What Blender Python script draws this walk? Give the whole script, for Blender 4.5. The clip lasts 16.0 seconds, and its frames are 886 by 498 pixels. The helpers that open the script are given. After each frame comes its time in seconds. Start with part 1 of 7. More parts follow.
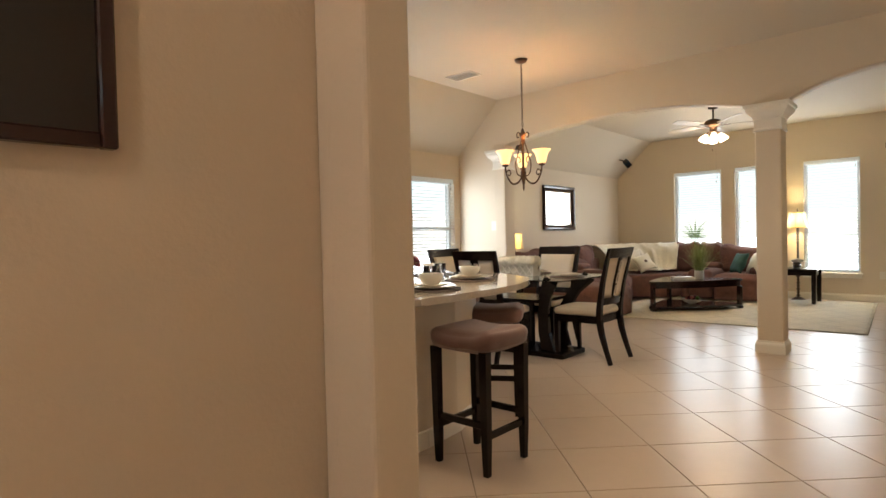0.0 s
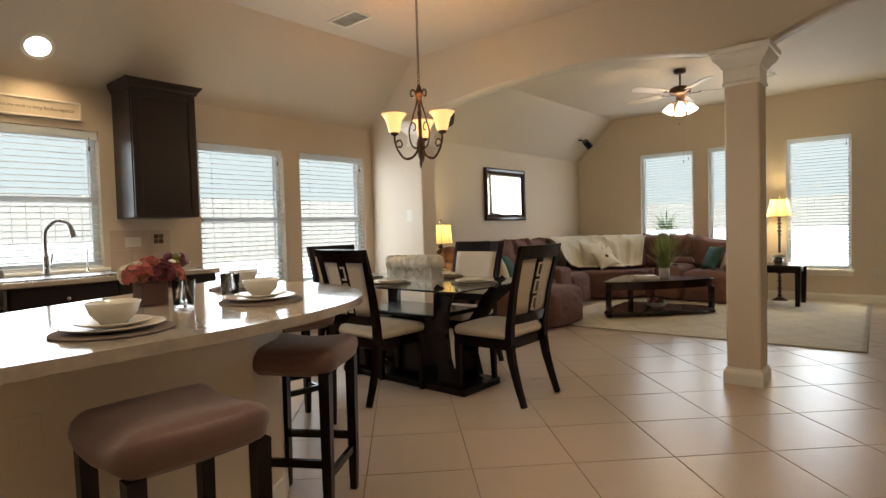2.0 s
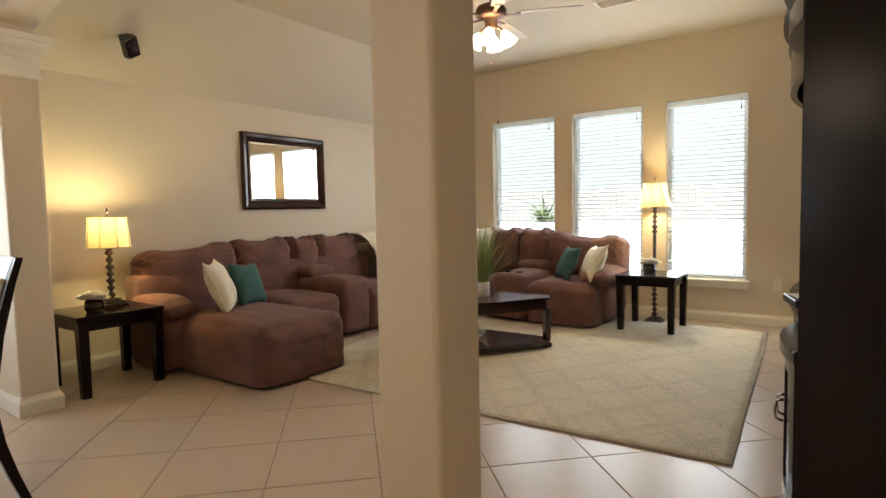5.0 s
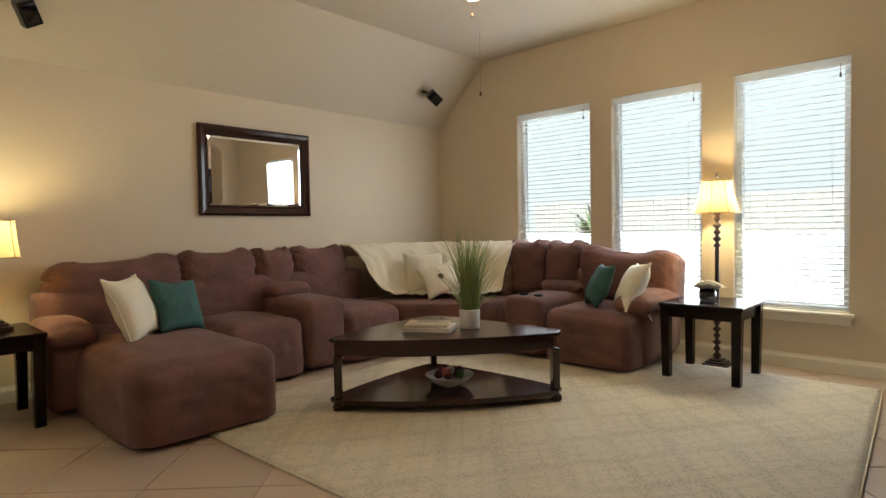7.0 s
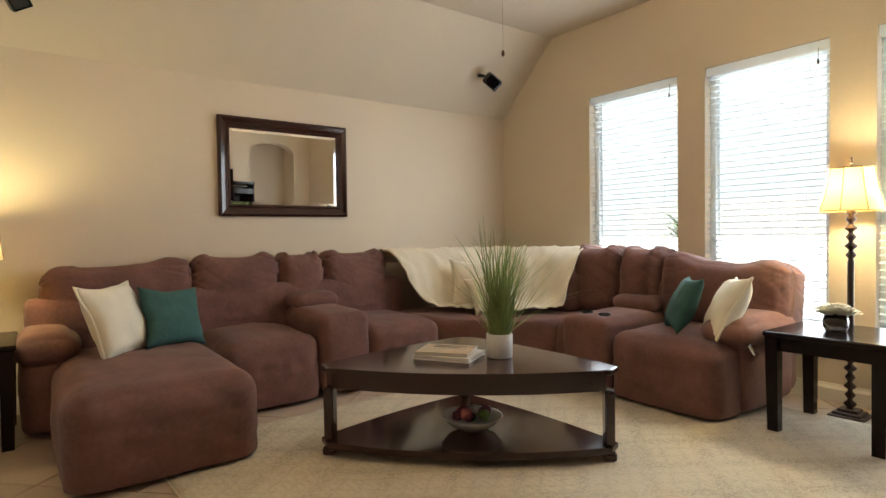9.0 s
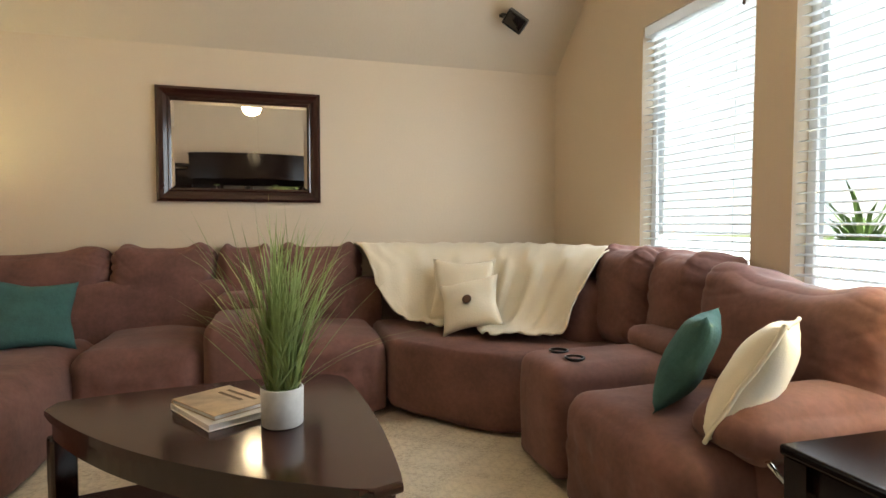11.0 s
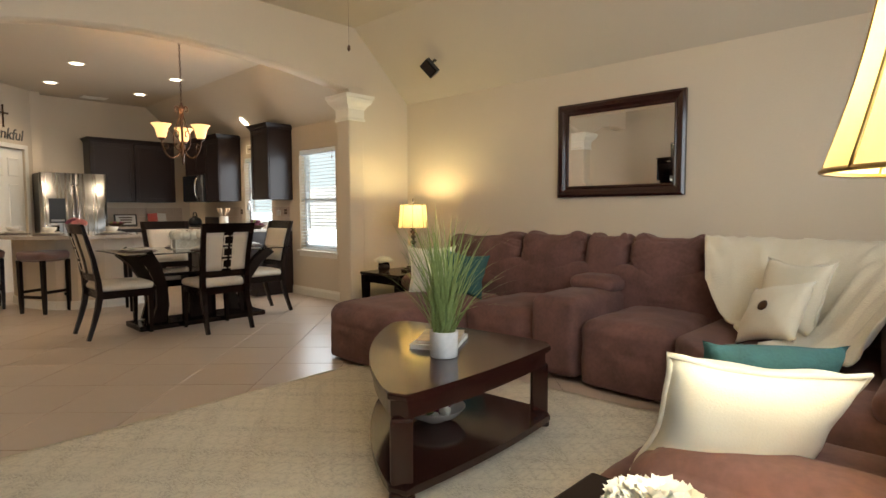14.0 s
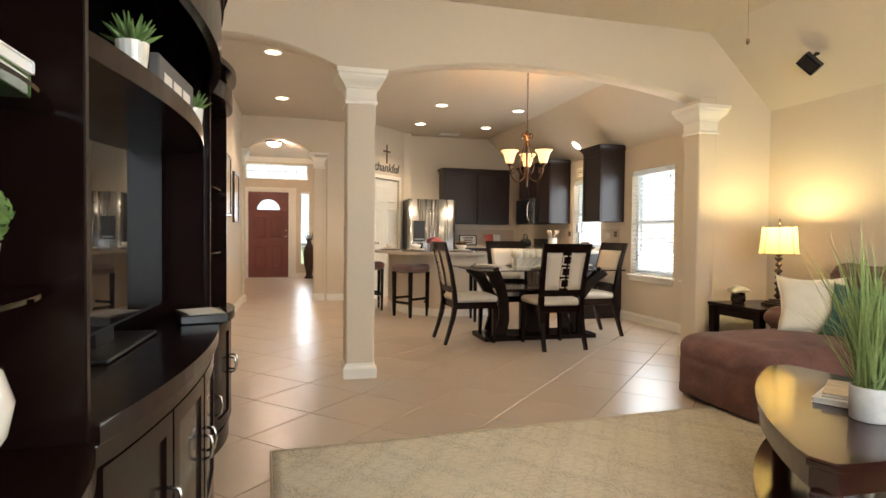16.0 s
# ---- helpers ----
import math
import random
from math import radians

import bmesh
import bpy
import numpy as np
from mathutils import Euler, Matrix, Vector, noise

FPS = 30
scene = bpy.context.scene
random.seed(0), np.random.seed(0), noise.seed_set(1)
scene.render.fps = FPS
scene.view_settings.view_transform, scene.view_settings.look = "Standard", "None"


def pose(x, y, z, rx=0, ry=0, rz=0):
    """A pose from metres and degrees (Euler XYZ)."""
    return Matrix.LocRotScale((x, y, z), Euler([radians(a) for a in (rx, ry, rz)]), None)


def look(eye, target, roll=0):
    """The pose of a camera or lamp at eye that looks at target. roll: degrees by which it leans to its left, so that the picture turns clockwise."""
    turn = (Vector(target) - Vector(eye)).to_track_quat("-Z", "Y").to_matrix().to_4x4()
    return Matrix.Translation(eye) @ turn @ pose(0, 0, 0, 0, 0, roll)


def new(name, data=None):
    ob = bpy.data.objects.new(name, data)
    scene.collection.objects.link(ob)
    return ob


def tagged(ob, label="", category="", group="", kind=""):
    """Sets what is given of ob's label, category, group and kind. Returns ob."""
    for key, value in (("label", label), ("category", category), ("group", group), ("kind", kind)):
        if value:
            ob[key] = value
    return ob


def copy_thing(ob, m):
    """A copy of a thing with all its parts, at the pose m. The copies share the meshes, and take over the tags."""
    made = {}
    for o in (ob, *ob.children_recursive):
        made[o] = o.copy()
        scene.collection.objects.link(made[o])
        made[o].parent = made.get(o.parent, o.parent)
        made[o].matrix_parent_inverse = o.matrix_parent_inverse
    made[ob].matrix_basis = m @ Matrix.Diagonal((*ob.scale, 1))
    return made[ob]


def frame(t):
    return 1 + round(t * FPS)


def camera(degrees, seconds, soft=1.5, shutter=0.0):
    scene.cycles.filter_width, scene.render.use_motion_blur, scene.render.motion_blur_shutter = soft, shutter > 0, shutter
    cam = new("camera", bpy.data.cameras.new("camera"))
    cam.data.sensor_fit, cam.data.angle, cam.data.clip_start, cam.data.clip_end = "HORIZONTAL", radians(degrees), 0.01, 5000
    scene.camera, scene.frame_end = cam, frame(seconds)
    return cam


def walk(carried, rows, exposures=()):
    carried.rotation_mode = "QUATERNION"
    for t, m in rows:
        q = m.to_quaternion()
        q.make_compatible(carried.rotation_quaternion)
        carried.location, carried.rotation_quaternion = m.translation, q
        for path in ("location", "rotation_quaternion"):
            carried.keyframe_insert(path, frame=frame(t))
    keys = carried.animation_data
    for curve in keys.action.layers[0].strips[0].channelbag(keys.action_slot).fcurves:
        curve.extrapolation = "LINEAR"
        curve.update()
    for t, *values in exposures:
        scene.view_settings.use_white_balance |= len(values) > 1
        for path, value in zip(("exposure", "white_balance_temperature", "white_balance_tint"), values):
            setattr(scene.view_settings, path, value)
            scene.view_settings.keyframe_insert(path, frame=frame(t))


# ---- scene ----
cam = camera(76.8, 16.0)
PATH = [
    (0, (0.078, -0.511, 1.122), (-1.264, 0.971, 1.083), -1.4),
    (0.5, (-0.075, -0.16, 1.115), (-1.367, 1.366, 1.066), -1.3),
    (1, (-0.179, 0.181, 1.112), (-1.478, 1.7, 1.052), -1.3),
    (1.5, (-0.195, 0.592, 1.115), (-1.505, 2.102, 1.049), -1.4),
    (2, (-0.206, 1.066, 1.118), (-1.51, 2.58, 1.045), -1.6),
    (2.5, (-0.203, 1.555, 1.117), (-1.465, 3.105, 1.036), -1.5),
    (3, (-0.193, 2.072, 1.116), (-1.405, 3.66, 1.026), -1.5),
    (3.5, (-0.182, 2.546, 1.116), (-1.336, 4.176, 1.009), -1.4),
    (4, (-0.197, 3.05, 1.136), (-1.318, 4.702, 1.013), -1.4),
    (4.5, (-0.160, 3.578, 1.155), (-1.292, 5.219, 1.023), -1.3),
    (7, (-0.325, 5.366, 1.066), (-1.694, 6.822, 0.995), -1.0),
    (7.5, (-0.306, 5.473, 1.1), (-1.741, 6.865, 1.033), -0.9),
    (8, (-0.287, 5.617, 1.096), (-1.796, 6.929, 1.044), -0.9),
    (8.5, (-0.384, 5.843, 1.074), (-1.951, 7.084, 1.025), -0.8),
    (9, (-0.556, 6.177, 1.055), (-2.163, 7.366, 1.002), -0.8),
    (11.5, (-0.873, 8.511, 1.064), (-2.85, 8.799, 0.969), -0.3),
    (12, (-0.931, 8.889, 1.042), (-2.928, 8.899, 0.947), -0.9),
    (12.5, (-0.952, 9.258, 1.028), (-2.925, 8.944, 0.931), -0.7),
    (13, (-0.876, 9.54, 1.032), (-2.742, 8.827, 0.934), -0.6),
    (13.5, (-0.795, 9.707, 1.023), (-2.48, 8.635, 0.927), 0.2),
    (14, (-0.812, 9.836, 1.106), (-2.24, 8.442, 0.969), -0.2),
    (14.5, (-0.745, 9.877, 1.069), (-1.868, 8.226, 0.954), 0.4),
    (15, (-0.693, 9.809, 1.065), (-1.549, 8.004, 0.965), 0.5),
    (15.5, (-0.663, 9.697, 1.08), (-1.31, 7.806, 1.003), 0.6),
    (16, (-0.665, 9.568, 1.075), (-1.176, 7.635, 1.022), 0.6),
]
walk(cam, [(t, look(eye, target, roll)) for t, eye, target, roll in PATH], [(0, 1.12), (1, 0.83), (2, 0.60), (4.5, 1.02), (7, 0.80), (9, 1.10), (12.5, 1.20), (14, 0.86), (16, 1.40)])

# ---------------------------------------------------------------- world and sun
world = bpy.data.worlds.new("sky")
scene.world = world
world.use_nodes = True
wn = world.node_tree.nodes
sky = wn.new("ShaderNodeTexSky")
sky.sky_type, sky.sun_disc = "NISHITA", False
sky.sun_elevation, sky.sun_rotation = radians(42), radians(130)
sky.air_density, sky.dust_density = 1.0, 3.0
world.node_tree.links.new(sky.outputs[0], wn["Background"].inputs[0])
wn["Background"].inputs[1].default_value = 0.15
sun = new("sun", bpy.data.lights.new("sun", "SUN"))
sun.data.energy, sun.data.angle, sun.data.color = 5.0, radians(0.5), (1.0, 0.95, 0.88)
sun.matrix_world = look((6, -5, 8), (0, 0, 0))


def area_lamp(name, eye, target, w, h, watts, color):
    ob = new(name, bpy.data.lights.new(name, "AREA"))
    ob.data.shape, ob.data.size, ob.data.size_y = "RECTANGLE", w, h
    ob.data.energy, ob.data.color = watts, color
    ob.matrix_world = look(eye, target)
    return ob


def bulb(name, place, watts, color, radius=0.04):
    ob = new(name, bpy.data.lights.new(name, "POINT"))
    ob.data.energy, ob.data.color, ob.data.shadow_soft_size = watts, color, radius
    ob.location = place
    return ob


def down_spot(name, place, watts, color, angle=120):
    ob = new(name, bpy.data.lights.new(name, "SPOT"))
    ob.data.energy, ob.data.color, ob.data.shadow_soft_size = watts, color, 0.05
    ob.data.spot_size, ob.data.spot_blend = radians(angle), 0.6
    ob.location = place
    return ob


WEST, NORTH, CEIL, EAST = -4.80, 10.10, 2.845, 0.12
DAY, WARM = (0.86, 0.94, 1.0), (1.0, 0.72, 0.40)
# sky light entering through each window opening: (centre, inward target, width, height)
for name, eye, to, w, h, watts in (
        ("sky_living_a", (-3.30, NORTH + 0.088, 1.32), (-3.30, 0, 1.0), 0.76, 1.7, 12),
        ("sky_living_b", (-2.285, NORTH + 0.088, 1.32), (-2.285, 0, 1.0), 0.72, 1.7, 12),
        ("sky_living_c", (-1.29, NORTH + 0.088, 1.32), (-1.29, 0, 1.0), 0.70, 1.7, 12),
        ("sky_dining_a", (WEST - 0.088, 3.71, 1.26), (9, 3.71, 0.9), 0.76, 1.2, 8.5),
        ("sky_dining_b", (WEST - 0.088, 4.715, 1.26), (9, 4.715, 0.9), 0.76, 1.2, 8.5),
        ("sky_sink", (WEST - 0.088, 2.16, 1.38), (9, 2.16, 0.9), 0.74, 0.9, 6),
        ("sky_sidelight", (-0.885, -4.25, 1.2), (-0.885, 9, 0.8), 0.15, 1.5, 5)):
    area_lamp(name, eye, to, w, h, 0.45 * watts, DAY)
    # the share that passes between the slats, set on the room's side of the blind
    inner = Vector(eye) + 0.098 * (Vector(to) - Vector(eye)).normalized()
    area_lamp(name + "_inner", tuple(inner), to, w, h, 0.80 * watts, DAY)
# lamps of the place
CANS = [(-0.447, 3.79), (-0.489, 1.87), (-2.60, 2.10), (-2.60, 0.74), (-3.71, 0.74), (-3.73, 2.08)]
for cx, cy in CANS:
    down_spot("recessed_bulb", (cx, cy, CEIL - 0.03), 20, (1.0, 0.80, 0.56))
down_spot("sink_bulb", (-4.585, 2.17, 2.35), 6, WARM)
bulb("foyer_bulb", (-0.26, -1.84, 2.70), 20, (1.0, 0.77, 0.60), 0.08)
for k in range(3):
    a = radians(125 + 120 * k)
    bulb("chandelier_bulb", (-3.01 + 0.2 * math.cos(a), 4.10 + 0.2 * math.sin(a), 1.90), 2.6, WARM)
bulb("end_table_bulb", (-4.42, 5.92, 1.12), 10, (1.0, 0.86, 0.44))
bulb("window_lamp_bulb", (-1.70, 9.835, 1.27), 14, (1.0, 0.84, 0.46))
bulb("fan_bulb", (-2.32, 7.74, 2.33), 12, (1.0, 0.76, 0.46), 0.1)


# ---------------------------------------------------------------- materials
def mat(name, c, rough=0.5, metal=0.0, var=0.12, scale=6.0, fine=60.0, bump=0.0, bscale=90.0, per=0.0, stretch=(1, 1, 1), spec=0.5, coat=0.0, sheen=0.0, rvar=1.0):
    """Colour with slow stains and fine grain, relief and, where per is set, a difference from piece to piece."""
    m = bpy.data.materials.new(name)
    m.use_nodes = True
    n, l = m.node_tree.nodes, m.node_tree.links
    b = n["Principled BSDF"]
    tc, mp = n.new("ShaderNodeTexCoord"), n.new("ShaderNodeMapping")
    mp.inputs["Scale"].default_value = stretch
    l.new(tc.outputs["Object"], mp.inputs[0])
    slow, grain = n.new("ShaderNodeTexNoise"), n.new("ShaderNodeTexNoise")
    slow.inputs["Scale"].default_value, grain.inputs["Scale"].default_value = scale, fine
    slow.inputs["Detail"].default_value = 4
    add = n.new("ShaderNodeMath")
    add.operation = "MULTIPLY_ADD"
    add.inputs[1].default_value = 0.45
    for t in (slow, grain):
        l.new(mp.outputs[0], t.inputs["Vector"])
    l.new(grain.outputs[0], add.inputs[0])
    l.new(slow.outputs[0], add.inputs[2])
    if per:
        info, more = n.new("ShaderNodeObjectInfo"), n.new("ShaderNodeMath")
        more.operation = "MULTIPLY_ADD"
        more.inputs[1].default_value = per
        l.new(info.outputs["Random"], more.inputs[0])
        l.new(add.outputs[0], more.inputs[2])
        add = more
    ramp = n.new("ShaderNodeMapRange")
    ramp.inputs[1].default_value, ramp.inputs[2].default_value = 0.35, 1.15 + per
    ramp.inputs[3].default_value, ramp.inputs[4].default_value = 1 - var, 1 + var
    l.new(add.outputs[0], ramp.inputs[0])
    mul = n.new("ShaderNodeVectorMath")
    mul.operation = "SCALE"
    mul.inputs[0].default_value = c
    l.new(ramp.outputs[0], mul.inputs["Scale"])
    l.new(mul.outputs[0], b.inputs["Base Color"])
    rr = n.new("ShaderNodeMapRange")
    rr.inputs[3].default_value, rr.inputs[4].default_value = max(0.015, rough - 0.06 * rvar), min(1, rough + 0.08 * rvar)
    l.new(slow.outputs[0], rr.inputs[0])
    l.new(rr.outputs[0], b.inputs["Roughness"])
    b.inputs["Metallic"].default_value = metal
    b.inputs["Specular IOR Level"].default_value = spec
    b.inputs["Coat Weight"].default_value = coat
    b.inputs["Coat Roughness"].default_value = 0.08
    b.inputs["Sheen Weight"].default_value = sheen
    if bump:
        tex, bp = n.new("ShaderNodeTexNoise"), n.new("ShaderNodeBump")
        tex.inputs["Scale"].default_value, tex.inputs["Detail"].default_value = bscale, 3
        bp.inputs["Strength"].default_value, bp.inputs["Distance"].default_value = bump, 0.004
        l.new(mp.outputs[0], tex.inputs["Vector"])
        l.new(tex.outputs[0], bp.inputs["Height"])
        l.new(bp.outputs[0], b.inputs["Normal"])
    return m


def glow(name, c, strength):
    m = bpy.data.materials.new(name)
    m.use_nodes = True
    b = m.node_tree.nodes["Principled BSDF"]
    b.inputs["Base Color"].default_value = (*c, 1)
    b.inputs["Emission Color"].default_value = (*c, 1)
    b.inputs["Emission Strength"].default_value = strength
    return m


def clear(name, c=(1, 1, 1), rough=0.0, ior=1.45):
    m = bpy.data.materials.new(name)
    m.use_nodes = True
    b = m.node_tree.nodes["Principled BSDF"]
    b.inputs["Base Color"].default_value = (*c, 1)
    b.inputs["Transmission Weight"].default_value = 1.0
    b.inputs["Roughness"].default_value, b.inputs["IOR"].default_value = rough, ior
    return m


PAINT = mat("wall_paint", (0.62, 0.525, 0.405), 0.62, var=0.03, scale=1.2, bump=0.25, bscale=70)
CEILING = mat("ceiling_paint", (0.56, 0.485, 0.385), 0.7, var=0.03, scale=1.0, bump=0.4, bscale=55)
WHITE = mat("white_trim_paint", (0.78, 0.74, 0.66), 0.4, var=0.03, scale=3)
VINYL = mat("white_vinyl", (0.80, 0.80, 0.78), 0.35, var=0.02)
TILE = mat("beige_floor_tile", (0.465, 0.362, 0.276), 0.30, var=0.075, scale=1.6, fine=9, bump=0.03, bscale=7, per=0.35, spec=0.42, rvar=0.25)
GROUT = mat("brown_grout", (0.24, 0.18, 0.13), 0.9, var=0.2, scale=5, bump=0.4)
ESPRESSO = mat("espresso_wood", (0.008, 0.0034, 0.0027), 0.19, var=0.35, scale=3, fine=30, stretch=(1, 1, 0.15), bump=0.03, bscale=40, spec=0.24)
CABINET = mat("dark_cabinet_wood", (0.015, 0.008, 0.007), 0.34, var=0.35, scale=3, fine=40, stretch=(1, 1, 0.12), bump=0.05, bscale=50, spec=0.36)
CHERRY = mat("dark_cherry_wood", (0.028, 0.008, 0.006), 0.14, var=0.35, scale=3, fine=26, stretch=(0.2, 1, 1), coat=0.15)
SUEDE = mat("brown_microfibre", (0.150, 0.069, 0.056), 0.92, var=0.42, scale=6, fine=45, bump=0.8, bscale=9, sheen=0.06)
SEAM = mat("tan_stitching", (0.34, 0.20, 0.12), 0.8)
CREAM = mat("cream_upholstery", (0.60, 0.52, 0.42), 0.85, var=0.06, scale=9, fine=200, bump=0.3, bscale=260)
TAUPE = mat("taupe_suede", (0.165, 0.090, 0.076), 0.9, var=0.18, scale=6, fine=120, bump=0.2, bscale=60, sheen=0.3)
IVORY = mat("ivory_cloth", (0.74, 0.68, 0.55), 0.9, var=0.06, scale=8, fine=240, bump=0.2, bscale=200)
TEAL = mat("teal_knit", (0.036, 0.102, 0.094), 0.9, var=0.3, scale=14, fine=150, bump=0.9, bscale=45)
THROW = mat("cream_throw", (0.68, 0.61, 0.47), 0.92, var=0.08, scale=6, fine=200, bump=0.7, bscale=120, sheen=0.3)
STONE = mat("cream_quartz", (0.44, 0.375, 0.31), 0.08, var=0.28, scale=9, fine=60, coat=0.3)
STEEL = mat("brushed_steel", (0.30, 0.288, 0.275), 0.27, 1.0, var=0.10, scale=2, fine=30, stretch=(12, 12, 0.5))
CHROME = mat("chrome", (0.62, 0.60, 0.57), 0.12, 1.0, var=0.05)
BLACK = mat("black_plastic", (0.012, 0.012, 0.012), 0.3, var=0.2)
SCREEN = mat("black_screen", (0.004, 0.004, 0.005), 0.03, var=0.1, spec=0.9, rvar=0.0)
BRONZE = mat("antique_bronze", (0.10, 0.052, 0.030), 0.42, 0.75, var=0.4, scale=12)
CERAMIC = mat("white_ceramic", (0.72, 0.68, 0.60), 0.16, var=0.03, coat=0.3)
PLATE = mat("cream_plate", (0.66, 0.60, 0.50), 0.22, var=0.03)
CHARGER = mat("taupe_placemat", (0.16, 0.12, 0.10), 0.8, var=0.2, scale=20, bump=0.3)
MARBLE = mat("white_marble_pot", (0.62, 0.60, 0.57), 0.45, var=0.16, scale=14)
GRASS = mat("green_grass_blade", (0.27, 0.35, 0.12), 0.55, var=0.5, scale=5, fine=40)
LEAF = mat("green_leaf", (0.10, 0.17, 0.04), 0.6, var=0.4, scale=20)
PETAL = mat("cream_petal", (0.80, 0.76, 0.66), 0.8, var=0.12, scale=30)
ROSE = mat("coral_petal", (0.58, 0.19, 0.17), 0.8, var=0.35, scale=25)
PLUM = mat("plum_petal", (0.16, 0.035, 0.06), 0.8, var=0.4, scale=25)
FRUIT = mat("green_fruit", (0.22, 0.22, 0.05), 0.35, var=0.3, scale=20)
MAHOGANY = mat("mahogany_door", (0.17, 0.042, 0.028), 0.33, var=0.3, scale=3, fine=30, stretch=(1, 1, 0.1), coat=0.2)
BRASS = mat("aged_brass", (0.45, 0.30, 0.12), 0.3, 1.0, var=0.1)
LAMPWOOD = mat("dark_lamp_metal", (0.045, 0.024, 0.016), 0.35, 0.3, var=0.4, scale=15)
BACKSPLASH = mat("tan_splash_tile", (0.50, 0.39, 0.30), 0.35, var=0.12, scale=4, per=0.2)
SIGNBOARD = mat("cream_signboard", (0.66, 0.57, 0.44), 0.6, var=0.1, scale=8)
INK = mat("brown_ink", (0.10, 0.065, 0.04), 0.7)
REDCOVER = mat("red_cover", (0.45, 0.05, 0.04), 0.4)
PAPER = mat("white_paper", (0.72, 0.70, 0.66), 0.6, var=0.03)
BARKY = mat("grey_fence_board", (0.46, 0.48, 0.48), 0.85, var=0.1, scale=2, stretch=(6, 6, 0.5), per=0.2)
LAWN = mat("lawn", (0.15, 0.17, 0.085), 0.9, var=0.3, scale=0.7, fine=8, bump=0.5)
PATIO = mat("patio_concrete", (0.36, 0.355, 0.34), 0.8, var=0.08, scale=0.8, bump=0.2)
STUCCO = mat("outer_brick_stucco", (0.46, 0.37, 0.30), 0.8, var=0.1)
WICKER = mat("weathered_iron", (0.10, 0.095, 0.09), 0.6, var=0.2)
GLASS = clear("clear_glass")
PANE = clear("window_pane", (0.98, 1.0, 0.99), 0.0, 1.02)
TABLEGLASS = clear("green_tinted_glass", (0.86, 0.95, 0.92), 0.0, 1.5)
GLOWGLASS = glow("lit_alabaster_glass", (1.0, 0.62, 0.24), 0.75)
FANGLASS = glow("lit_frosted_glass", (1.0, 0.86, 0.62), 3.5)
CANGLOW = glow("lit_recessed_lens", (1.0, 0.86, 0.64), 6.0)
def see_through(name, c, share):
    """A thin sheet that lets some light through."""
    m = mat(name, c, 0.45, var=0.03, per=0.1)
    n, l = m.node_tree.nodes, m.node_tree.links
    tr, mx = n.new("ShaderNodeBsdfTranslucent"), n.new("ShaderNodeMixShader")
    tr.inputs[0].default_value = (*c, 1)
    mx.inputs[0].default_value = share
    l.new(n["Principled BSDF"].outputs[0], mx.inputs[1])
    l.new(tr.outputs[0], mx.inputs[2])
    l.new(mx.outputs[0], n["Material Output"].inputs[0])
    return m


SLAT = see_through("white_blind_slat", (0.80, 0.82, 0.82), 0.38)
SHADE = see_through("lamp_shade_cloth", (0.92, 0.70, 0.34), 0.13)
MIRROR = mat("mirror_silver", (0.86, 0.86, 0.84), 0.015, 1.0, var=0.0, rvar=0.0)


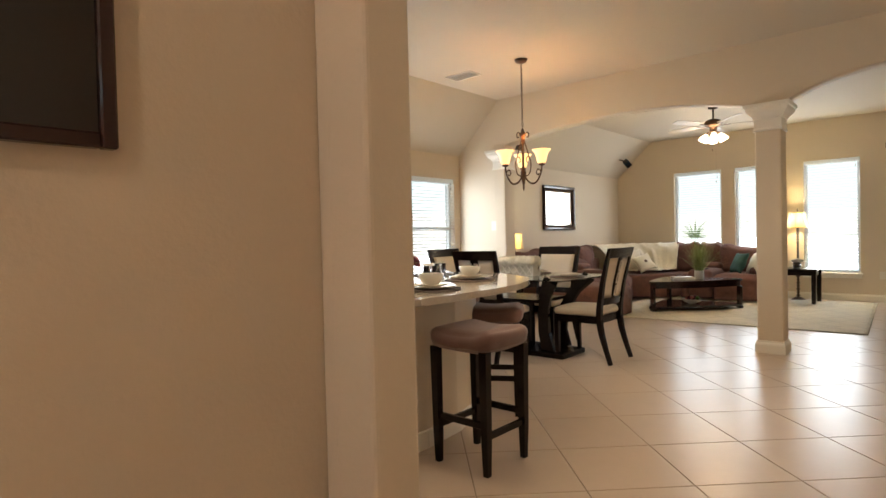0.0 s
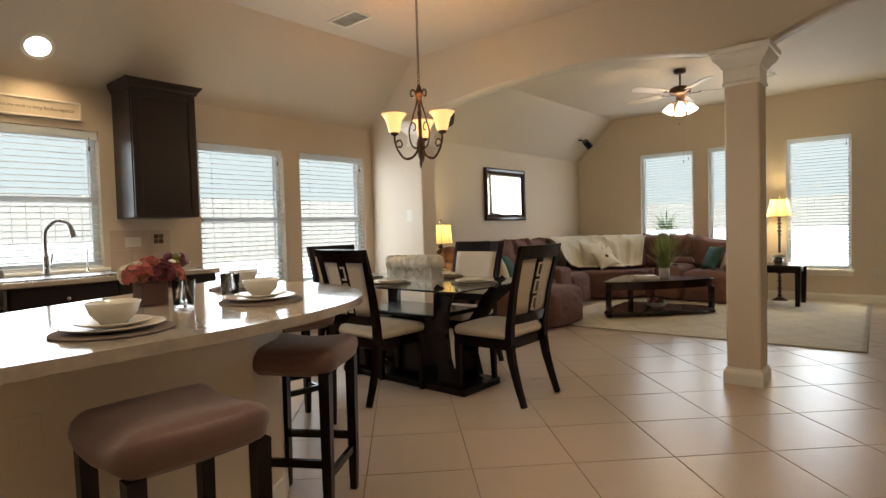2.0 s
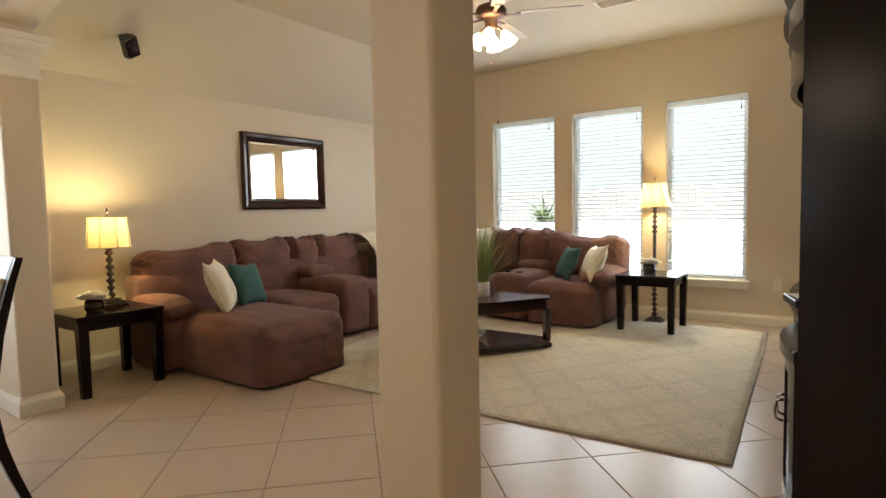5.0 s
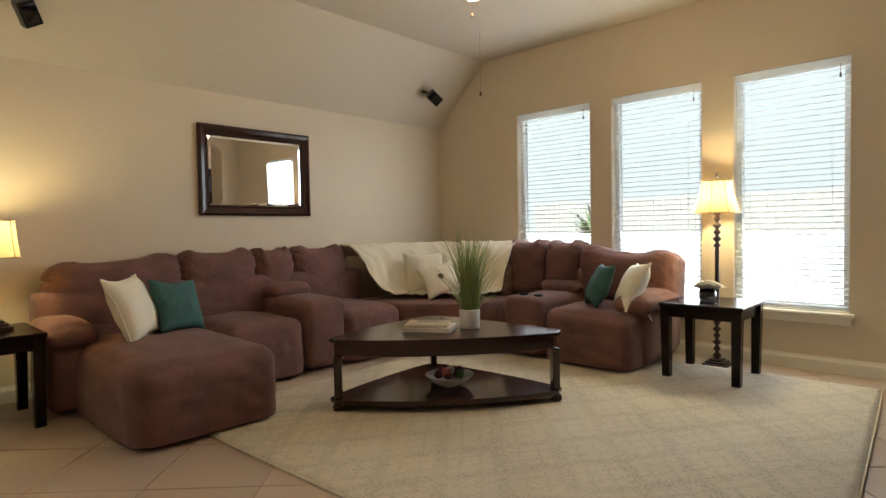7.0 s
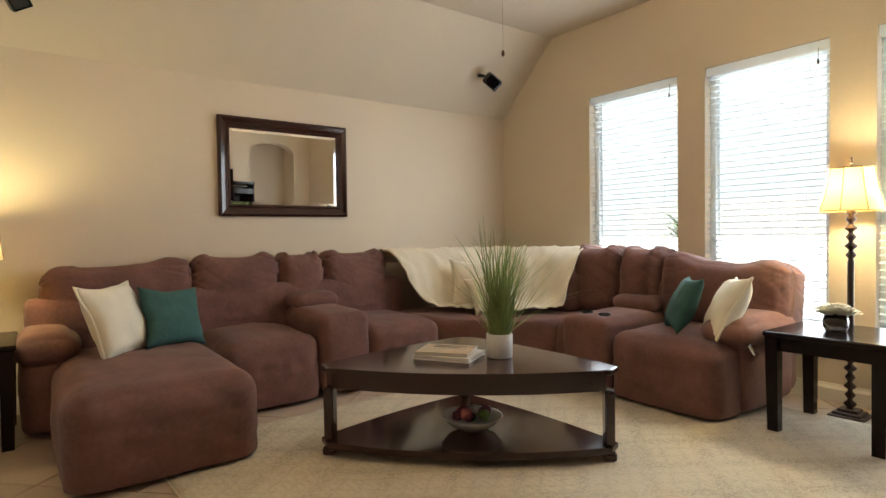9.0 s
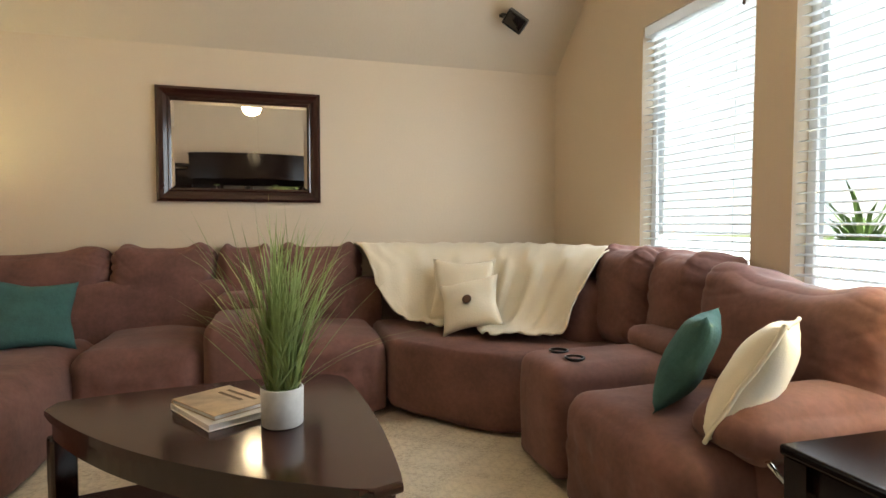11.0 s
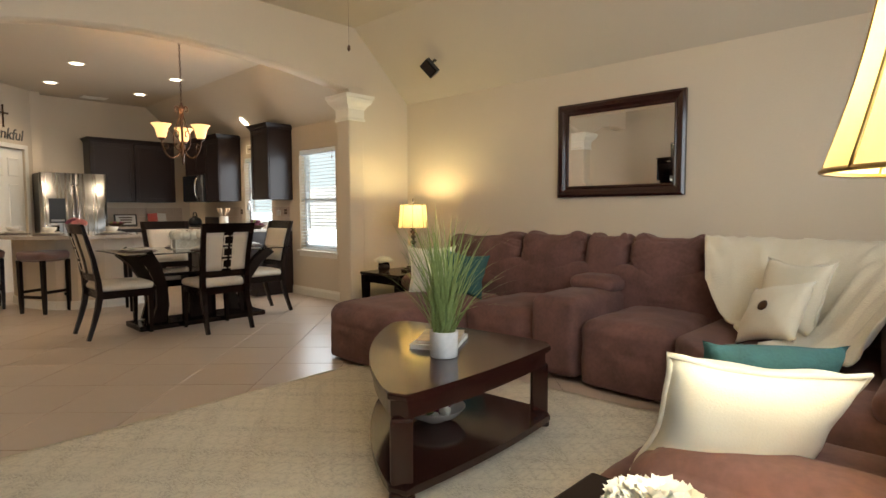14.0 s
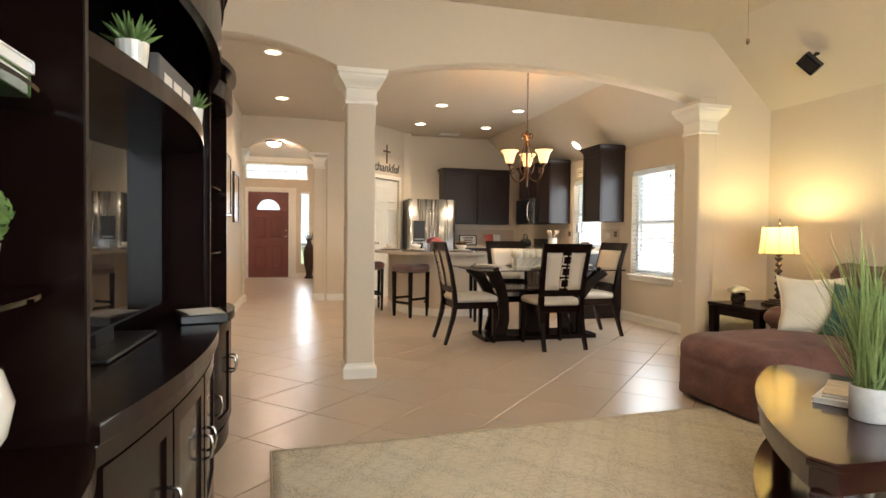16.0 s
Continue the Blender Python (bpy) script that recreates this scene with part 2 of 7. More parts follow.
def rug_material():
    """Cream pile with a worn diamond lattice and broken streaks of taupe yarn."""
    m = mat("cream_rug_pile", (0.63, 0.565, 0.44), 0.95, var=0.10, scale=2.2, fine=120, bump=0.9, bscale=160)
    n, l = m.node_tree.nodes, m.node_tree.links
    tc = n.new("ShaderNodeTexCoord")

    def math_node(op, a, b):
        q = n.new("ShaderNodeMath")
        q.operation = op
        for k, v in enumerate((a, b)):
            if isinstance(v, (int, float)):
                q.inputs[k].default_value = v
            else:
                l.new(v, q.inputs[k])
        return q.outputs[0]

    def lines(deg, scale, lo, hi):
        mp, w, cr = n.new("ShaderNodeMapping"), n.new("ShaderNodeTexWave"), n.new("ShaderNodeMapRange")
        mp.inputs["Rotation"].default_value = (0, 0, radians(deg))
        w.inputs["Scale"].default_value, w.inputs["Distortion"].default_value = scale, 0.8
        w.inputs["Detail"].default_value, w.inputs["Detail Scale"].default_value = 3, 6
        cr.inputs[1].default_value, cr.inputs[2].default_value = lo, hi
        l.new(tc.outputs["Object"], mp.inputs[0])
        l.new(mp.outputs[0], w.inputs["Vector"])
        l.new(w.outputs[1], cr.inputs[0])
        return cr.outputs[0]

    def specks(scale, stretch, lo, hi):
        mp, t, cr = n.new("ShaderNodeMapping"), n.new("ShaderNodeTexNoise"), n.new("ShaderNodeMapRange")
        mp.inputs["Scale"].default_value = stretch
        t.inputs["Scale"].default_value, t.inputs["Detail"].default_value, t.inputs["Roughness"].default_value = scale, 6, 0.75
        cr.inputs[1].default_value, cr.inputs[2].default_value = lo, hi
        l.new(tc.outputs["Object"], mp.inputs[0])
        l.new(mp.outputs[0], t.inputs["Vector"])
        l.new(t.outputs[0], cr.inputs[0])
        return cr.outputs[0]

    lattice = math_node("MAXIMUM", lines(38, 1.15, 0.72, 0.95), lines(-38, 1.15, 0.72, 0.95))
    inner = math_node("MAXIMUM", lines(38, 3.45, 0.80, 0.97), lines(-38, 3.45, 0.80, 0.97))
    ribs = lines(90, 9.0, 0.45, 0.9)
    motif = math_node("MAXIMUM", lattice, math_node("MULTIPLY", inner, 0.75))
    motif = math_node("MAXIMUM", motif, math_node("MULTIPLY", ribs, 0.6))
    worn = math_node("MULTIPLY", motif, specks(130, (1, 0.45, 1), 0.42, 0.60))
    yarn = math_node("MULTIPLY", math_node("ADD", worn, math_node("MULTIPLY", specks(120, (0.4, 1, 1), 0.50, 0.66), 0.30)), specks(2.0, (1, 1, 1), 0.15, 0.60))
    mix = n.new("ShaderNodeMix")
    mix.data_type, mix.clamp_factor = "RGBA", True
    mix.inputs["B"].default_value = (0.24, 0.205, 0.155, 1)
    l.new(math_node("MULTIPLY", yarn, 0.62), mix.inputs["Factor"])
    b = n["Principled BSDF"]
    l.new(b.inputs["Base Color"].links[0].from_socket, mix.inputs["A"])
    l.new(mix.outputs["Result"], b.inputs["Base Color"])
    return m


RUG = rug_material()


# ---------------------------------------------------------------- mesh helpers
def mesh_object(name, bm, material):
    me = bpy.data.meshes.new(name)
    bm.normal_update()
    bm.to_mesh(me)
    bm.free()
    for m in material if isinstance(material, (list, tuple)) else [material]:
        me.materials.append(m)
    return new(name, me)


def part(name, bm, material, parent, label=""):
    ob = mesh_object(name, bm, material)
    ob.parent = parent
    return tagged(ob, label)


def thing(name, m, label, category, group="", kind=""):
    ob = new(name)
    ob.empty_display_size = 0.1
    ob.matrix_world = m if isinstance(m, Matrix) else pose(*m)
    return tagged(ob, label, category, group, kind)


def structure(name, bm, material, label, category):
    return tagged(mesh_object(name, bm, material), label, category, "", "structure")


def box(bm, lo, hi, bevel=0.0, seg=1, m=None):
    a, b = Vector(lo), Vector(hi)
    vs = bmesh.ops.create_cube(bm, size=1.0)["verts"]
    for v in vs:
        v.co = Vector([a[k] + (v.co[k] + 0.5) * (b[k] - a[k]) for k in range(3)])
    if bevel:
        es = list({e for v in vs for e in v.link_edges})
        made = bmesh.ops.bevel(bm, geom=es, offset=bevel, segments=seg, affect="EDGES", profile=0.5)
        vs = list({v for f in made["faces"] for v in f.verts} | {v for v in vs if v.is_valid})
        seen, todo = set(vs), list(vs)
        while todo:
            for e in todo.pop().link_edges:
                for o in e.verts:
                    if o not in seen:
                        seen.add(o)
                        todo.append(o)
        vs = list(seen)
    if m is not None:
        for v in vs:
            v.co = m @ v.co
    return vs


def B(lo, hi, bevel=0.0, seg=1, m=None):
    bm = bmesh.new()
    box(bm, lo, hi, bevel, seg, m)
    return bm


def smooth(bm):
    for f in bm.faces:
        f.smooth = True
    return bm


def prism(bm, pts, z0, z1, bevel=0.0, seg=2):
    """An outline in x and y, raised from z0 to z1."""
    low = [bm.verts.new((x, y, z0)) for x, y in pts]
    top = [bm.verts.new((x, y, z1)) for x, y in pts]
    n = len(pts)
    up, down = bm.faces.new(top), bm.faces.new(low[::-1])
    for k in range(n):
        bm.faces.new((low[k], low[(k + 1) % n], top[(k + 1) % n], top[k]))
    if bevel:
        es = list(set(up.edges) | set(down.edges))
        bmesh.ops.bevel(bm, geom=es, offset=bevel, segments=seg, affect="EDGES", profile=0.5)
    return bm


def lathe(bm, profile, seg=24, at=(0, 0, 0), caps=True):
    """Radius and height pairs turned round the z axis."""
    rings = []
    for r, z in profile:
        rings.append([bm.verts.new((at[0] + r * math.cos(2 * math.pi * k / seg), at[1] + r * math.sin(2 * math.pi * k / seg), at[2] + z)) for k in range(seg)])
    for a, b in zip(rings, rings[1:]):
        for k in range(seg):
            f = bm.faces.new((a[k], a[(k + 1) % seg], b[(k + 1) % seg], b[k]))
            f.smooth = True
    if caps:
        bm.faces.new(rings[0][::-1])
        bm.faces.new(rings[-1])
    return bm


def tube(bm, pts, r, seg=8):
    """A round bar along points; r is a number or one per point."""
    pts = [Vector(p) for p in pts]
    rs = r if isinstance(r, (list, tuple)) else [r] * len(pts)
    rings, side = [], None
    for k, p in enumerate(pts):
        d = (pts[min(k + 1, len(pts) - 1)] - pts[max(k - 1, 0)]).normalized()
        if side is None:
            side = d.orthogonal().normalized()
        side = (side - d * side.dot(d)).normalized()
        up = d.cross(side)
        rings.append([bm.verts.new(p + rs[k] * (math.cos(2 * math.pi * j / seg) * side + math.sin(2 * math.pi * j / seg) * up)) for j in range(seg)])
    for a, b in zip(rings, rings[1:]):
        for j in range(seg):
            f = bm.faces.new((a[j], a[(j + 1) % seg], b[(j + 1) % seg], b[j]))
            f.smooth = True
    bm.faces.new(rings[0][::-1])
    bm.faces.new(rings[-1])
    return bm


def bar(bm, pts, w, d, side=(1, 0, 0)):
    """A rectangular bar along points, w wide along side, d deep; w may be one per point."""
    pts = [Vector(p) for p in pts]
    ws = w if isinstance(w, (list, tuple)) else [w] * len(pts)
    ds = d if isinstance(d, (list, tuple)) else [d] * len(pts)
    rings = []
    for k, p in enumerate(pts):
        t = (pts[min(k + 1, len(pts) - 1)] - pts[max(k - 1, 0)]).normalized()
        s = Vector(side)
        s = (s - t * s.dot(t)).normalized()
        u = t.cross(s)
        rings.append([bm.verts.new(p + sx * ws[k] / 2 * s + sy * ds[k] / 2 * u) for sx, sy in ((-1, -1), (1, -1), (1, 1), (-1, 1))])
    for a, b in zip(rings, rings[1:]):
        for j in range(4):
            bm.faces.new((a[j], a[(j + 1) % 4], b[(j + 1) % 4], b[j]))
    bm.faces.new(rings[0][::-1])
    bm.faces.new(rings[-1])
    bmesh.ops.recalc_face_normals(bm, faces=bm.faces[:])
    return bm


def soft(bm, lo, hi, r, cuts=10, puff=0.0, wrinkle=0.0, seed=0, m=None):
    """A padded block: rounded edges, bulging faces, slight creases."""
    a, b = Vector(lo), Vector(hi)
    c, h = (a + b) / 2, (b - a) / 2
    tmp = bmesh.new()
    bmesh.ops.create_cube(tmp, size=2.0)
    bmesh.ops.subdivide_edges(tmp, edges=tmp.edges[:], cuts=cuts, use_grid_fill=True)
    r = min(r, *h)
    for v in tmp.verts:
        u = v.co.copy()
        u = Vector([math.copysign(abs(x) ** 0.8, x) for x in u])
        p = Vector([u[k] * h[k] for k in range(3)])
        q = Vector([max(-(h[k] - r), min(h[k] - r, p[k])) for k in range(3)])
        d = p - q
        if d.length > 1e-9:
            p = q + d.normalized() * r
        for k in range(3):
            i, j = (k + 1) % 3, (k + 2) % 3
            if abs(u[k]) > 0.99:
                p[k] += math.copysign(puff * (1 - u[i] ** 2) * (1 - u[j] ** 2), u[k])
        p += c
        if wrinkle:
            w = noise.noise_vector(p * 5 + Vector((seed * 7.3, 0, 0))) + 0.5 * noise.noise_vector(p * 13 + Vector((0, seed * 3.1, 0)))
            p += w * wrinkle
        v.co = m @ p if m is not None else p
    table = {v: bm.verts.new(v.co) for v in tmp.verts}
    for f in tmp.faces:
        g = bm.faces.new([table[v] for v in f.verts])
        g.smooth = True
    tmp.free()
    return bm


def pillow(bm, w, h, t, m, n=18, flange=0.0, seed=0):
    """A stuffed square cushion in its own x and z, t thick along y."""
    grids = []
    for s in (1, -1):
        g = []
        for i in range(n + 1):
            row = []
            for j in range(n + 1):
                u, v = 2 * i / n - 1, 2 * j / n - 1
                x = u * w / 2 * (1 - 0.15 * (1 - v * v) * u * u)
                z = v * h / 2 * (1 - 0.15 * (1 - u * u) * v * v)
                y = s * t / 2 * (max(0, (1 - u * u)) * max(0, (1 - v * v))) ** 0.42
                p = Vector((x, y, z))
                p += 0.012 * noise.noise_vector(p * 9 + Vector((seed * 5.1, s * 3, 0)))
                row.append(p)
            g.append(row)
        grids.append(g)
    edge = {}
    for s, g in enumerate(grids):
        vs = []
        for i in range(n + 1):
            row = []
            for j in range(n + 1):
                rim = i in (0, n) or j in (0, n)
                if rim and (i, j) in edge:
                    row.append(edge[i, j])
                    continue
                v = bm.verts.new(m @ g[i][j])
                if rim:
                    edge[i, j] = v
                row.append(v)
            vs.append(row)
        for i in range(n):
            for j in range(n):
                q = (vs[i][j], vs[i + 1][j], vs[i + 1][j + 1], vs[i][j + 1])
                f = bm.faces.new(q if s else q[::-1])
                f.smooth = True
    if flange:
        loop = [edge[i, 0] for i in range(n + 1)] + [edge[n, j] for j in range(1, n + 1)] + [edge[i, n] for i in range(n - 1, -1, -1)] + [edge[0, j] for j in range(n - 1, 0, -1)]
        pts = [v.co.copy() for v in loop]
        tube(bm, pts + [pts[0]], flange, 6)
    return bm


def lettering(name, text, size, m, material, parent, extrude=0.002, label="", shear=0.0, wide=1.0):
    c = bpy.data.curves.new(name, "FONT")
    c.body, c.size, c.extrude, c.align_x, c.align_y, c.shear = text, size, extrude, "CENTER", "CENTER", shear
    c.materials.append(material)
    c.resolution_u = 3
    ob = new(name, c)
    ob.parent = parent
    ob.matrix_local = m @ Matrix.Diagonal((wide, 1, 1, 1))
    return tagged(ob, label)


# ---------------------------------------------------------------- the shell
def wall_boxes(bm, axis, c0, c1, a0, a1, z0, z1, holes):
    """A wall between c0 and c1 across, a0 to a1 along; holes: (a, b, low, high)."""
    def put(p, q, low, high):
        if q - p > 1e-4 and high - low > 1e-4:
            box(bm, (c0, p, low) if axis == "y" else (p, c0, low), (c1, q, high) if axis == "y" else (q, c1, high))
    at = a0
    for p, q, low, high in sorted(holes):
        put(at, p, z0, z1)
        put(p, q, z0, low)
        put(p, q, high, z1)
        at = q
    put(at, a1, z0, z1)
    return bm


LIVING_WIN = [(-3.705, -2.885, 0.43, 2.215), (-2.675, -1.895, 0.43, 2.215), (-1.66, -0.92, 0.43, 2.215)]
WEST_WIN = [(1.76, 2.56, 0.90, 1.90), (3.30, 4.12, 0.60, 1.90), (4.30, 5.12, 0.60, 1.90)]
bm = wall_boxes(bmesh.new(), "y", WEST - 0.16, WEST, -0.51, NORTH + 0.16, 0, 2.24, WEST_WIN)
structure("wall_west", bm, PAINT, "warm tan painted wall with three windows", "wall")
bm = wall_boxes(bmesh.new(), "x", NORTH, NORTH + 0.16, WEST, EAST + 0.16, 0, 3.0, LIVING_WIN)
structure("wall_north", bm, PAINT, "warm tan painted wall with three tall windows", "wall")
structure("wall_east", B((EAST, 0.58, 0), (EAST + 0.16, 9.08, 3.0)), PAINT, "warm tan painted hall wall", "wall")
structure("wall_east_end", B((EAST, 9.82, 0), (EAST + 0.16, NORTH, 3.0)), PAINT, "short tan wall beside the arched opening", "wall")
structure("wall_recess", B((0.64, 8.90, 0), (0.78, NORTH + 0.16, 3.0)), PAINT, "tan back wall of the arched recess", "wall")
structure("wall_recess_side", B((EAST + 0.16, 8.90, 0), (0.64, 9.06, 3.0)), PAINT, "tan side wall of the arched recess", "wall")
structure("wall_recess_end", B((EAST + 0.16, 9.84, 0), (0.64, NORTH + 0.16, 3.0)), PAINT, "tan side wall of the arched recess", "wall")
structure("wall_kitchen", B((WEST, -0.51, 0), (-2.45, -0.35, 3.0)), PAINT, "warm tan painted kitchen wall", "wall")
# nook of the pantry: a slanted wall with a doorway
PANTRY = Matrix.Translation((-1.80, 0.58, 0)) @ Matrix.Rotation(radians(225), 4, "Z")
PLEN = 1.0
bm = bmesh.new()
for lo, hi in (((0, 0, 0), (0.14, 0.12, 3.0)), ((0.84, 0, 0), (PLEN, 0.12, 3.0)), ((0.14, 0, 1.99), (0.84, 0.12, 3.0))):
    box(bm, lo, hi, m=PANTRY)
structure("wall_pantry", bm, PAINT, "slanted tan wall of the corner pantry", "wall")
structure("wall_fridge_side", B((-2.63, -0.35, 0), (-2.47, -0.13, 3.0)), PAINT, "short tan return wall beside the fridge", "wall")
structure("wall_pantry_side", B((-1.80, 0.37, 0), (-1.15, 0.53, 3.0)), PAINT, "tan wall between hall and pantry", "wall")
structure("wall_foyer_west", B((-1.31, -4.28, 0), (-1.15, 0.37, 3.0)), PAINT, "tan painted foyer wall", "wall")
structure("wall_foyer_east", B((0.62, -4.28, 0), (0.78, 0.40, 3.0)), PAINT, "tan painted foyer wall", "wall")
bm = bmesh.new()
for lo, hi in (((-1.31, 0), (-1.0, 3)), ((-1.0, 0), (-0.78, 0.30)), ((-1.0, 2.04), (-0.78, 2.33)), ((-0.78, 0), (-0.56, 2.33)), ((-0.56, 2.07), (0.47, 2.33)),
               ((-1.0, 2.33), (-0.95, 3)), ((-0.95, 2.70), (0.47, 3)), ((0.46, 0), (0.78, 2.33)), ((0.47, 2.33), (0.78, 3))):
    box(bm, (lo[0], -4.44, lo[1]), (hi[0], -4.28, hi[1]))
structure("wall_front", bm, PAINT, "tan foyer wall round the front door", "wall")


def arch_beam(name, y0, y1, x0, x1, arcs, label):
    """A beam with arched undersides; arcs: (left, right, spring z, crown x, crown z)."""
    low, xs = [], []
    n = 160
    for k in range(n + 1):
        x = x0 + (x1 - x0) * k / n
        z = None
        for a, b, spring, cx, crown in arcs:
            if a <= x <= b:
                half = cx - a if x < cx else b - cx
                u = min(1, abs(x - cx) / half)
                z = spring + (crown - spring) * (1 - u ** 2.1)
        low.append(2.262 if z is None else z)
        xs.append(x)
    bm = bmesh.new()
    front = [bm.verts.new((x, y0, z)) for x, z in zip(xs, low)] + [bm.verts.new((x, y0, 3.0)) for x in xs]
    back = [bm.verts.new((x, y1, z)) for x, z in zip(xs, low)] + [bm.verts.new((x, y1, 3.0)) for x in xs]
    m = n + 1
    for k in range(n):
        bm.faces.new((front[k], front[k + 1], front[m + k + 1], front[m + k]))
        bm.faces.new((back[k + 1], back[k], back[m + k], back[m + k + 1]))
        f = bm.faces.new((back[k], back[k + 1], front[k + 1], front[k]))
        f.smooth = True
        bm.faces.new((front[m + k], front[m + k + 1], back[m + k + 1], back[m + k]))
    bm.faces.new((front[0], front[m], back[m], back[0]))
    bm.faces.new((front[n], back[n], back[m + n], front[m + n]))
    return structure(name, bm, PAINT, label, "beam")


COLX, COLY = -1.130, 5.33
arch_beam("beam_living_arches", 5.235, 5.425, WEST, EAST, [(-4.06, COLX - 0.12, 2.262, -2.45, 2.42), (COLX + 0.12, EAST + 0.7, 2.262, -0.20, 2.46)], "tan beam with two shallow arches between dining and living")
arch_beam("beam_foyer_arch", 0.40, 0.58, -1.15, EAST + 0.5, [(-0.945, 0.10, 2.32, -0.42, 2.53)], "tan arch between hall and foyer")
bm = bmesh.new()
arc = [(9.45 - 0.37 * math.cos(math.pi * k / 24), 2.42 + 0.19 * math.sin(math.pi * k / 24)) for k in range(25)]
prism(bm, arc + [(9.82, 3.0), (9.08, 3.0)], EAST, EAST + 0.16)
bm.transform(Matrix(((0, 0, 1, 0), (1, 0, 0, 0), (0, 1, 0, 0), (0, 0, 0, 1))))
bmesh.ops.recalc_face_normals(bm, faces=bm.faces[:])
structure("beam_recess_arch", bm, PAINT, "tan arch over the recess beside the wall unit", "beam")
structure("wall_stub", B((WEST, 5.235, 0), (-4.14, 5.425, 2.261)), PAINT, "short tan wall ending in an engaged column", "wall")
structure("wall_pier_west", B((-1.15, 0.36, 0), (-0.945, 0.505, 2.35), 0.015, 2), PAINT, "tan pier of the foyer arch", "wall")
structure("wall_pier_east", B((0.10, 0.40, 0), (0.78, 0.58, 2.35), 0.015, 2), PAINT, "tan pier of the foyer arch", "wall")

# ceiling: flat in the middle, sloped down to the low west wall
bm = bmesh.new()

prof = [(-4.81, 2.20), (-4.13, CEIL), (0.78, CEIL), (0.78, CEIL + 0.16), (-4.2, CEIL + 0.16), (-4.96, 2.26), (-4.96, 2.20)]
a = [bm.verts.new((x, -4.44, z)) for x, z in prof]
b = [bm.verts.new((x, NORTH + 0.16, z)) for x, z in prof]
bm.faces.new(a[::-1])
bm.faces.new(b)
for k in range(len(prof)):
    bm.faces.new((a[k], a[(k + 1) % len(prof)], b[(k + 1) % len(prof)], b[k]))
bmesh.ops.recalc_face_normals(bm, faces=bm.faces[:])
structure("ceiling", bm, CEILING, "pale tan textured ceiling sloping down to the west wall", "ceiling")

# floor slab under the tiles
structure("floor", B((WEST - 0.02, -4.3, -0.16), (0.80, NORTH + 0.02, -0.004)), GROUT, "beige tiled floor laid diagonally with brown grout", "floor")


def baseboard(name, x0, y0, x1, y1, inward, h=0.11, t=0.014):
    """A moulded skirting from one point to another, its face towards inward."""
    d = Vector((x1 - x0, y1 - y0, 0))
    i = Vector((inward[0], inward[1], 0))
    prof = [(0, 0), (t, 0), (t, h * 0.72), (t * 0.75, h * 0.80), (t * 0.45, h * 0.90), (t * 0.4, h), (0, h)]
    bm = bmesh.new()
    p0 = Vector((x0, y0, 0))
    a = [bm.verts.new(p0 + i * (u + 0.0005) + Vector((0, 0, z + 0.001))) for u, z in prof]
    b = [bm.verts.new(p0 + d + i * (u + 0.0005) + Vector((0, 0, z + 0.001))) for u, z in prof]
    bm.faces.new(a)
    bm.faces.new(b[::-1])
    for k in range(len(prof)):
        bm.faces.new((a[k], b[k], b[(k + 1) % len(prof)], a[(k + 1) % len(prof)]))
    bmesh.ops.recalc_face_normals(bm, faces=bm.faces[:])
    return structure(name, bm, WHITE, "cream painted moulded baseboard", "baseboard")


baseboard("baseboard_north", WEST + 0.02, NORTH, EAST - 0.02, NORTH, (0, -1))
baseboard("baseboard_west_living", WEST, 5.44, WEST, NORTH - 0.02, (1, 0))
baseboard("baseboard_west_dining", WEST, 3.10, WEST, 5.22, (1, 0))
baseboard("baseboard_stub_south", WEST + 0.02, 5.235, -4.12, 5.235, (0, -1))
baseboard("baseboard_stub_north", WEST + 0.02, 5.425, -4.12, 5.425, (0, 1))
baseboard("baseboard_east", EAST, 0.60, EAST, 9.07, (-1, 0))
baseboard("baseboard_pier", -1.78, 0.53, -1.15, 0.53, (0, 1))
baseboard("baseboard_foyer", -1.15, -4.26, -1.15, 0.38, (1, 0))
baseboard("baseboard_front", -1.13, -4.28, -0.66, -4.28, (0, 1))


def sweep_square(bm, cx, cy, hx, hy, prof):
    """Mouldings round a rectangular post: pairs of how far out and height."""
    rings = []
    for o, z in prof:
        rings.append([bm.verts.new((cx + sx * (hx + o), cy + sy * (hy + o), z)) for sx, sy in ((-1, -1), (1, -1), (1, 1), (-1, 1))])
    for a, b in zip(rings, rings[1:]):
        for k in range(4):
            bm.faces.new((a[k], a[(k + 1) % 4], b[(k + 1) % 4], b[k]))
    bm.faces.new(rings[0][::-1])
    bm.faces.new(rings[-1])
    return bm


CAP = [(-0.01, 2.02), (0.010, 2.02), (0.012, 2.035), (0.004, 2.05), (0.004, 2.05), (0.004, 2.13), (0.012, 2.135), (0.018, 2.15), (0.030, 2.165), (0.050, 2.185), (0.062, 2.205), (0.064, 2.225), (0.075, 2.23), (0.078, 2.262), (-0.01, 2.262)]
FOOT = [(-0.01, 0.001), (0.017, 0.001), (0.017, 0.075), (0.013, 0.09), (0.006, 0.10), (0.004, 0.115), (-0.01, 0.115)]


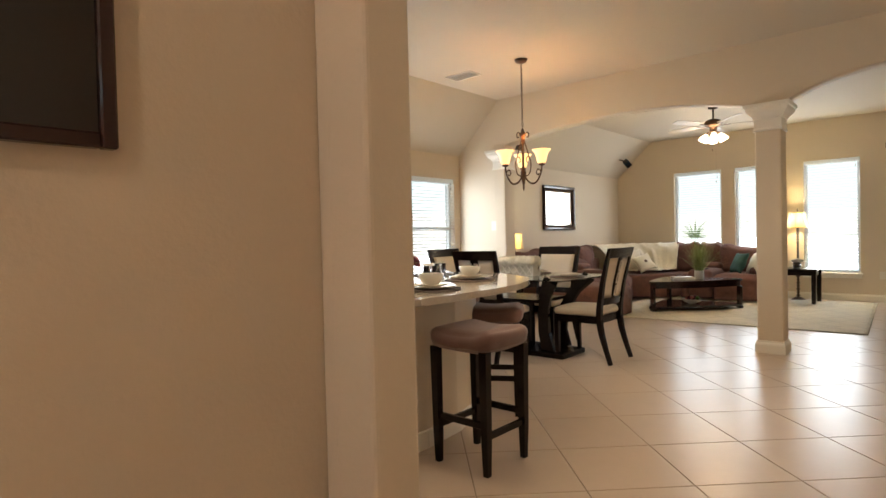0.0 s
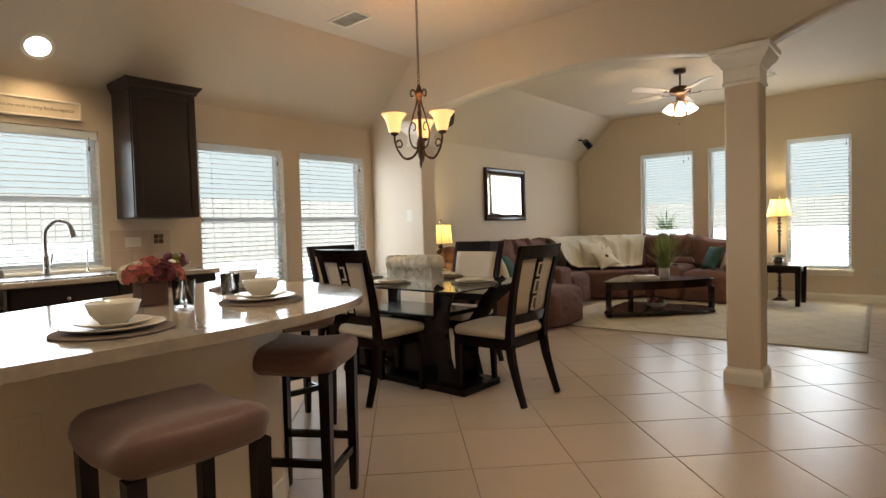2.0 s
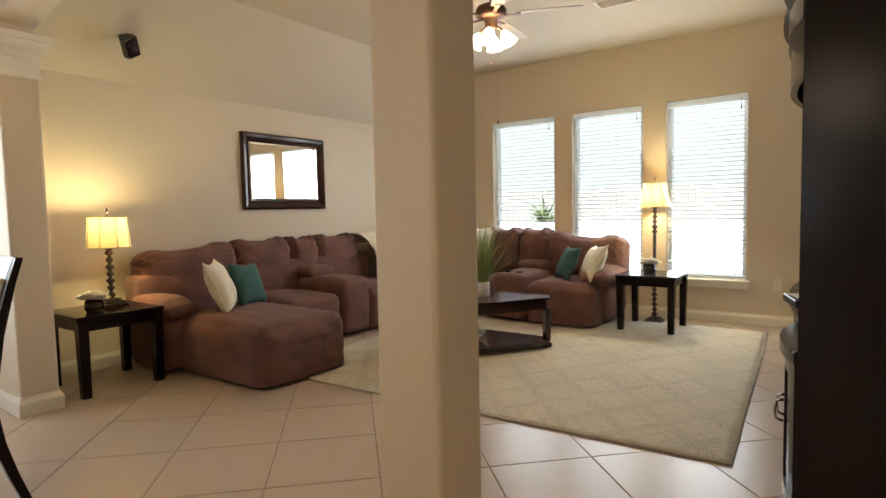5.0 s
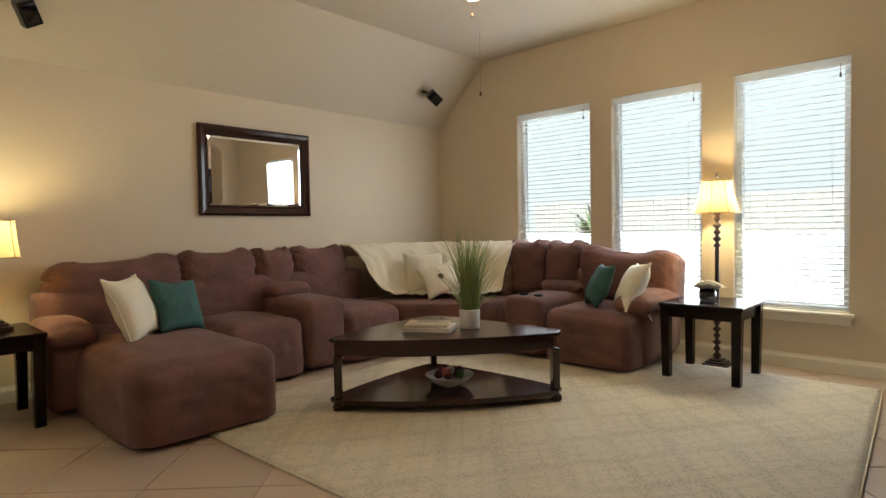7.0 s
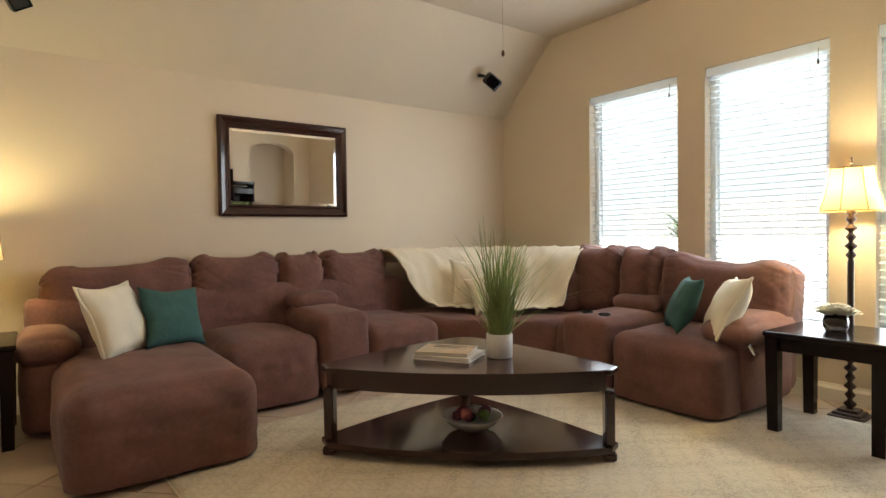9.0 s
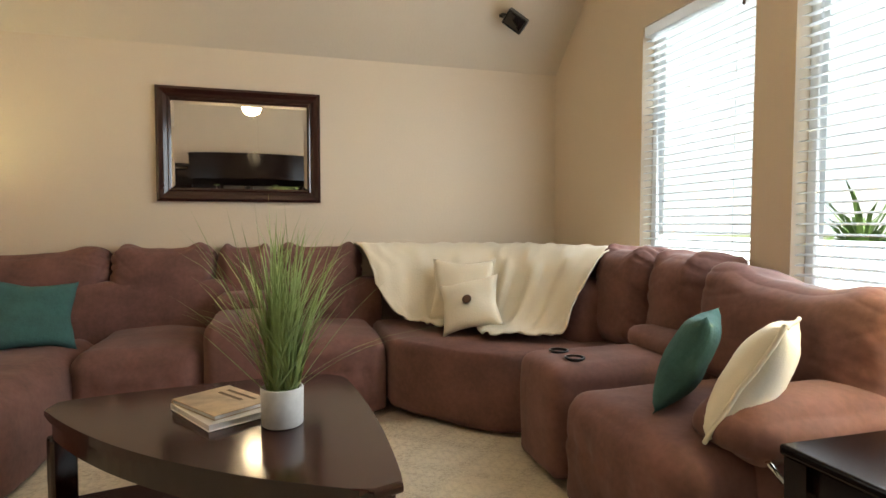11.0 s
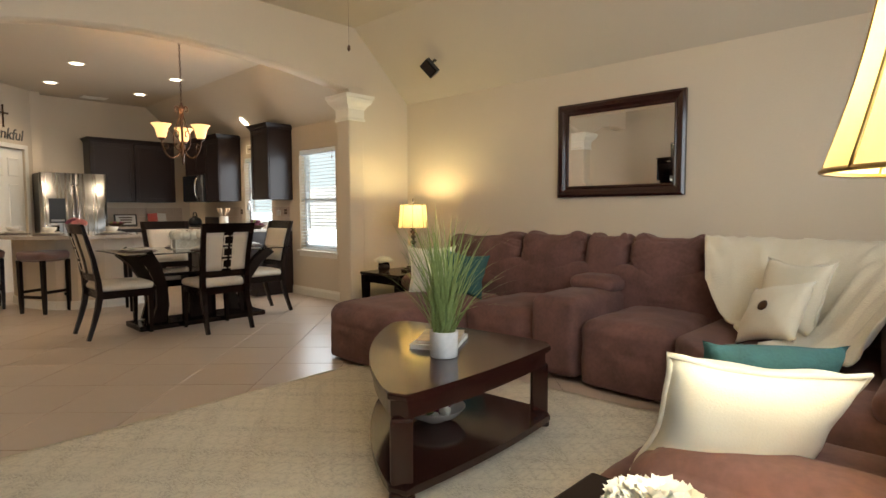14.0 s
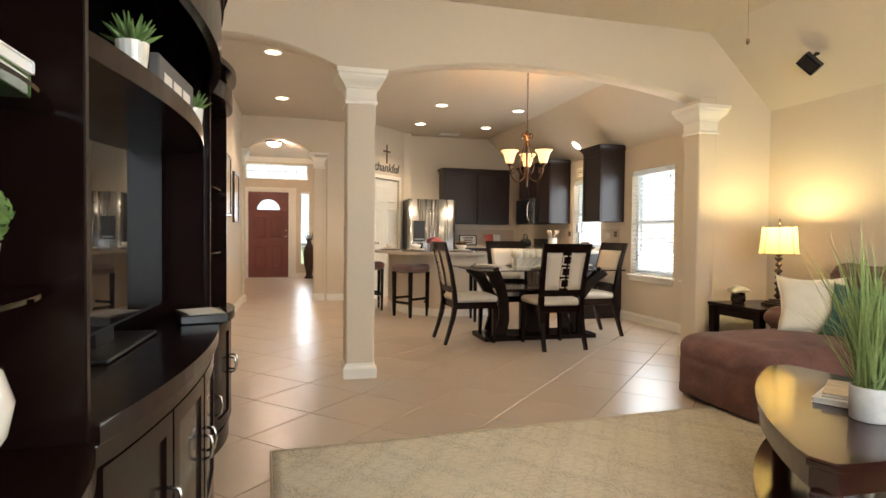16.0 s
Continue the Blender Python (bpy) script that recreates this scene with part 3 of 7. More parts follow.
def column(name, cx, cy, hx, hy, lift, label, rise=None):
    col = thing(name, (cx, cy, 0), label, "column", "", "structure")
    part("shaft", B((-hx, -hy, 0.0), (hx, hy, (2.262 + lift if rise is None else rise) - 0.002), 0.016, 3), PAINT, col)
    part("capital", sweep_square(bmesh.new(), 0, 0, hx, hy, [(o, z + lift) for o, z in CAP]), WHITE, col, "cream moulded capital")
    part("plinth", sweep_square(bmesh.new(), 0, 0, hx, hy, FOOT), WHITE, col, "cream moulded base")
    return col


column("column", COLX, COLY, 0.106, 0.106, 0.0, "square tan column with cream moulded capital and base")
column("column_engaged", -4.135, COLY, 0.09, 0.1, -0.05, "engaged tan column with cream capital at the wall's end", 2.30)
column("column_pier_west", -1.02, 0.433, 0.079, 0.078, 0.07, "tan pier with cream capital at the foyer arch")
column("column_pier_east", 0.15, 0.49, 0.06, 0.095, 0.07, "tan pier with cream capital at the foyer arch")


# ---------------------------------------------------------------- windows with blinds
def slat_mesh(w):
    bm = bmesh.new()
    n = 4
    top = []
    for k in range(n + 1):
        u = k / n - 0.5
        z = 0.004 * (1 - 4 * u * u)
        top.append([(-w / 2, u * 0.05, z), (w / 2, u * 0.05, z)])
    va = [[bm.verts.new(p) for p in row] for row in top]
    vb = [[bm.verts.new((p[0], p[1], p[2] - 0.0025)) for p in row] for row in top]
    for k in range(n):
        bm.faces.new((va[k][0], va[k][1], va[k + 1][1], va[k + 1][0]))
        bm.faces.new((vb[k][1], vb[k][0], vb[k + 1][0], vb[k + 1][1]))
    bm.faces.new((va[0][0], vb[0][0], vb[0][1], va[0][1]))
    bm.faces.new((va[n][1], vb[n][1], vb[n][0], va[n][0]))
    for k in range(n):
        bm.faces.new((va[k][0], va[k + 1][0], vb[k + 1][0], vb[k][0]))
        bm.faces.new((va[k + 1][1], va[k][1], vb[k][1], vb[k + 1][1]))
    me = bpy.data.meshes.new("slat")
    bm.to_mesh(me)
    bm.free()
    me.materials.append(SLAT)
    return me


def window(name, m, w, h, split, tilt, drop, label):
    """A window in its opening: x along the wall, y outwards, z up from the sill; the blind hangs over the upper part given by drop."""
    win = thing(name, m, label, "window", "", "structure")
    bm = bmesh.new()
    d0, d1 = 0.075, 0.125
    for lo, hi in (((-w / 2, d0, 0), (-w / 2 + 0.045, d1, h)), ((w / 2 - 0.045, d0, 0), (w / 2, d1, h)), ((-w / 2 + 0.045, d0, 0), (w / 2 - 0.045, d1, 0.05)), ((-w / 2 + 0.045, d0, h - 0.05), (w / 2 - 0.045, d1, h))):
        box(bm, lo, hi, 0.004)
    if split:
        box(bm, (-w / 2 + 0.045, d0 - 0.006, h * 0.5 - 0.022), (w / 2 - 0.045, d1, h * 0.5 + 0.022), 0.004)
    part("window_frame", bm, VINYL, win, "white vinyl frame")
    halves = ((0.05, h * 0.5 - 0.022), (h * 0.5 + 0.022, h - 0.05)) if split else ((0.05, h - 0.05),)
    for lo, hi in halves:
        pane = part("pane", B((-w / 2 + 0.045, 0.098, lo), (w / 2 - 0.045, 0.102, hi)), PANE, win)
        pane.visible_shadow = False
    bm = bmesh.new()
    box(bm, (-w / 2 - 0.03, -0.045, -0.024), (w / 2 + 0.03, -0.001, 0.0), 0.006, 2)
    box(bm, (-w / 2 - 0.015, -0.014, -0.085), (w / 2 + 0.015, -0.001, -0.024), 0.004)
    part("window_sill", bm, WHITE, win, "cream moulded window sill")
    part("sill_board", B((-w / 2 + 0.001, 0.0, 0.001), (w / 2 - 0.001, 0.074, 0.012)), WHITE, win)
    bm = bmesh.new()
    box(bm, (-w / 2 + 0.006, 0.004, h - 0.065), (w / 2 - 0.006, 0.064, h - 0.004), 0.006, 2)
    part("head_rail", bm, SLAT, win, "white blind valance")
    me = slat_mesh(w - 0.02)
    z, low = h - 0.085, h * (1 - drop) + 0.03
    while z > low:
        s = new("slat", me)
        s.parent = win
        s.matrix_local = pose(0, 0.036, z, tilt, 0, 0)
        z -= 0.0425
    part("bottom_rail", B((-w / 2 + 0.01, 0.016, low - 0.022), (w / 2 - 0.01, 0.056, low - 0.004), 0.004), SLAT, win)
    bm = bmesh.new()
    for x in (-w * 0.36, w * 0.36):
        tube(bm, [(x, 0.008, h - 0.06), (x, 0.008, low)], 0.0012, 5)
    part("ladder_cord", bm, SLAT, win)
    bm = bmesh.new()
    tube(bm, [(w * 0.42, 0.0, h - 0.05), (w * 0.42, -0.004, h - 0.12)], 0.002, 6)
    lathe(bm, [(0.003, 0), (0.007, 0.006), (0.006, 0.03), (0.002, 0.036)], 8, (w * 0.42, -0.004, h - 0.15))
    part("cord_tassel", bm, INK, win, "small dark cord tassel")
    return win


for k, (p, q, low, high) in enumerate(LIVING_WIN):
    window("window_%d" % (k + 1), pose((p + q) / 2, NORTH, low), q - p, high - low, False, 6, 1.0, "tall window with open white horizontal blinds")
for k, (p, q, low, high) in enumerate(WEST_WIN):
    window("window_%d" % (k + 4), pose(WEST, (p + q) / 2, low, 0, 0, 90), q - p, high - low, True, 6, 1.0, "sash window with open white horizontal blinds")


# ---------------------------------------------------------------- living room
def R(deg, axis="Z"):
    return Matrix.Rotation(radians(deg), 4, axis)


def T(x, y, z):
    return Matrix.Translation((x, y, z))


def back_cushion(name, sofa, m, w, seed, top=0.95, thick=0.30, folds=1.0, slope=0.0, dip=0.016):
    """A padded back leaning slightly, creased towards its seams; its own x runs along the seat, y towards the sitter."""
    bm = bmesh.new()
    tilt = m @ T(0, 0.02, 0.40) @ R(9, "X")
    h = top - 0.40
    soft(bm, (-w / 2 + 0.002, -0.05, 0.0), (w / 2 - 0.002, thick - 0.10, h), 0.072, 60 if w > 0.7 else 46 if w > 0.5 else 34, 0.012, 0.004, seed)
    for v in bm.verts:
        u, t = v.co.x / (w / 2), v.co.z / h
        if v.co.y > 0.02:
            v.co.y += 0.040 * math.exp(-((t - 0.72) / 0.25) ** 2) * (1 - 0.5 * u * u) + 0.02 * (1 - u * u) * math.exp(-((t - 0.3) / 0.3) ** 2)
        if t > 0.5:
            k = min(1, (t - 0.5) / 0.45)
            v.co.z += k * (0.030 * math.exp(-((abs(u) - 0.70) / 0.2) ** 2) - dip * (1 - u * u) + slope * u + 0.008 * noise.noise(Vector((u * 3, seed, 2))))
    bm.normal_update()
    moved = []
    for v in bm.verts:
        u, t = v.co.x / (w / 2), v.co.z / h
        rim = min(1, max(0, (abs(u) - 0.30) / 0.6))
        n1 = noise.noise(Vector((v.co.x * 1.5 + seed * 3.7, v.co.z * 12 + abs(u) * 1.1, v.co.y * 3 + seed * 1.9)))
        n2 = noise.noise(Vector((v.co.x * 2.2 - seed * 2.3, v.co.z * 8 - abs(u) * 1.8, v.co.y * 5 + seed)))
        crease_1, crease_2 = max(0, 1 - 6.0 * abs(n1)) ** 1.2, max(0, 1 - 7.0 * abs(n2)) ** 1.2
        d = -folds * ((0.003 + 0.010 * rim) * crease_1 + (0.002 + 0.006 * rim) * crease_2) + 0.004 * noise.noise(v.co * 6 + Vector((seed, 0, 0)))
        moved.append(v.co + v.normal * d)
    for v, p in zip(bm.verts, moved):
        v.co = p
    bm.transform(tilt)
    return part(name, bm, SUEDE, sofa)


def crease(bm, z, depth, seed):
    """A sewn seam across the front, with small puckers along it and at the ends."""
    for v in bm.verts:
        if v.co.y > depth - 0.12:
            g = math.exp(-((v.co.z - z) / 0.016) ** 2)
            v.co.y -= 0.007 * g
            v.co.y += 0.006 * math.exp(-((v.co.z - z) / 0.06) ** 2) * math.sin(v.co.x * 55 + seed)
            v.co.y += 0.008 * noise.noise(Vector((v.co.x * 7, v.co.z * 16, seed)))


def sit(bm, z=0.03):
    """Flattens the underside so that the front drops straight to the floor."""
    for v in bm.verts:
        v.co.z = max(v.co.z, z)


def seat_block(sofa, m, w, depth, seed, top=0.43, name="seat"):
    bm = bmesh.new()
    soft(bm, (-w / 2 + 0.003, -0.05, -0.05), (w / 2 - 0.003, depth - 0.01, top), 0.085, 26, 0.022, 0.008, seed)
    sit(bm)
    crease(bm, 0.255, depth, seed)
    bm.transform(m)
    return part(name, bm, SUEDE, sofa)


def console_block(sofa, m, w, depth, seed, top=0.545, cups=True):
    bm = bmesh.new()
    soft(bm, (-w / 2 + 0.004, 0.12, 0.035), (w / 2 - 0.004, depth + 0.02, top), 0.06, 20, 0.010, 0.006, seed, m)
    con = part("console", bm, SUEDE, sofa, "padded console between seats")
    bm = bmesh.new()
    soft(bm, (-w / 2 + 0.01, 0.05, top - 0.02), (w / 2 - 0.01, 0.40, top + 0.09), 0.05, 8, 0.012, 0.005, seed + 2, m)
    lid = part("console_lid", bm, SUEDE, con)
    for x in (-0.07, 0.07) if cups else ():
        bm = bmesh.new()
        lathe(bm, [(0.036, 0.0), (0.043, 0.0), (0.043, 0.006), (0.036, 0.006)], 20, caps=False)
        lathe(bm, [(0.036, 0.004), (0.034, -0.05), (0.001, -0.05)], 20, caps=False)
        bm.transform(m @ T(x, depth - 0.13, top + 0.010))
        part("cup_holder", bm, BLACK, con, "black recessed cup holder")
    return con


sofa = thing("sectional_sofa", (0, 0, 0), "brown microfibre reclining sectional sofa with chaise and consoles", "sofa")
WM = lambda y: T(-4.72, y, 0) @ R(-90)          # west run: x along -y, y into the room
NM = lambda x: T(x, 10.02, 0) @ R(180)          # north run
bm = bmesh.new()
soft(bm, (-4.74, 6.14, 0.05), (-4.50, 8.70, 0.72), 0.06, 8, 0.0, 0.004, 3)
part("back_frame", bm, SUEDE, sofa)
bm = bmesh.new()
soft(bm, (-3.90, 9.80, 0.05), (-2.03, 10.04, 0.72), 0.06, 8, 0.0, 0.004, 4)
part("back_frame", bm, SUEDE, sofa)
for y0, y1, top, seed, slope in ((6.22, 7.05, 0.875, 1, -0.028), (7.06, 7.65, 0.905, 2, 0.0), (7.66, 8.0, 0.905, 3, 0.0), (8.01, 8.57, 0.905, 4, 0.0)):
    back_cushion("backrest", sofa, WM((y0 + y1) / 2), y1 - y0, seed, top, slope=slope)
for x0, x1, top, seed, thick, folds, slope, dip in ((-3.83, -3.61, 0.87, 5, 0.43, 0.3, 0, 0.01), (-3.60, -3.20, 0.90, 6, 0.41, 1.0, 0, 0.01), (-3.19, -2.85, 0.90, 7, 0.37, 1.0, 0, 0.01), (-2.84, -2.01, 0.845, 8, 0.37, 0.38, 0.025, 0.03)):
    last = back_cushion("backrest", sofa, NM((x0 + x1) / 2), x1 - x0, seed, top, thick, folds, slope, dip)
bm = bmesh.new()
soft(bm, (-0.34, -0.06, 0.05), (0.34, 0.24, 0.83), 0.09, 12, 0.02, 0.012, 31, T(-4.44, 9.62, 0) @ R(-135))
part("corner_back", bm, SUEDE, sofa)
bm = bmesh.new()
soft(bm, (-3.80, 9.56, 0.38), (-3.50, 9.96, 0.76), 0.10, 12, 0.01, 0.006, 33)
part("corner_pad", bm, SUEDE, sofa)
# chaise
bm = bmesh.new()
soft(bm, (-4.45, 6.265, -0.07), (-3.195, 7.045, 0.42), 0.10, 30, 0.028, 0.008, 11)
sit(bm)
for v in bm.verts:
    if v.co.x > -3.34:
        v.co.x += 0.008 * noise.noise(Vector((v.co.y * 8, v.co.z * 14, 3))) - 0.006 * math.exp(-((v.co.z - 0.27) / 0.016) ** 2)
    if v.co.z > 0.36:
        v.co.z -= 0.006 * math.exp(-((v.co.x + 3.62) / 0.018) ** 2)
part("chaise", bm, SUEDE, sofa, "long chaise with rounded front")
for y0, y1, seed in ((7.05, 7.66, 13), (8.02, 8.62, 14)):
    seat_block(sofa, WM((y0 + y1) / 2), y1 - y0, 0.86, seed)
console_block(sofa, WM(7.84), 0.355, 0.84, 15, 0.55, False)
# wedge seat in the corner
bm = bmesh.new()
out = [(-4.55, 8.63), (-3.875, 8.63), (-3.72, 8.72), (-3.50, 8.93), (-3.36, 9.10), (-3.30, 9.19), (-3.30, 9.85), (-4.55, 9.85)]
prism(bm, out, 0.035, 0.425, 0.05, 4)
part("corner_seat", smooth(bm), SUEDE, sofa)
seat_block(sofa, NM(-3.235), 0.17, 0.84, 18, 0.425)
console_block(sofa, NM(-2.96), 0.375, 0.925, 16, 0.50)
seat_block(sofa, NM(-2.42), 0.70, 0.93, 17)
# arms
for name, m, seed in (("armrest", T(-4.62, 6.235, 0) @ R(-90), 21), ("armrest", T(-2.13, 9.92, 0) @ R(180), 22)):
    bm = bmesh.new()
    soft(bm, (-0.115, 0.0, 0.035), (0.115, 0.50 if seed == 21 else 0.58, 0.44), 0.05, 10, 0.012, 0.008, seed, m)
    soft(bm, (-0.140, 0.0, 0.40), (0.140, 0.54 if seed == 21 else 0.66, 0.55), 0.085, 22, 0.026, 0.008, seed + 1, m)
    part(name, bm, SUEDE, sofa)
bm = bmesh.new()
tube(bm, [(-2.012, 9.42, 0.36), (-2.004, 9.36, 0.37), (-2.006, 9.31, 0.43)], 0.008, 6)
part("recliner_lever", bm, CHROME, sofa, "small metal recliner lever")
# stitched seams on the back nearest the lamp, laid on the cushion's side
bm = bmesh.new()
lean_in = NM(-2.425) @ T(0, 0.02, 0.40) @ R(9, "X")
flank = [q for q in (lean_in.inverted() @ v.co for v in last.data.vertices) if q.x < -0.33]
for off in (0.165, 0.180):
    for k in range(26):
        z = 0.05 + 0.0145 * k
        near = min(flank, key=lambda q: (q.y - off) ** 2 + (q.z - z) ** 2)
        tube(bm, [(near.x - 0.003, off, z), (near.x - 0.003, off, z + 0.010)], 0.0018, 5)
bm.transform(lean_in)
part("stitching", bm, SEAM, last, "tan decorative double stitching")


def axes(centre, along_x, up):
    """A frame at centre whose x and z run the given ways."""
    x, z = Vector(along_x).normalized(), Vector(up)
    z = (z - x * z.dot(x)).normalized()
    y = z.cross(x)
    return T(*centre) @ Matrix((x, y, z)).transposed().to_4x4()


def throw_pillow(name, m, w, h, t, material, label, flange=0.006, seed=0):
    p = thing(name, m, label, "pillow")
    part("cushion", pillow(bmesh.new(), w, h, t, Matrix.Identity(4), 18, flange, seed), material, p)
    return p


throw_pillow("throw_pillow", T(-4.05, 6.55, 0.615) @ R(-44) @ R(22, "X") @ R(1, "Y"), 0.40, 0.42, 0.16, IVORY, "ivory square throw pillow with a flanged edge on the chaise", 0.007, 1)
throw_pillow("throw_pillow", T(-4.12, 6.84, 0.595) @ R(-66) @ R(22, "X") @ R(-5, "Y"), 0.38, 0.37, 0.14, TEAL, "teal knitted throw pillow leaning on the sofa back", 0.0, 2)
throw_pillow("throw_pillow", axes((-2.445, 9.415, 0.605), (-0.66, 0.75, -0.04), (0.26, 0.32, 0.90)), 0.37, 0.37, 0.14, TEAL, "teal knitted throw pillow beside the sofa arm", 0.0, 3)
throw_pillow("throw_pillow", axes((-2.19, 9.445, 0.605), (-0.61, 0.78, -0.07), (0.30, 0.38, 0.87)), 0.41, 0.39, 0.16, IVORY, "ivory square throw pillow with a flanged edge by the arm", 0.007, 4)
throw_pillow("throw_pillow", T(-4.10, 9.12, 0.655) @ R(-120) @ R(20, "X"), 0.40, 0.40, 0.13, THROW, "cream pillow leaning on the draped throw", 0.006, 5)
p = throw_pillow("throw_pillow", T(-3.88, 9.10, 0.60) @ R(-128) @ R(34, "X") @ R(16, "Y"), 0.36, 0.34, 0.12, THROW, "cream pillow with a large dark button", 0.0, 6)
bm = bmesh.new()
lathe(bm, [(0.001, 0.0), (0.024, 0.002), (0.028, 0.008), (0.022, 0.013), (0.001, 0.012)], 16, caps=False)
bm.transform(T(0.0, 0.065, 0.0) @ R(-90, "X"))
part("button", bm, BRONZE, p, "round carved wooden button")

# the throw draped over the corner
def along(pts, t):
    """A smooth curve through points, t from 0 to 1."""
    t = max(0, min(0.9999, t)) * (len(pts) - 1)
    k = int(t)
    f = t - k
    p0, p1, p2, p3 = (pts[max(0, min(len(pts) - 1, k + i))] for i in (-1, 0, 1, 2))
    return 0.5 * ((2 * p1) + (p2 - p0) * f + (2 * p0 - 5 * p1 + 4 * p2 - p3) * f * f + (3 * p1 - p0 - 3 * p2 + p3) * f ** 3)


bm = bmesh.new()
NU, NV = 56, 34
path = [Vector(p) for p in ((-4.70, 8.50), (-4.70, 8.85), (-4.68, 9.30), (-4.58, 9.68), (-4.35, 9.90), (-3.98, 9.99), (-3.57, 10.0))]
front = [Vector(p) for p in ((-4.22, 8.62), (-4.20, 8.80), (-4.12, 9.02), (-3.98, 9.20), (-3.80, 9.29), (-3.62, 9.39), (-3.43, 9.45))]
prof = [Vector(p) for p in ((0.0, 0.80), (0.05, 0.875), (0.22, 0.90), (0.42, 0.885), (0.62, 0.80), (0.76, 0.67), (0.88, 0.53), (1.0, 0.455), (1.18, 0.450), (1.34, 0.448))]
reach = [Vector((r, 0)) for r in (0.56, 0.84, 0.99, 0.90, 0.96, 0.88, 0.76)]
rows = []
for i in range(NU + 1):
    u = i / NU
    a, b = along(path, u), along(front, u)
    row = []
    for j in range(NV + 1):
        o = along(prof, j / NV * along(reach, u).x)
        fold = (0.018 * math.sin(u * 40 + 3 * math.sin(j * 0.22)) + 0.010 * math.sin(u * 87 + j * 0.1)) * min(1, j / 10)
        drift = 0.10 * (0.5 - u) * max(0, j / NV - 0.45)
        p = a + (b - a) * (o.x + fold) + (along(path, min(1, u + 0.02)) - along(path, max(0, u - 0.02))).normalized() * drift
        row.append(bm.verts.new((p.x, p.y, o.y + 0.018 + 0.7 * abs(fold) + 0.006 * noise.noise(Vector((u * 12, j * 0.3, 0))))))
    rows.append(row)
for i in range(NU):
    for j in range(NV):
        f = bm.faces.new((rows[i][j], rows[i][j + 1], rows[i + 1][j + 1], rows[i + 1][j]))
        f.smooth = True
bmesh.ops.recalc_face_normals(bm, faces=bm.faces[:])
throw = mesh_object("throw_blanket", bm, THROW)
tagged(throw, "cream knitted throw draped over the sofa corner", "blanket")
thick = throw.modifiers.new("thickness", "SOLIDIFY")
thick.thickness, thick.offset = 0.009, 1.0

# rug
bm = bmesh.new()
nx, ny = 60, 60
grid = [[bm.verts.new((-3.62 + 3.09 * i / nx, 6.745 + 3.04 * j / ny, 0.011 + 0.0015 * noise.noise(Vector((i * 0.4, j * 0.4, 0))))) for j in range(ny + 1)] for i in range(nx + 1)]
for i in range(nx):
    for j in range(ny):
        f = bm.faces.new((grid[i][j], grid[i + 1][j], grid[i + 1][j + 1], grid[i][j + 1]))
        f.smooth = True
low = [bm.verts.new((v.co.x, v.co.y, 0.001)) for v in (grid[0][0], grid[nx][0], grid[nx][ny], grid[0][ny])]
edges = [[grid[i][0] for i in range(nx + 1)], [grid[nx][j] for j in range(ny + 1)], [grid[i][ny] for i in range(nx, -1, -1)], [grid[0][j] for j in range(ny, -1, -1)]]
for k, e in enumerate(edges):
    bm.faces.new([low[k], low[(k + 1) % 4]] + e[::-1])
rug = thing("area_rug", T(-0.555, 6.755, 0) @ R(2.8) @ T(0.53, -6.745, 0), "cream and taupe distressed area rug on the tiles", "rug")
part("rug_surface", bm, RUG, rug)
bm = bmesh.new()
for p, q in (((-3.62, 6.745), (-0.53, 6.745)), ((-0.53, 6.745), (-0.53, 9.785)), ((-0.53, 9.785), (-3.62, 9.785))):
    tube(bm, [(p[0], p[1], 0.007), (q[0], q[1], 0.007)], 0.006, 6)
part("binding", bm, mat("rug_edge_yarn", (0.54, 0.48, 0.37), 0.9, var=0.15, fine=80), rug, "beige bound edge")

# coffee table: three corners, bowed front towards the room's middle
LA, RA, BA = Vector((-3.03, 7.32)), Vector((-2.16, 8.30)), Vector((-3.14, 8.24))


def wedge(inset, bow, n=22):
    """Rounded three-sided outline."""
    c = (LA + RA + BA) / 3
    A, Rr, Bk = (p + (c - p).normalized() * inset for p in (LA, RA, BA))
    pts = []
    for p, q, b in ((A, Rr, bow), (Rr, Bk, bow * 0.28), (Bk, A, bow * 0.28)):
        d = q - p
        nrm = Vector((d.y, -d.x)).normalized()
        for k in range(n):
            t = 0.05 + 0.90 * k / (n - 1)
            pts.append(p + d * t + nrm * b * 4 * t * (1 - t))
    return [(p.x, p.y) for p in pts]


ct = thing("coffee_table", (0, 0, 0), "dark cherry three-sided coffee table with bowed front and lower shelf", "table")
part("tabletop", prism(bmesh.new(), wedge(-0.085, 0.125), 0.405, 0.435, 0.010, 3), CHERRY, ct)
part("apron", prism(bmesh.new(), wedge(-0.055, 0.12), 0.335, 0.405), CHERRY, ct)
part("shelf", prism(bmesh.new(), wedge(-0.085, 0.125), 0.050, 0.082, 0.008, 2), CHERRY, ct)
for p in (LA, RA, BA):
    bm = bmesh.new()
    box(bm, (-0.044, -0.023, 0.078), (0.044, 0.023, 0.337), 0.014, 3)
    box(bm, (-0.050, -0.030, 0.012), (0.050, 0.030, 0.052), 0.012, 3)
    bm.transform(T(p.x, p.y, 0) @ R(-42))
    part("leg", bm, CHERRY, ct)


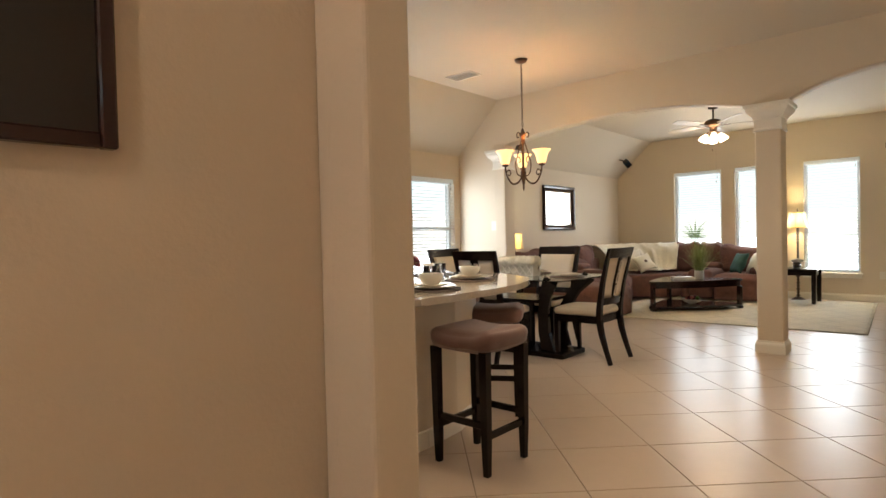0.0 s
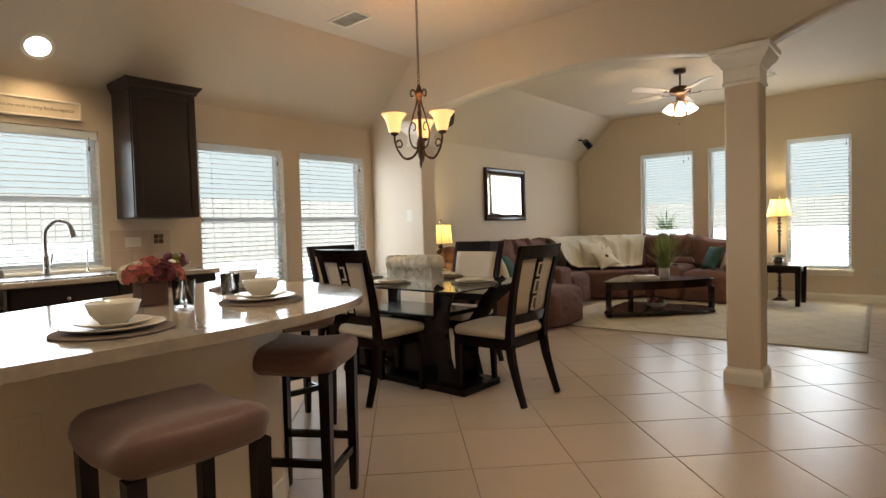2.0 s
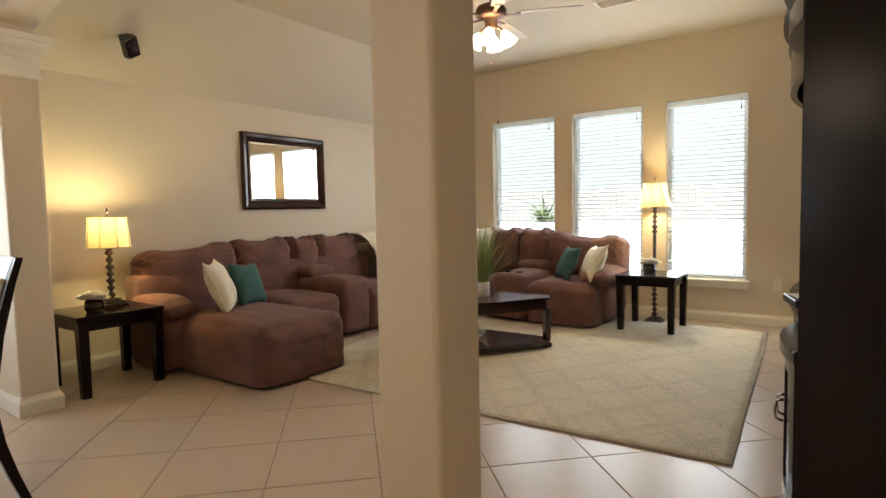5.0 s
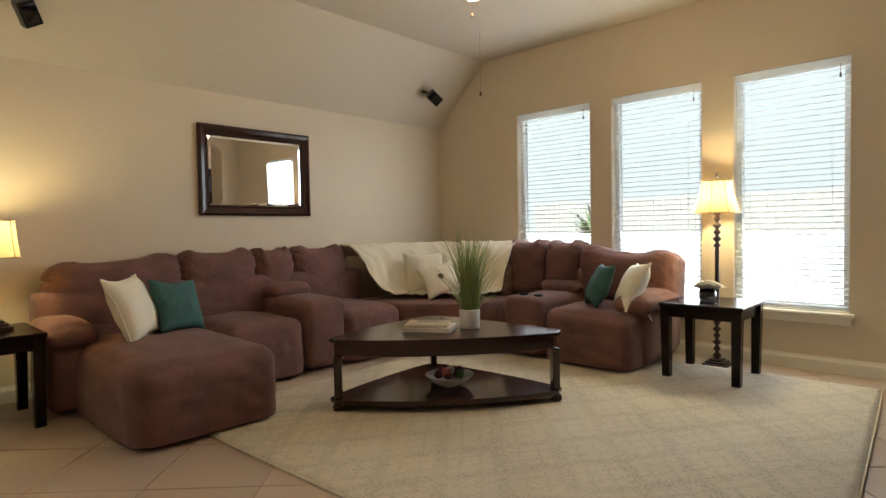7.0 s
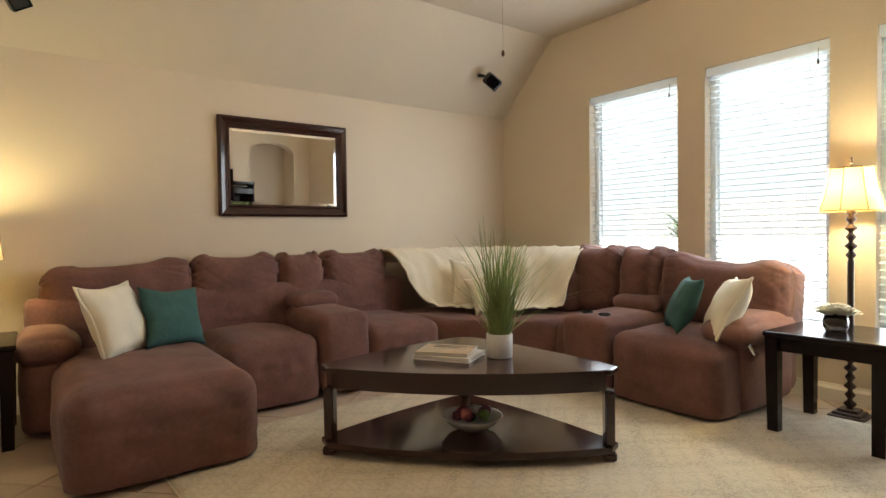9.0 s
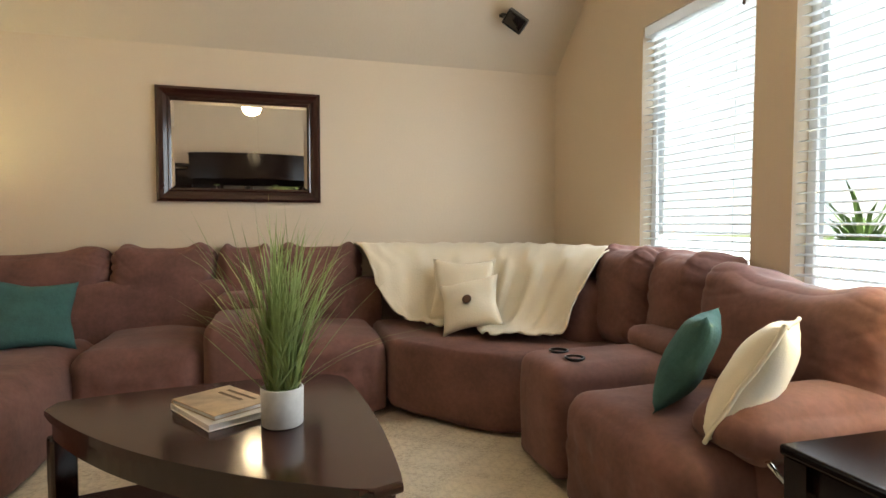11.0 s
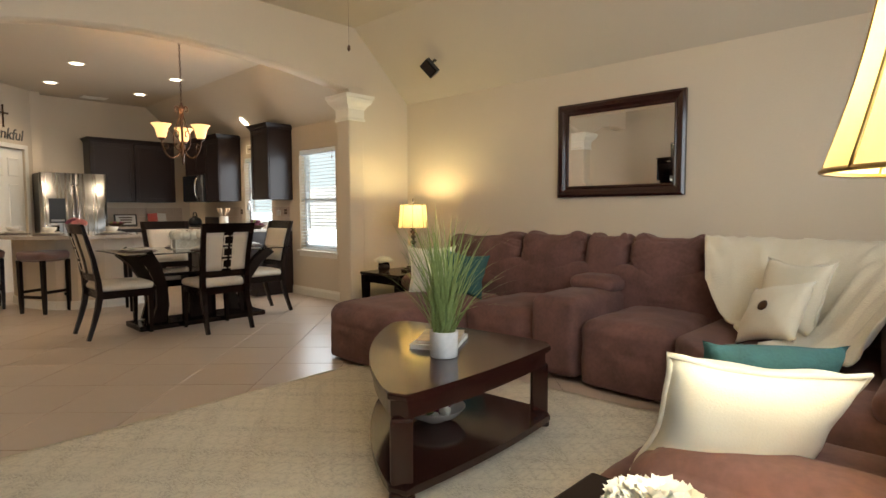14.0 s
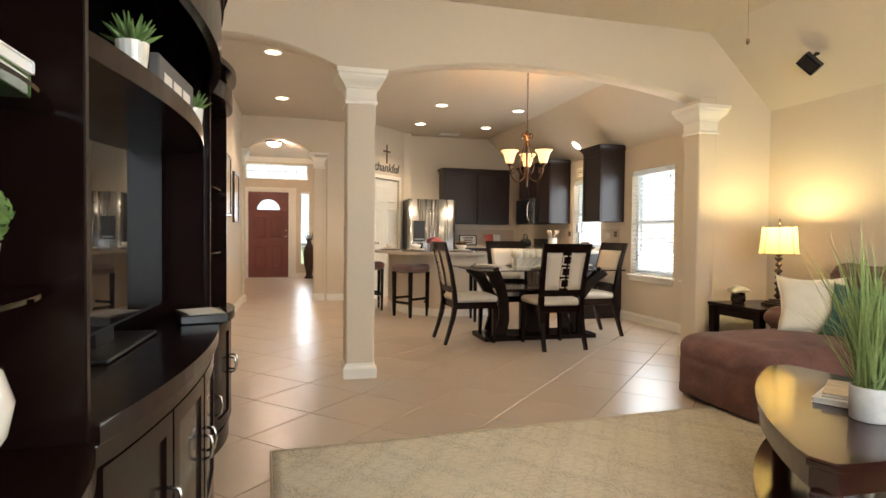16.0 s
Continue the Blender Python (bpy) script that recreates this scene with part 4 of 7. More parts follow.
def grass_plant(m, height, n, label):
    pot = thing("potted_grass", m, label, "plant")
    bm = bmesh.new()
    lathe(bm, [(0.060, 0.0), (0.064, 0.004), (0.066, 0.115), (0.062, 0.12), (0.057, 0.118), (0.055, 0.10), (0.001, 0.098)], 28, caps=False)
    bm.faces.new([v for v in bm.verts if abs(v.co.z) < 1e-6][::-1])
    part("pot", bm, MARBLE, pot, "white patched marble pot")
    bm = bmesh.new()
    rnd = random.Random(5)
    for k in range(n):
        a, lean = rnd.uniform(0, 6.28), abs(rnd.gauss(0, 0.40))
        h = height * rnd.uniform(0.55, 1.0) * (1.0 if lean < 0.5 else 0.75)
        r0 = 0.045 * rnd.random() ** 0.5
        b = rnd.uniform(0, 6.28)
        base = Vector((r0 * math.cos(b), r0 * math.sin(b), 0.095))
        out = Vector((math.cos(a), math.sin(a), 0))
        side = Vector((-math.sin(a), math.cos(a), 0))
        droop = rnd.uniform(0.0, 0.35) * (1 + lean)
        pl = []
        w0 = rnd.uniform(0.0026, 0.0058)
        for s in range(7):
            t = s / 6
            p = base + out * h * (lean * t * 0.8 + droop * t ** 3 * 0.6) + Vector((0, 0, h * (t - droop * 0.5 * t ** 3) * math.cos(min(1.2, lean * 0.7))))
            w = w0 * (1 - t) ** 0.6
            pl.append((bm.verts.new(p - side * w), bm.verts.new(p + out * w * 0.5), bm.verts.new(p + side * w)))
        for s in range(6):
            for e in (0, 1):
                f = bm.faces.new((pl[s][e], pl[s][e + 1], pl[s + 1][e + 1], pl[s + 1][e]))
                f.smooth = True
    part("grass_blades", bm, GRASS, pot, "long thin green grass blades")
    return pot


grass_plant((-2.635, 8.06, 0.436), 0.65, 215, "artificial green grass in a white pot on the coffee table")


def book(name, m, w, d, h, cover, label, bars=2, group=""):
    b = thing(name, m, label, "book", group)
    bm = bmesh.new()
    box(bm, (-w / 2, -d / 2, 0), (w / 2, d / 2, 0.003), 0.001)
    box(bm, (-w / 2, -d / 2, h - 0.003), (w / 2, d / 2, h), 0.001)
    box(bm, (-w / 2, -d / 2, 0.003), (-w / 2 + 0.003, d / 2, h - 0.003))
    part("cover", bm, cover, b)
    part("pages", B((-w / 2 + 0.003, -d / 2 + 0.004, 0.003), (w / 2 - 0.004, d / 2 - 0.004, h - 0.003)), PAPER, b)
    bm = bmesh.new()
    for k in range(bars):
        box(bm, (-w * 0.3, d * (0.30 - 0.16 * k), h + 0.0005), (w * (0.32 - 0.1 * k), d * (0.36 - 0.16 * k), h + 0.0012))
    part("title_bar", bm, INK, b)
    return b


PHOTO = mat("magazine_photo", (0.42, 0.32, 0.21), 0.3, var=0.6, scale=12, fine=30)
book("book", (-2.80, 7.87, 0.436, 0, 0, 30), 0.30, 0.23, 0.022, PAPER, "white hardback book on the coffee table", 1)
book("book", (-2.815, 7.865, 0.459, 0, 0, 36), 0.27, 0.21, 0.016, PHOTO, "magazine with a tan photo cover on a book", 2)

# bowl of potpourri on the lower shelf
bowl = thing("potpourri_bowl", (-2.70, 7.93, 0.083), "white bowl of dark red and green dried balls", "bowl")
bm = bmesh.new()
lathe(bm, [(0.001, 0.0), (0.055, 0.0), (0.06, 0.006), (0.12, 0.033), (0.150, 0.068), (0.153, 0.071), (0.146, 0.069), (0.115, 0.038), (0.05, 0.014), (0.001, 0.012)], 32, caps=False)
part("dish", bm, CERAMIC, bowl)
rnd = random.Random(3)
for k in range(15):
    a, r = rnd.uniform(0, 6.28), 0.085 * rnd.random() ** 0.6
    bm = bmesh.new()
    bmesh.ops.create_icosphere(bm, subdivisions=2, radius=rnd.uniform(0.022, 0.032))
    for v in bm.verts:
        v.co *= 1 + 0.25 * noise.noise(v.co * 60 + Vector((k, 0, 0)))
        v.co += Vector((r * math.cos(a), r * math.sin(a), 0.066 + 0.012 * (k % 3)))
    part("dried_ball", smooth(bm), (PLUM, ROSE, LEAF, CERAMIC, PLUM)[k % 5], bowl)


def end_table(m, label, size=0.56, top=0.53):
    t = thing("end_table", m, label, "table", "end tables")
    h = size / 2
    part("tabletop", B((-h, -h, top - 0.028), (h, h, top), 0.009, 3), ESPRESSO, t)
    part("apron", B((-h + 0.03, -h + 0.03, top - 0.10), (h - 0.03, h - 0.03, top - 0.028)), ESPRESSO, t)
    for sx in (-1, 1):
        for sy in (-1, 1):
            bm = bmesh.new()
            bar(bm, [(sx * (h - 0.045), sy * (h - 0.045), 0.001), (sx * (h - 0.04), sy * (h - 0.04), top - 0.03)], [0.052, 0.062], [0.052, 0.062])
            part("leg", bm, ESPRESSO, t)
    return t


end_table((-1.632, 9.50, 0), "espresso end table with four square legs by the window", 0.54, 0.53)
end_table((-4.34, 5.83, 0), "espresso end table between sofa arm and wall", 0.56, 0.53)


def lamp(name, m, r0, r1, h, stem, label):
    """A turned lamp with a square stepped foot and a bell shade in eight panels."""
    l = thing(name, m, label, "lamp")
    bm = bmesh.new()
    box(bm, (-0.085, -0.085, 0.0), (0.085, 0.085, 0.018), 0.005, 2)
    box(bm, (-0.068, -0.068, 0.018), (0.068, 0.068, 0.034), 0.006, 2)
    box(bm, (-0.048, -0.048, 0.034), (0.048, 0.048, 0.05), 0.006, 2)
    part("foot", bm, LAMPWOOD, l)
    prof, z, k = [(0.02, 0.05)], 0.05, 0
    while z < stem - 0.06:
        if 0.34 * stem < z < 0.70 * stem and stem > 0.6:
            prof += [(0.017, z + 0.01), (0.0165, z + 0.05)]
            z += 0.06
            continue
        prof += [(0.012, z + 0.006), (0.024 if k % 2 else 0.030, z + 0.022), (0.026 if k % 2 else 0.031, z + 0.030), (0.013, z + 0.046)]
        z += 0.05
        k += 1
    prof += [(0.03, stem - 0.03), (0.012, stem - 0.01), (0.008, stem)]
    bm = bmesh.new()
    lathe(bm, prof, 18)
    part("stem", bm, LAMPWOOD, l)
    bm = bmesh.new()
    rings = []
    for t in range(9):
        u = t / 8
        r = r0 + (r1 - r0) * u - 0.10 * (r0 - r1) * math.sin(math.pi * u)
        rings.append([bm.verts.new((r * math.cos(j * math.pi / 12), r * math.sin(j * math.pi / 12), stem + h * u - 0.02)) for j in range(24)])
    for a, b in zip(rings, rings[1:]):
        for j in range(24):
            bm.faces.new((a[j], a[(j + 1) % 24], b[(j + 1) % 24], b[j])).smooth = True
    shade = part("shade", bm, SHADE, l, "lit cream bell shade with dark ribs")
    bm = bmesh.new()
    for j in range(0, 24, 3):
        pts = []
        for t in range(9):
            u = t / 8
            r = r0 + (r1 - r0) * u - 0.10 * (r0 - r1) * math.sin(math.pi * u) + 0.001
            pts.append((r * math.cos(j * math.pi / 12), r * math.sin(j * math.pi / 12), stem + h * u - 0.02))
        tube(bm, pts, 0.0028, 5)
    for z, r in ((stem - 0.02, r0), (stem + h - 0.02, r1)):
        tube(bm, [(r * math.cos(a * math.pi / 16), r * math.sin(a * math.pi / 16), z) for a in range(33)], 0.0035, 5)
    part("shade_rib", bm, BRASS, shade, "brown braid trim")
    bm = bmesh.new()
    tube(bm, [(0, 0, stem), (0, 0, stem + h + 0.01)], 0.004, 6)
    lathe(bm, [(0.004, 0), (0.010, 0.006), (0.012, 0.014), (0.005, 0.022), (0.008, 0.03), (0.002, 0.04)], 10, (0, 0, stem + h + 0.005))
    part("finial", bm, LAMPWOOD, l)
    return l


lamp("floor_lamp", (-1.70, 9.835, 0.001), 0.160, 0.105, 0.235, 1.172, "lit floor lamp with turned dark stem and cream shade")
lamp("table_lamp", (-4.42, 5.92, 0.531), 0.142, 0.122, 0.215, 0.435, "lit table lamp with turned dark base and cream shade")


def flower_bowl(m, label, petal=PETAL, r=0.055):
    f = thing("flower_vase", m, label, "flowers")
    bm = bmesh.new()
    lathe(bm, [(0.001, 0.0), (r * 0.8, 0.0), (r, 0.02), (r * 1.05, 0.05), (r * 0.9, 0.085), (r * 0.86, 0.085), (r * 0.98, 0.05), (r * 0.93, 0.022), (0.001, 0.008)], 24, caps=False)
    part("vase", bm, GLASS, f, "clear glass vase")
    bm = bmesh.new()
    lathe(bm, [(0.001, 0.012), (r * 0.85, 0.014), (r * 0.92, 0.05), (0.001, 0.052)], 16, caps=False)
    part("moss_filling", bm, INK, f)
    rnd = random.Random(int(m[0] * 100) & 255)
    for k in range(9):
        a = k * 2.4
        q = r * 0.95 * math.sqrt((k + 0.3) / 9)
        bm = bmesh.new()
        for s in range(38):
            th, k_out = s * 2.4, math.sqrt((s + 0.5) / 38)
            lean = 0.10 + 1.0 * k_out
            side = Vector((-math.sin(th), math.cos(th), 0))
            n_ = Vector((math.sin(lean) * math.cos(th), math.sin(lean) * math.sin(th), math.cos(lean)))
            out = side.cross(n_)
            w, size = 0.010 + 0.014 * k_out, 0.014 + 0.014 * k_out * rnd.uniform(0.8, 1.2)
            root = Vector((0.020 * k_out * math.cos(th), 0.020 * k_out * math.sin(th), 0.010 - 0.020 * k_out))
            rows_ = []
            for t in (0.0, 0.5, 1.0):
                mid = root + n_ * size * 1.5 * t + out * 0.010 * t * t * rnd.uniform(-0.2, 1.2)
                half = w * (0.60, 1.0, 0.92)[int(2 * t)]
                rows_.append([bm.verts.new(mid + side * half * e + Vector((0, 0, 0.005 * abs(e) + 0.003 * rnd.uniform(-1, 1)))) for e in (-1, -0.4, 0.4, 1)])
            for p_, q_ in zip(rows_, rows_[1:]):
                for e in range(3):
                    bm.faces.new((p_[e], p_[e + 1], q_[e + 1], q_[e])).smooth = True
        bm.transform(T(q * math.cos(a), q * math.sin(a), 0.118 - 0.5 * q))
        part("blossom", bm, petal, f)
    return f


flower_bowl((-1.655, 9.485, 0.531), "cream roses in a round glass vase on the end table")
flower_bowl((-4.22, 5.72, 0.531), "cream roses in a round glass vase beside the lamp")

# mirror on the west wall
mir = thing("wall_mirror", (WEST, 7.80, 1.577, 0, 0, 90), "rectangular wall mirror in a wide dark wooden frame", "mirror")
bm = bmesh.new()
W2, H2 = 0.512, 0.368
prof = [(0, 0.004), (0.0, 0.030), (0.018, 0.042), (0.045, 0.034), (0.066, 0.020), (0.074, 0.024), (0.084, 0.018), (0.088, 0.010), (0.088, 0.004)]
rings = [[bm.verts.new((sx * (W2 - o), -d, sz * (H2 - o))) for sx, sz in ((-1, -1), (1, -1), (1, 1), (-1, 1))] for o, d in prof]
for a, b in zip(rings, rings[1:]):
    for k in range(4):
        bm.faces.new((a[k], a[(k + 1) % 4], b[(k + 1) % 4], b[k]))
bmesh.ops.recalc_face_normals(bm, faces=bm.faces[:])
part("frame", bm, CHERRY, mir, "dark cherry moulded frame")
bm = bmesh.new()
w, h = W2 - 0.086, H2 - 0.086
o = [bm.verts.new((sx * w, -0.0085, sz * h)) for sx, sz in ((-1, -1), (1, -1), (1, 1), (-1, 1))]
i = [bm.verts.new((sx * (w - 0.022), -0.0115, sz * (h - 0.022))) for sx, sz in ((-1, -1), (1, -1), (1, 1), (-1, 1))]
for k in range(4):
    bm.faces.new((o[k], o[(k + 1) % 4], i[(k + 1) % 4], i[k]))
bm.faces.new(i)
part("mirror_glass", bm, MIRROR, mir)


def speaker(m, centre, aim, label):
    """A wedge-sided satellite on a swivel arm; centre is the cabinet's middle as seen from the mount."""
    s = thing("wall_speaker", m, label, "speaker", "wall speakers")
    c = Vector(centre)
    bm = bmesh.new()
    box(bm, (-0.012, -0.022, -0.022), (0.004, 0.022, 0.022), 0.006, 2, R(-43.5, "Y"))
    part("mount_plate", bm, BLACK, s)
    bm = bmesh.new()
    tube(bm, [(0, 0, 0), c * 0.35 + Vector((0, 0, 0.012)), c * 0.8], [0.016, 0.011, 0.016], 10)
    part("bracket", bm, BLACK, s)
    body = T(*c) @ aim
    bm = prism(bmesh.new(), [(-0.052, 0.04), (-0.052, -0.012), (-0.030, -0.045), (0.030, -0.045), (0.052, -0.012), (0.052, 0.04)][::-1], -0.075, 0.075, 0.008, 2)
    bmesh.ops.recalc_face_normals(bm, faces=bm.faces[:])
    bm.transform(body)
    part("cabinet", bm, BLACK, s)
    bm = bmesh.new()
    box(bm, (-0.045, 0.041, -0.067), (0.045, 0.047, 0.067), 0.008, 2, body)
    part("grille", bm, SCREEN, s)
    return s


speaker((-4.51, 6.13, 2.485), (0.075, 0.015, -0.085), R(-70) @ R(-25, "X") @ R(36, "Y"), "small black satellite speaker hung on the sloped ceiling")
speaker((-4.49, 9.53, 2.505), (0.12, 0.05, -0.075), R(-130) @ R(-30, "X") @ R(48, "Y"), "small black satellite speaker hung on the sloped ceiling")

# ceiling fan
FX, FY = -2.32, 7.74
fan = thing("ceiling_fan", (FX, FY, 0), "bronze ceiling fan with pale blades and a lit glass cluster", "fan")
bm = bmesh.new()
lathe(bm, [(0.03, CEIL - 0.045), (0.06, CEIL - 0.035), (0.068, CEIL - 0.002)], 24)
part("canopy", bm, BRONZE, fan)
bm = bmesh.new()
tube(bm, [(0, 0, CEIL - 0.04), (0, 0, 2.66)], 0.011, 10)
part("downrod", bm, BRONZE, fan)
bm = bmesh.new()
lathe(bm, [(0.02, 2.67), (0.055, 2.665), (0.10, 2.645), (0.115, 2.62), (0.112, 2.585), (0.085, 2.565), (0.05, 2.555), (0.045, 2.50), (0.03, 2.48)], 28)
part("motor", bm, BRONZE, fan)
for k in range(5):
    m = R(72 * k + 25)
    bm = bmesh.new()
    bar(bm, [(0.10, 0, 2.575), (0.17, 0, 2.578), (0.22, 0, 2.585)], [0.03, 0.022, 0.05], 0.006, (0, 1, 0))
    bm.transform(m)
    iron = part("blade_iron", bm, BRONZE, fan)
    bm = bmesh.new()
    pts = [(0.19, -0.045), (0.30, -0.060), (0.58, -0.066), (0.65, -0.05), (0.665, 0.0), (0.65, 0.05), (0.58, 0.066), (0.30, 0.060), (0.19, 0.045)]
    prism(bm, pts, -0.003, 0.003)
    bm.transform(m @ T(0, 0, 2.594) @ R(11, "X"))
    part("blade", bm, mat("pale_fan_blade", (0.40, 0.33, 0.25), 0.4, var=0.15) if k == 0 else bpy.data.materials["pale_fan_blade"], fan)
for k in range(4):
    m = R(90 * k + 20)
    bm = bmesh.new()
    tube(bm, [(0.02, 0, 2.50), (0.06, 0, 2.49), (0.085, 0, 2.46)], 0.009, 8)
    bm.transform(m)
    part("light_arm", bm, BRONZE, fan)
    bm = bmesh.new()
    lathe(bm, [(0.018, 0.0), (0.034, -0.025), (0.05, -0.07), (0.062, -0.105), (0.058, -0.105), (0.03, -0.03), (0.012, -0.006)], 20, caps=False)
    bm.transform(m @ T(0.088, 0, 2.462) @ R(-28, "Y"))
    g = part("glass_shade", bm, FANGLASS, fan, "lit frosted glass shade")
    g.visible_shadow = False
bm = bmesh.new()
tube(bm, [(0.01, 0.06, 2.49), (0.01, 0.065, 1.83)], 0.0005, 4)
lathe(bm, [(0.002, 0), (0.007, 0.008), (0.006, 0.022), (0.001, 0.03)], 8, (0.01, 0.065, 1.80))
tube(bm, [(-0.03, 0.05, 2.49), (-0.03, 0.05, 2.26)], 0.0005, 4)
lathe(bm, [(0.002, 0), (0.007, 0.008), (0.006, 0.022), (0.001, 0.03)], 8, (-0.03, 0.05, 2.235))
part("pull_chain", bm, BRONZE, fan)


# ---------------------------------------------------------------- entertainment wall unit
ENT = thing("entertainment_center", (EAST - 0.075, 0, 0), "espresso bow-fronted entertainment wall unit with glass shelves", "cabinet")
SMOKED = mat("smoked_etched_glass", (0.055, 0.045, 0.038), 0.12, var=0.35, scale=9, fine=40, spec=0.7)
TVGLASS = mat("glossy_dark_television_glass", (0.012, 0.011, 0.011), 0.015, var=0.1, spec=1.0, rvar=0.0)
EX = 0.33          # depth at the posts, measured into the room along -x


def bow(y0, y1, d0, swell, n=18):
    """Outline of a bow-fronted board between y0 and y1."""
    pts = [(0.0, y0)]
    for k in range(n + 1):
        t = k / n
        pts.append((-(d0 + swell * 4 * t * (1 - t)), y0 + (y1 - y0) * t))
    pts.append((0.0, y1))
    return pts[::-1]


def board(name, y0, y1, d0, swell, z0, z1, material=ESPRESSO, bev=0.006, label="", parent=None):
    bm = prism(bmesh.new(), bow(y0, y1, d0, swell), z0, z1, bev, 2)
    bmesh.ops.recalc_face_normals(bm, faces=bm.faces[:])
    return part(name, bm, material, parent or ENT, label)


def bow_panel(bm, y0, y1, d0, swell, t0, t1, z0, z1, thick=0.02, n=10):
    """A piece of curved front between fractions t0 and t1 of the bow."""
    f, b = [], []
    for k in range(n + 1):
        t = t0 + (t1 - t0) * k / n
        x, y = -(d0 + swell * 4 * t * (1 - t)), y0 + (y1 - y0) * t
        f.append((x, y))
        b.append((x + thick, y))
    prism(bm, b + f[::-1], z0, z1)
    bmesh.ops.recalc_face_normals(bm, faces=bm.faces[:])
    return bm


def ent_door(y0, y1, d0, swell, t0, t1, z0, z1, glassy, knob_t):
    bm = bmesh.new()
    s = 0.045 / (y1 - y0)
    for a, b, lo, hi in ((t0, t0 + s, z0, z1), (t1 - s, t1, z0, z1), (t0 + s, t1 - s, z0, z0 + 0.05), (t0 + s, t1 - s, z1 - 0.05, z1)):
        bow_panel(bm, y0, y1, d0, swell, a, b, lo, hi, 0.022, 5)
    door = part("cabinet_door", bm, ESPRESSO, ENT)
    bm = bow_panel(bmesh.new(), y0, y1, d0 - 0.009, swell, t0 + s, t1 - s, z0 + 0.05, z1 - 0.05, 0.004 if glassy else 0.012, 6)
    part("glass_panel" if glassy else "door_panel", bm, SMOKED if glassy else ESPRESSO, door, "dark etched glass" if glassy else "")
    x, y = -(d0 + swell * 4 * knob_t * (1 - knob_t)), y0 + (y1 - y0) * knob_t
    bm = bmesh.new()
    zc = (z0 + z1) / 2 + 0.02
    tube(bm, [(x - 0.002, y, zc - 0.04), (x - 0.026, y, zc - 0.034), (x - 0.032, y, zc), (x - 0.026, y, zc + 0.034), (x - 0.002, y, zc + 0.04)], 0.0055, 8)
    part("door_handle", bm, CHROME, door, "nickel ring pull")
    return door


TA, TB, TC, TD = 6.15, 6.80, 8.36, 9.01
for y0, y1, side in ((TA, TB, 0), (TC, TD, 1)):
    for yy in (y0, y1 - 0.022):
        part("side_panel", B((-EX, yy, 0.0), (0, yy + 0.022, 1.87), 0.003), ESPRESSO, ENT)
    part("back_panel", B((-0.012, y0 + 0.022, 0.05), (0, y1 - 0.022, 1.86)), ESPRESSO, ENT)
    board("plinth", y0 + 0.022, y1 - 0.022, EX - 0.01, 0.05, 0.0, 0.09)
    board("cabinet_floor", y0 + 0.022, y1 - 0.022, EX - 0.02, 0.05, 0.09, 0.11)
    ent_door(y0 + 0.022, y1 - 0.022, EX + 0.004, 0.05, 0.03, 0.49, 0.115, 0.625, False, 0.44)
    ent_door(y0 + 0.022, y1 - 0.022, EX + 0.004, 0.05, 0.51, 0.97, 0.115, 0.625, False, 0.56)
    board("counter", y0 + 0.022, y1 - 0.022, EX + 0.012, 0.06, 0.63, 0.672)
    for z in (0.965, 1.290):
        g = board("glass_shelf", y0 + 0.024, y1 - 0.024, EX - 0.05, 0.05, z, z + 0.008, TABLEGLASS, 0.0, "curved glass shelf")
    board("cornice", y0 + 0.022, y1 - 0.022, EX + 0.005, 0.055, 1.72, 1.80)
    board("top_moulding", y0 - 0.004, y1 + 0.004, EX + 0.018, 0.06, 1.872, 1.90)
# middle
part("back_panel", B((-0.012, TB, 0.05), (0, TC, 1.98)), ESPRESSO, ENT)
board("plinth", TB + 0.001, TC - 0.001, EX + 0.003, 0.085, 0.0, 0.09)
for a, b, g, kt in ((0.02, 0.25, False, 0.23), (0.26, 0.49, True, 0.475), (0.51, 0.74, True, 0.525), (0.75, 0.98, False, 0.77)):
    ent_door(TB, TC, EX + 0.004, 0.085, a, b, 0.10, 0.60, g, kt)
bm = bow_panel(bmesh.new(), TB, TC, EX - 0.028, 0.08, 0.01, 0.99, 0.09, 0.62, 0.02, 20)
part("carcass", bm, BLACK, ENT)
board("counter", TB + 0.001, TC - 0.001, EX + 0.015, 0.095, 0.655, 0.70)
board("frieze", TB + 0.001, TC - 0.001, EX + 0.003, 0.085, 0.605, 0.654)
for yy in (TB + 0.001, TC - 0.041):
    part("side_panel", B((-EX + 0.02, yy, 0.70), (-0.013, yy + 0.04, 1.95), 0.004), ESPRESSO, ENT)
board("bridge_shelf", TB + 0.042, TC - 0.042, EX - 0.03, 0.08, 1.425, 1.48)
board("cornice", TB - 0.0, TC + 0.0, EX + 0.005, 0.13, 1.80 + 0.11, 2.02, bev=0.012)
board("top_moulding", TB - 0.01, TC + 0.01, EX + 0.02, 0.14, 2.02, 2.055, bev=0.01)
bm = bow_panel(bmesh.new(), TB, TC, EX + 0.0, 0.125, 0.0, 1.0, 1.70, 1.91, 0.03, 20)
part("cornice_lip", bm, ESPRESSO, ENT)

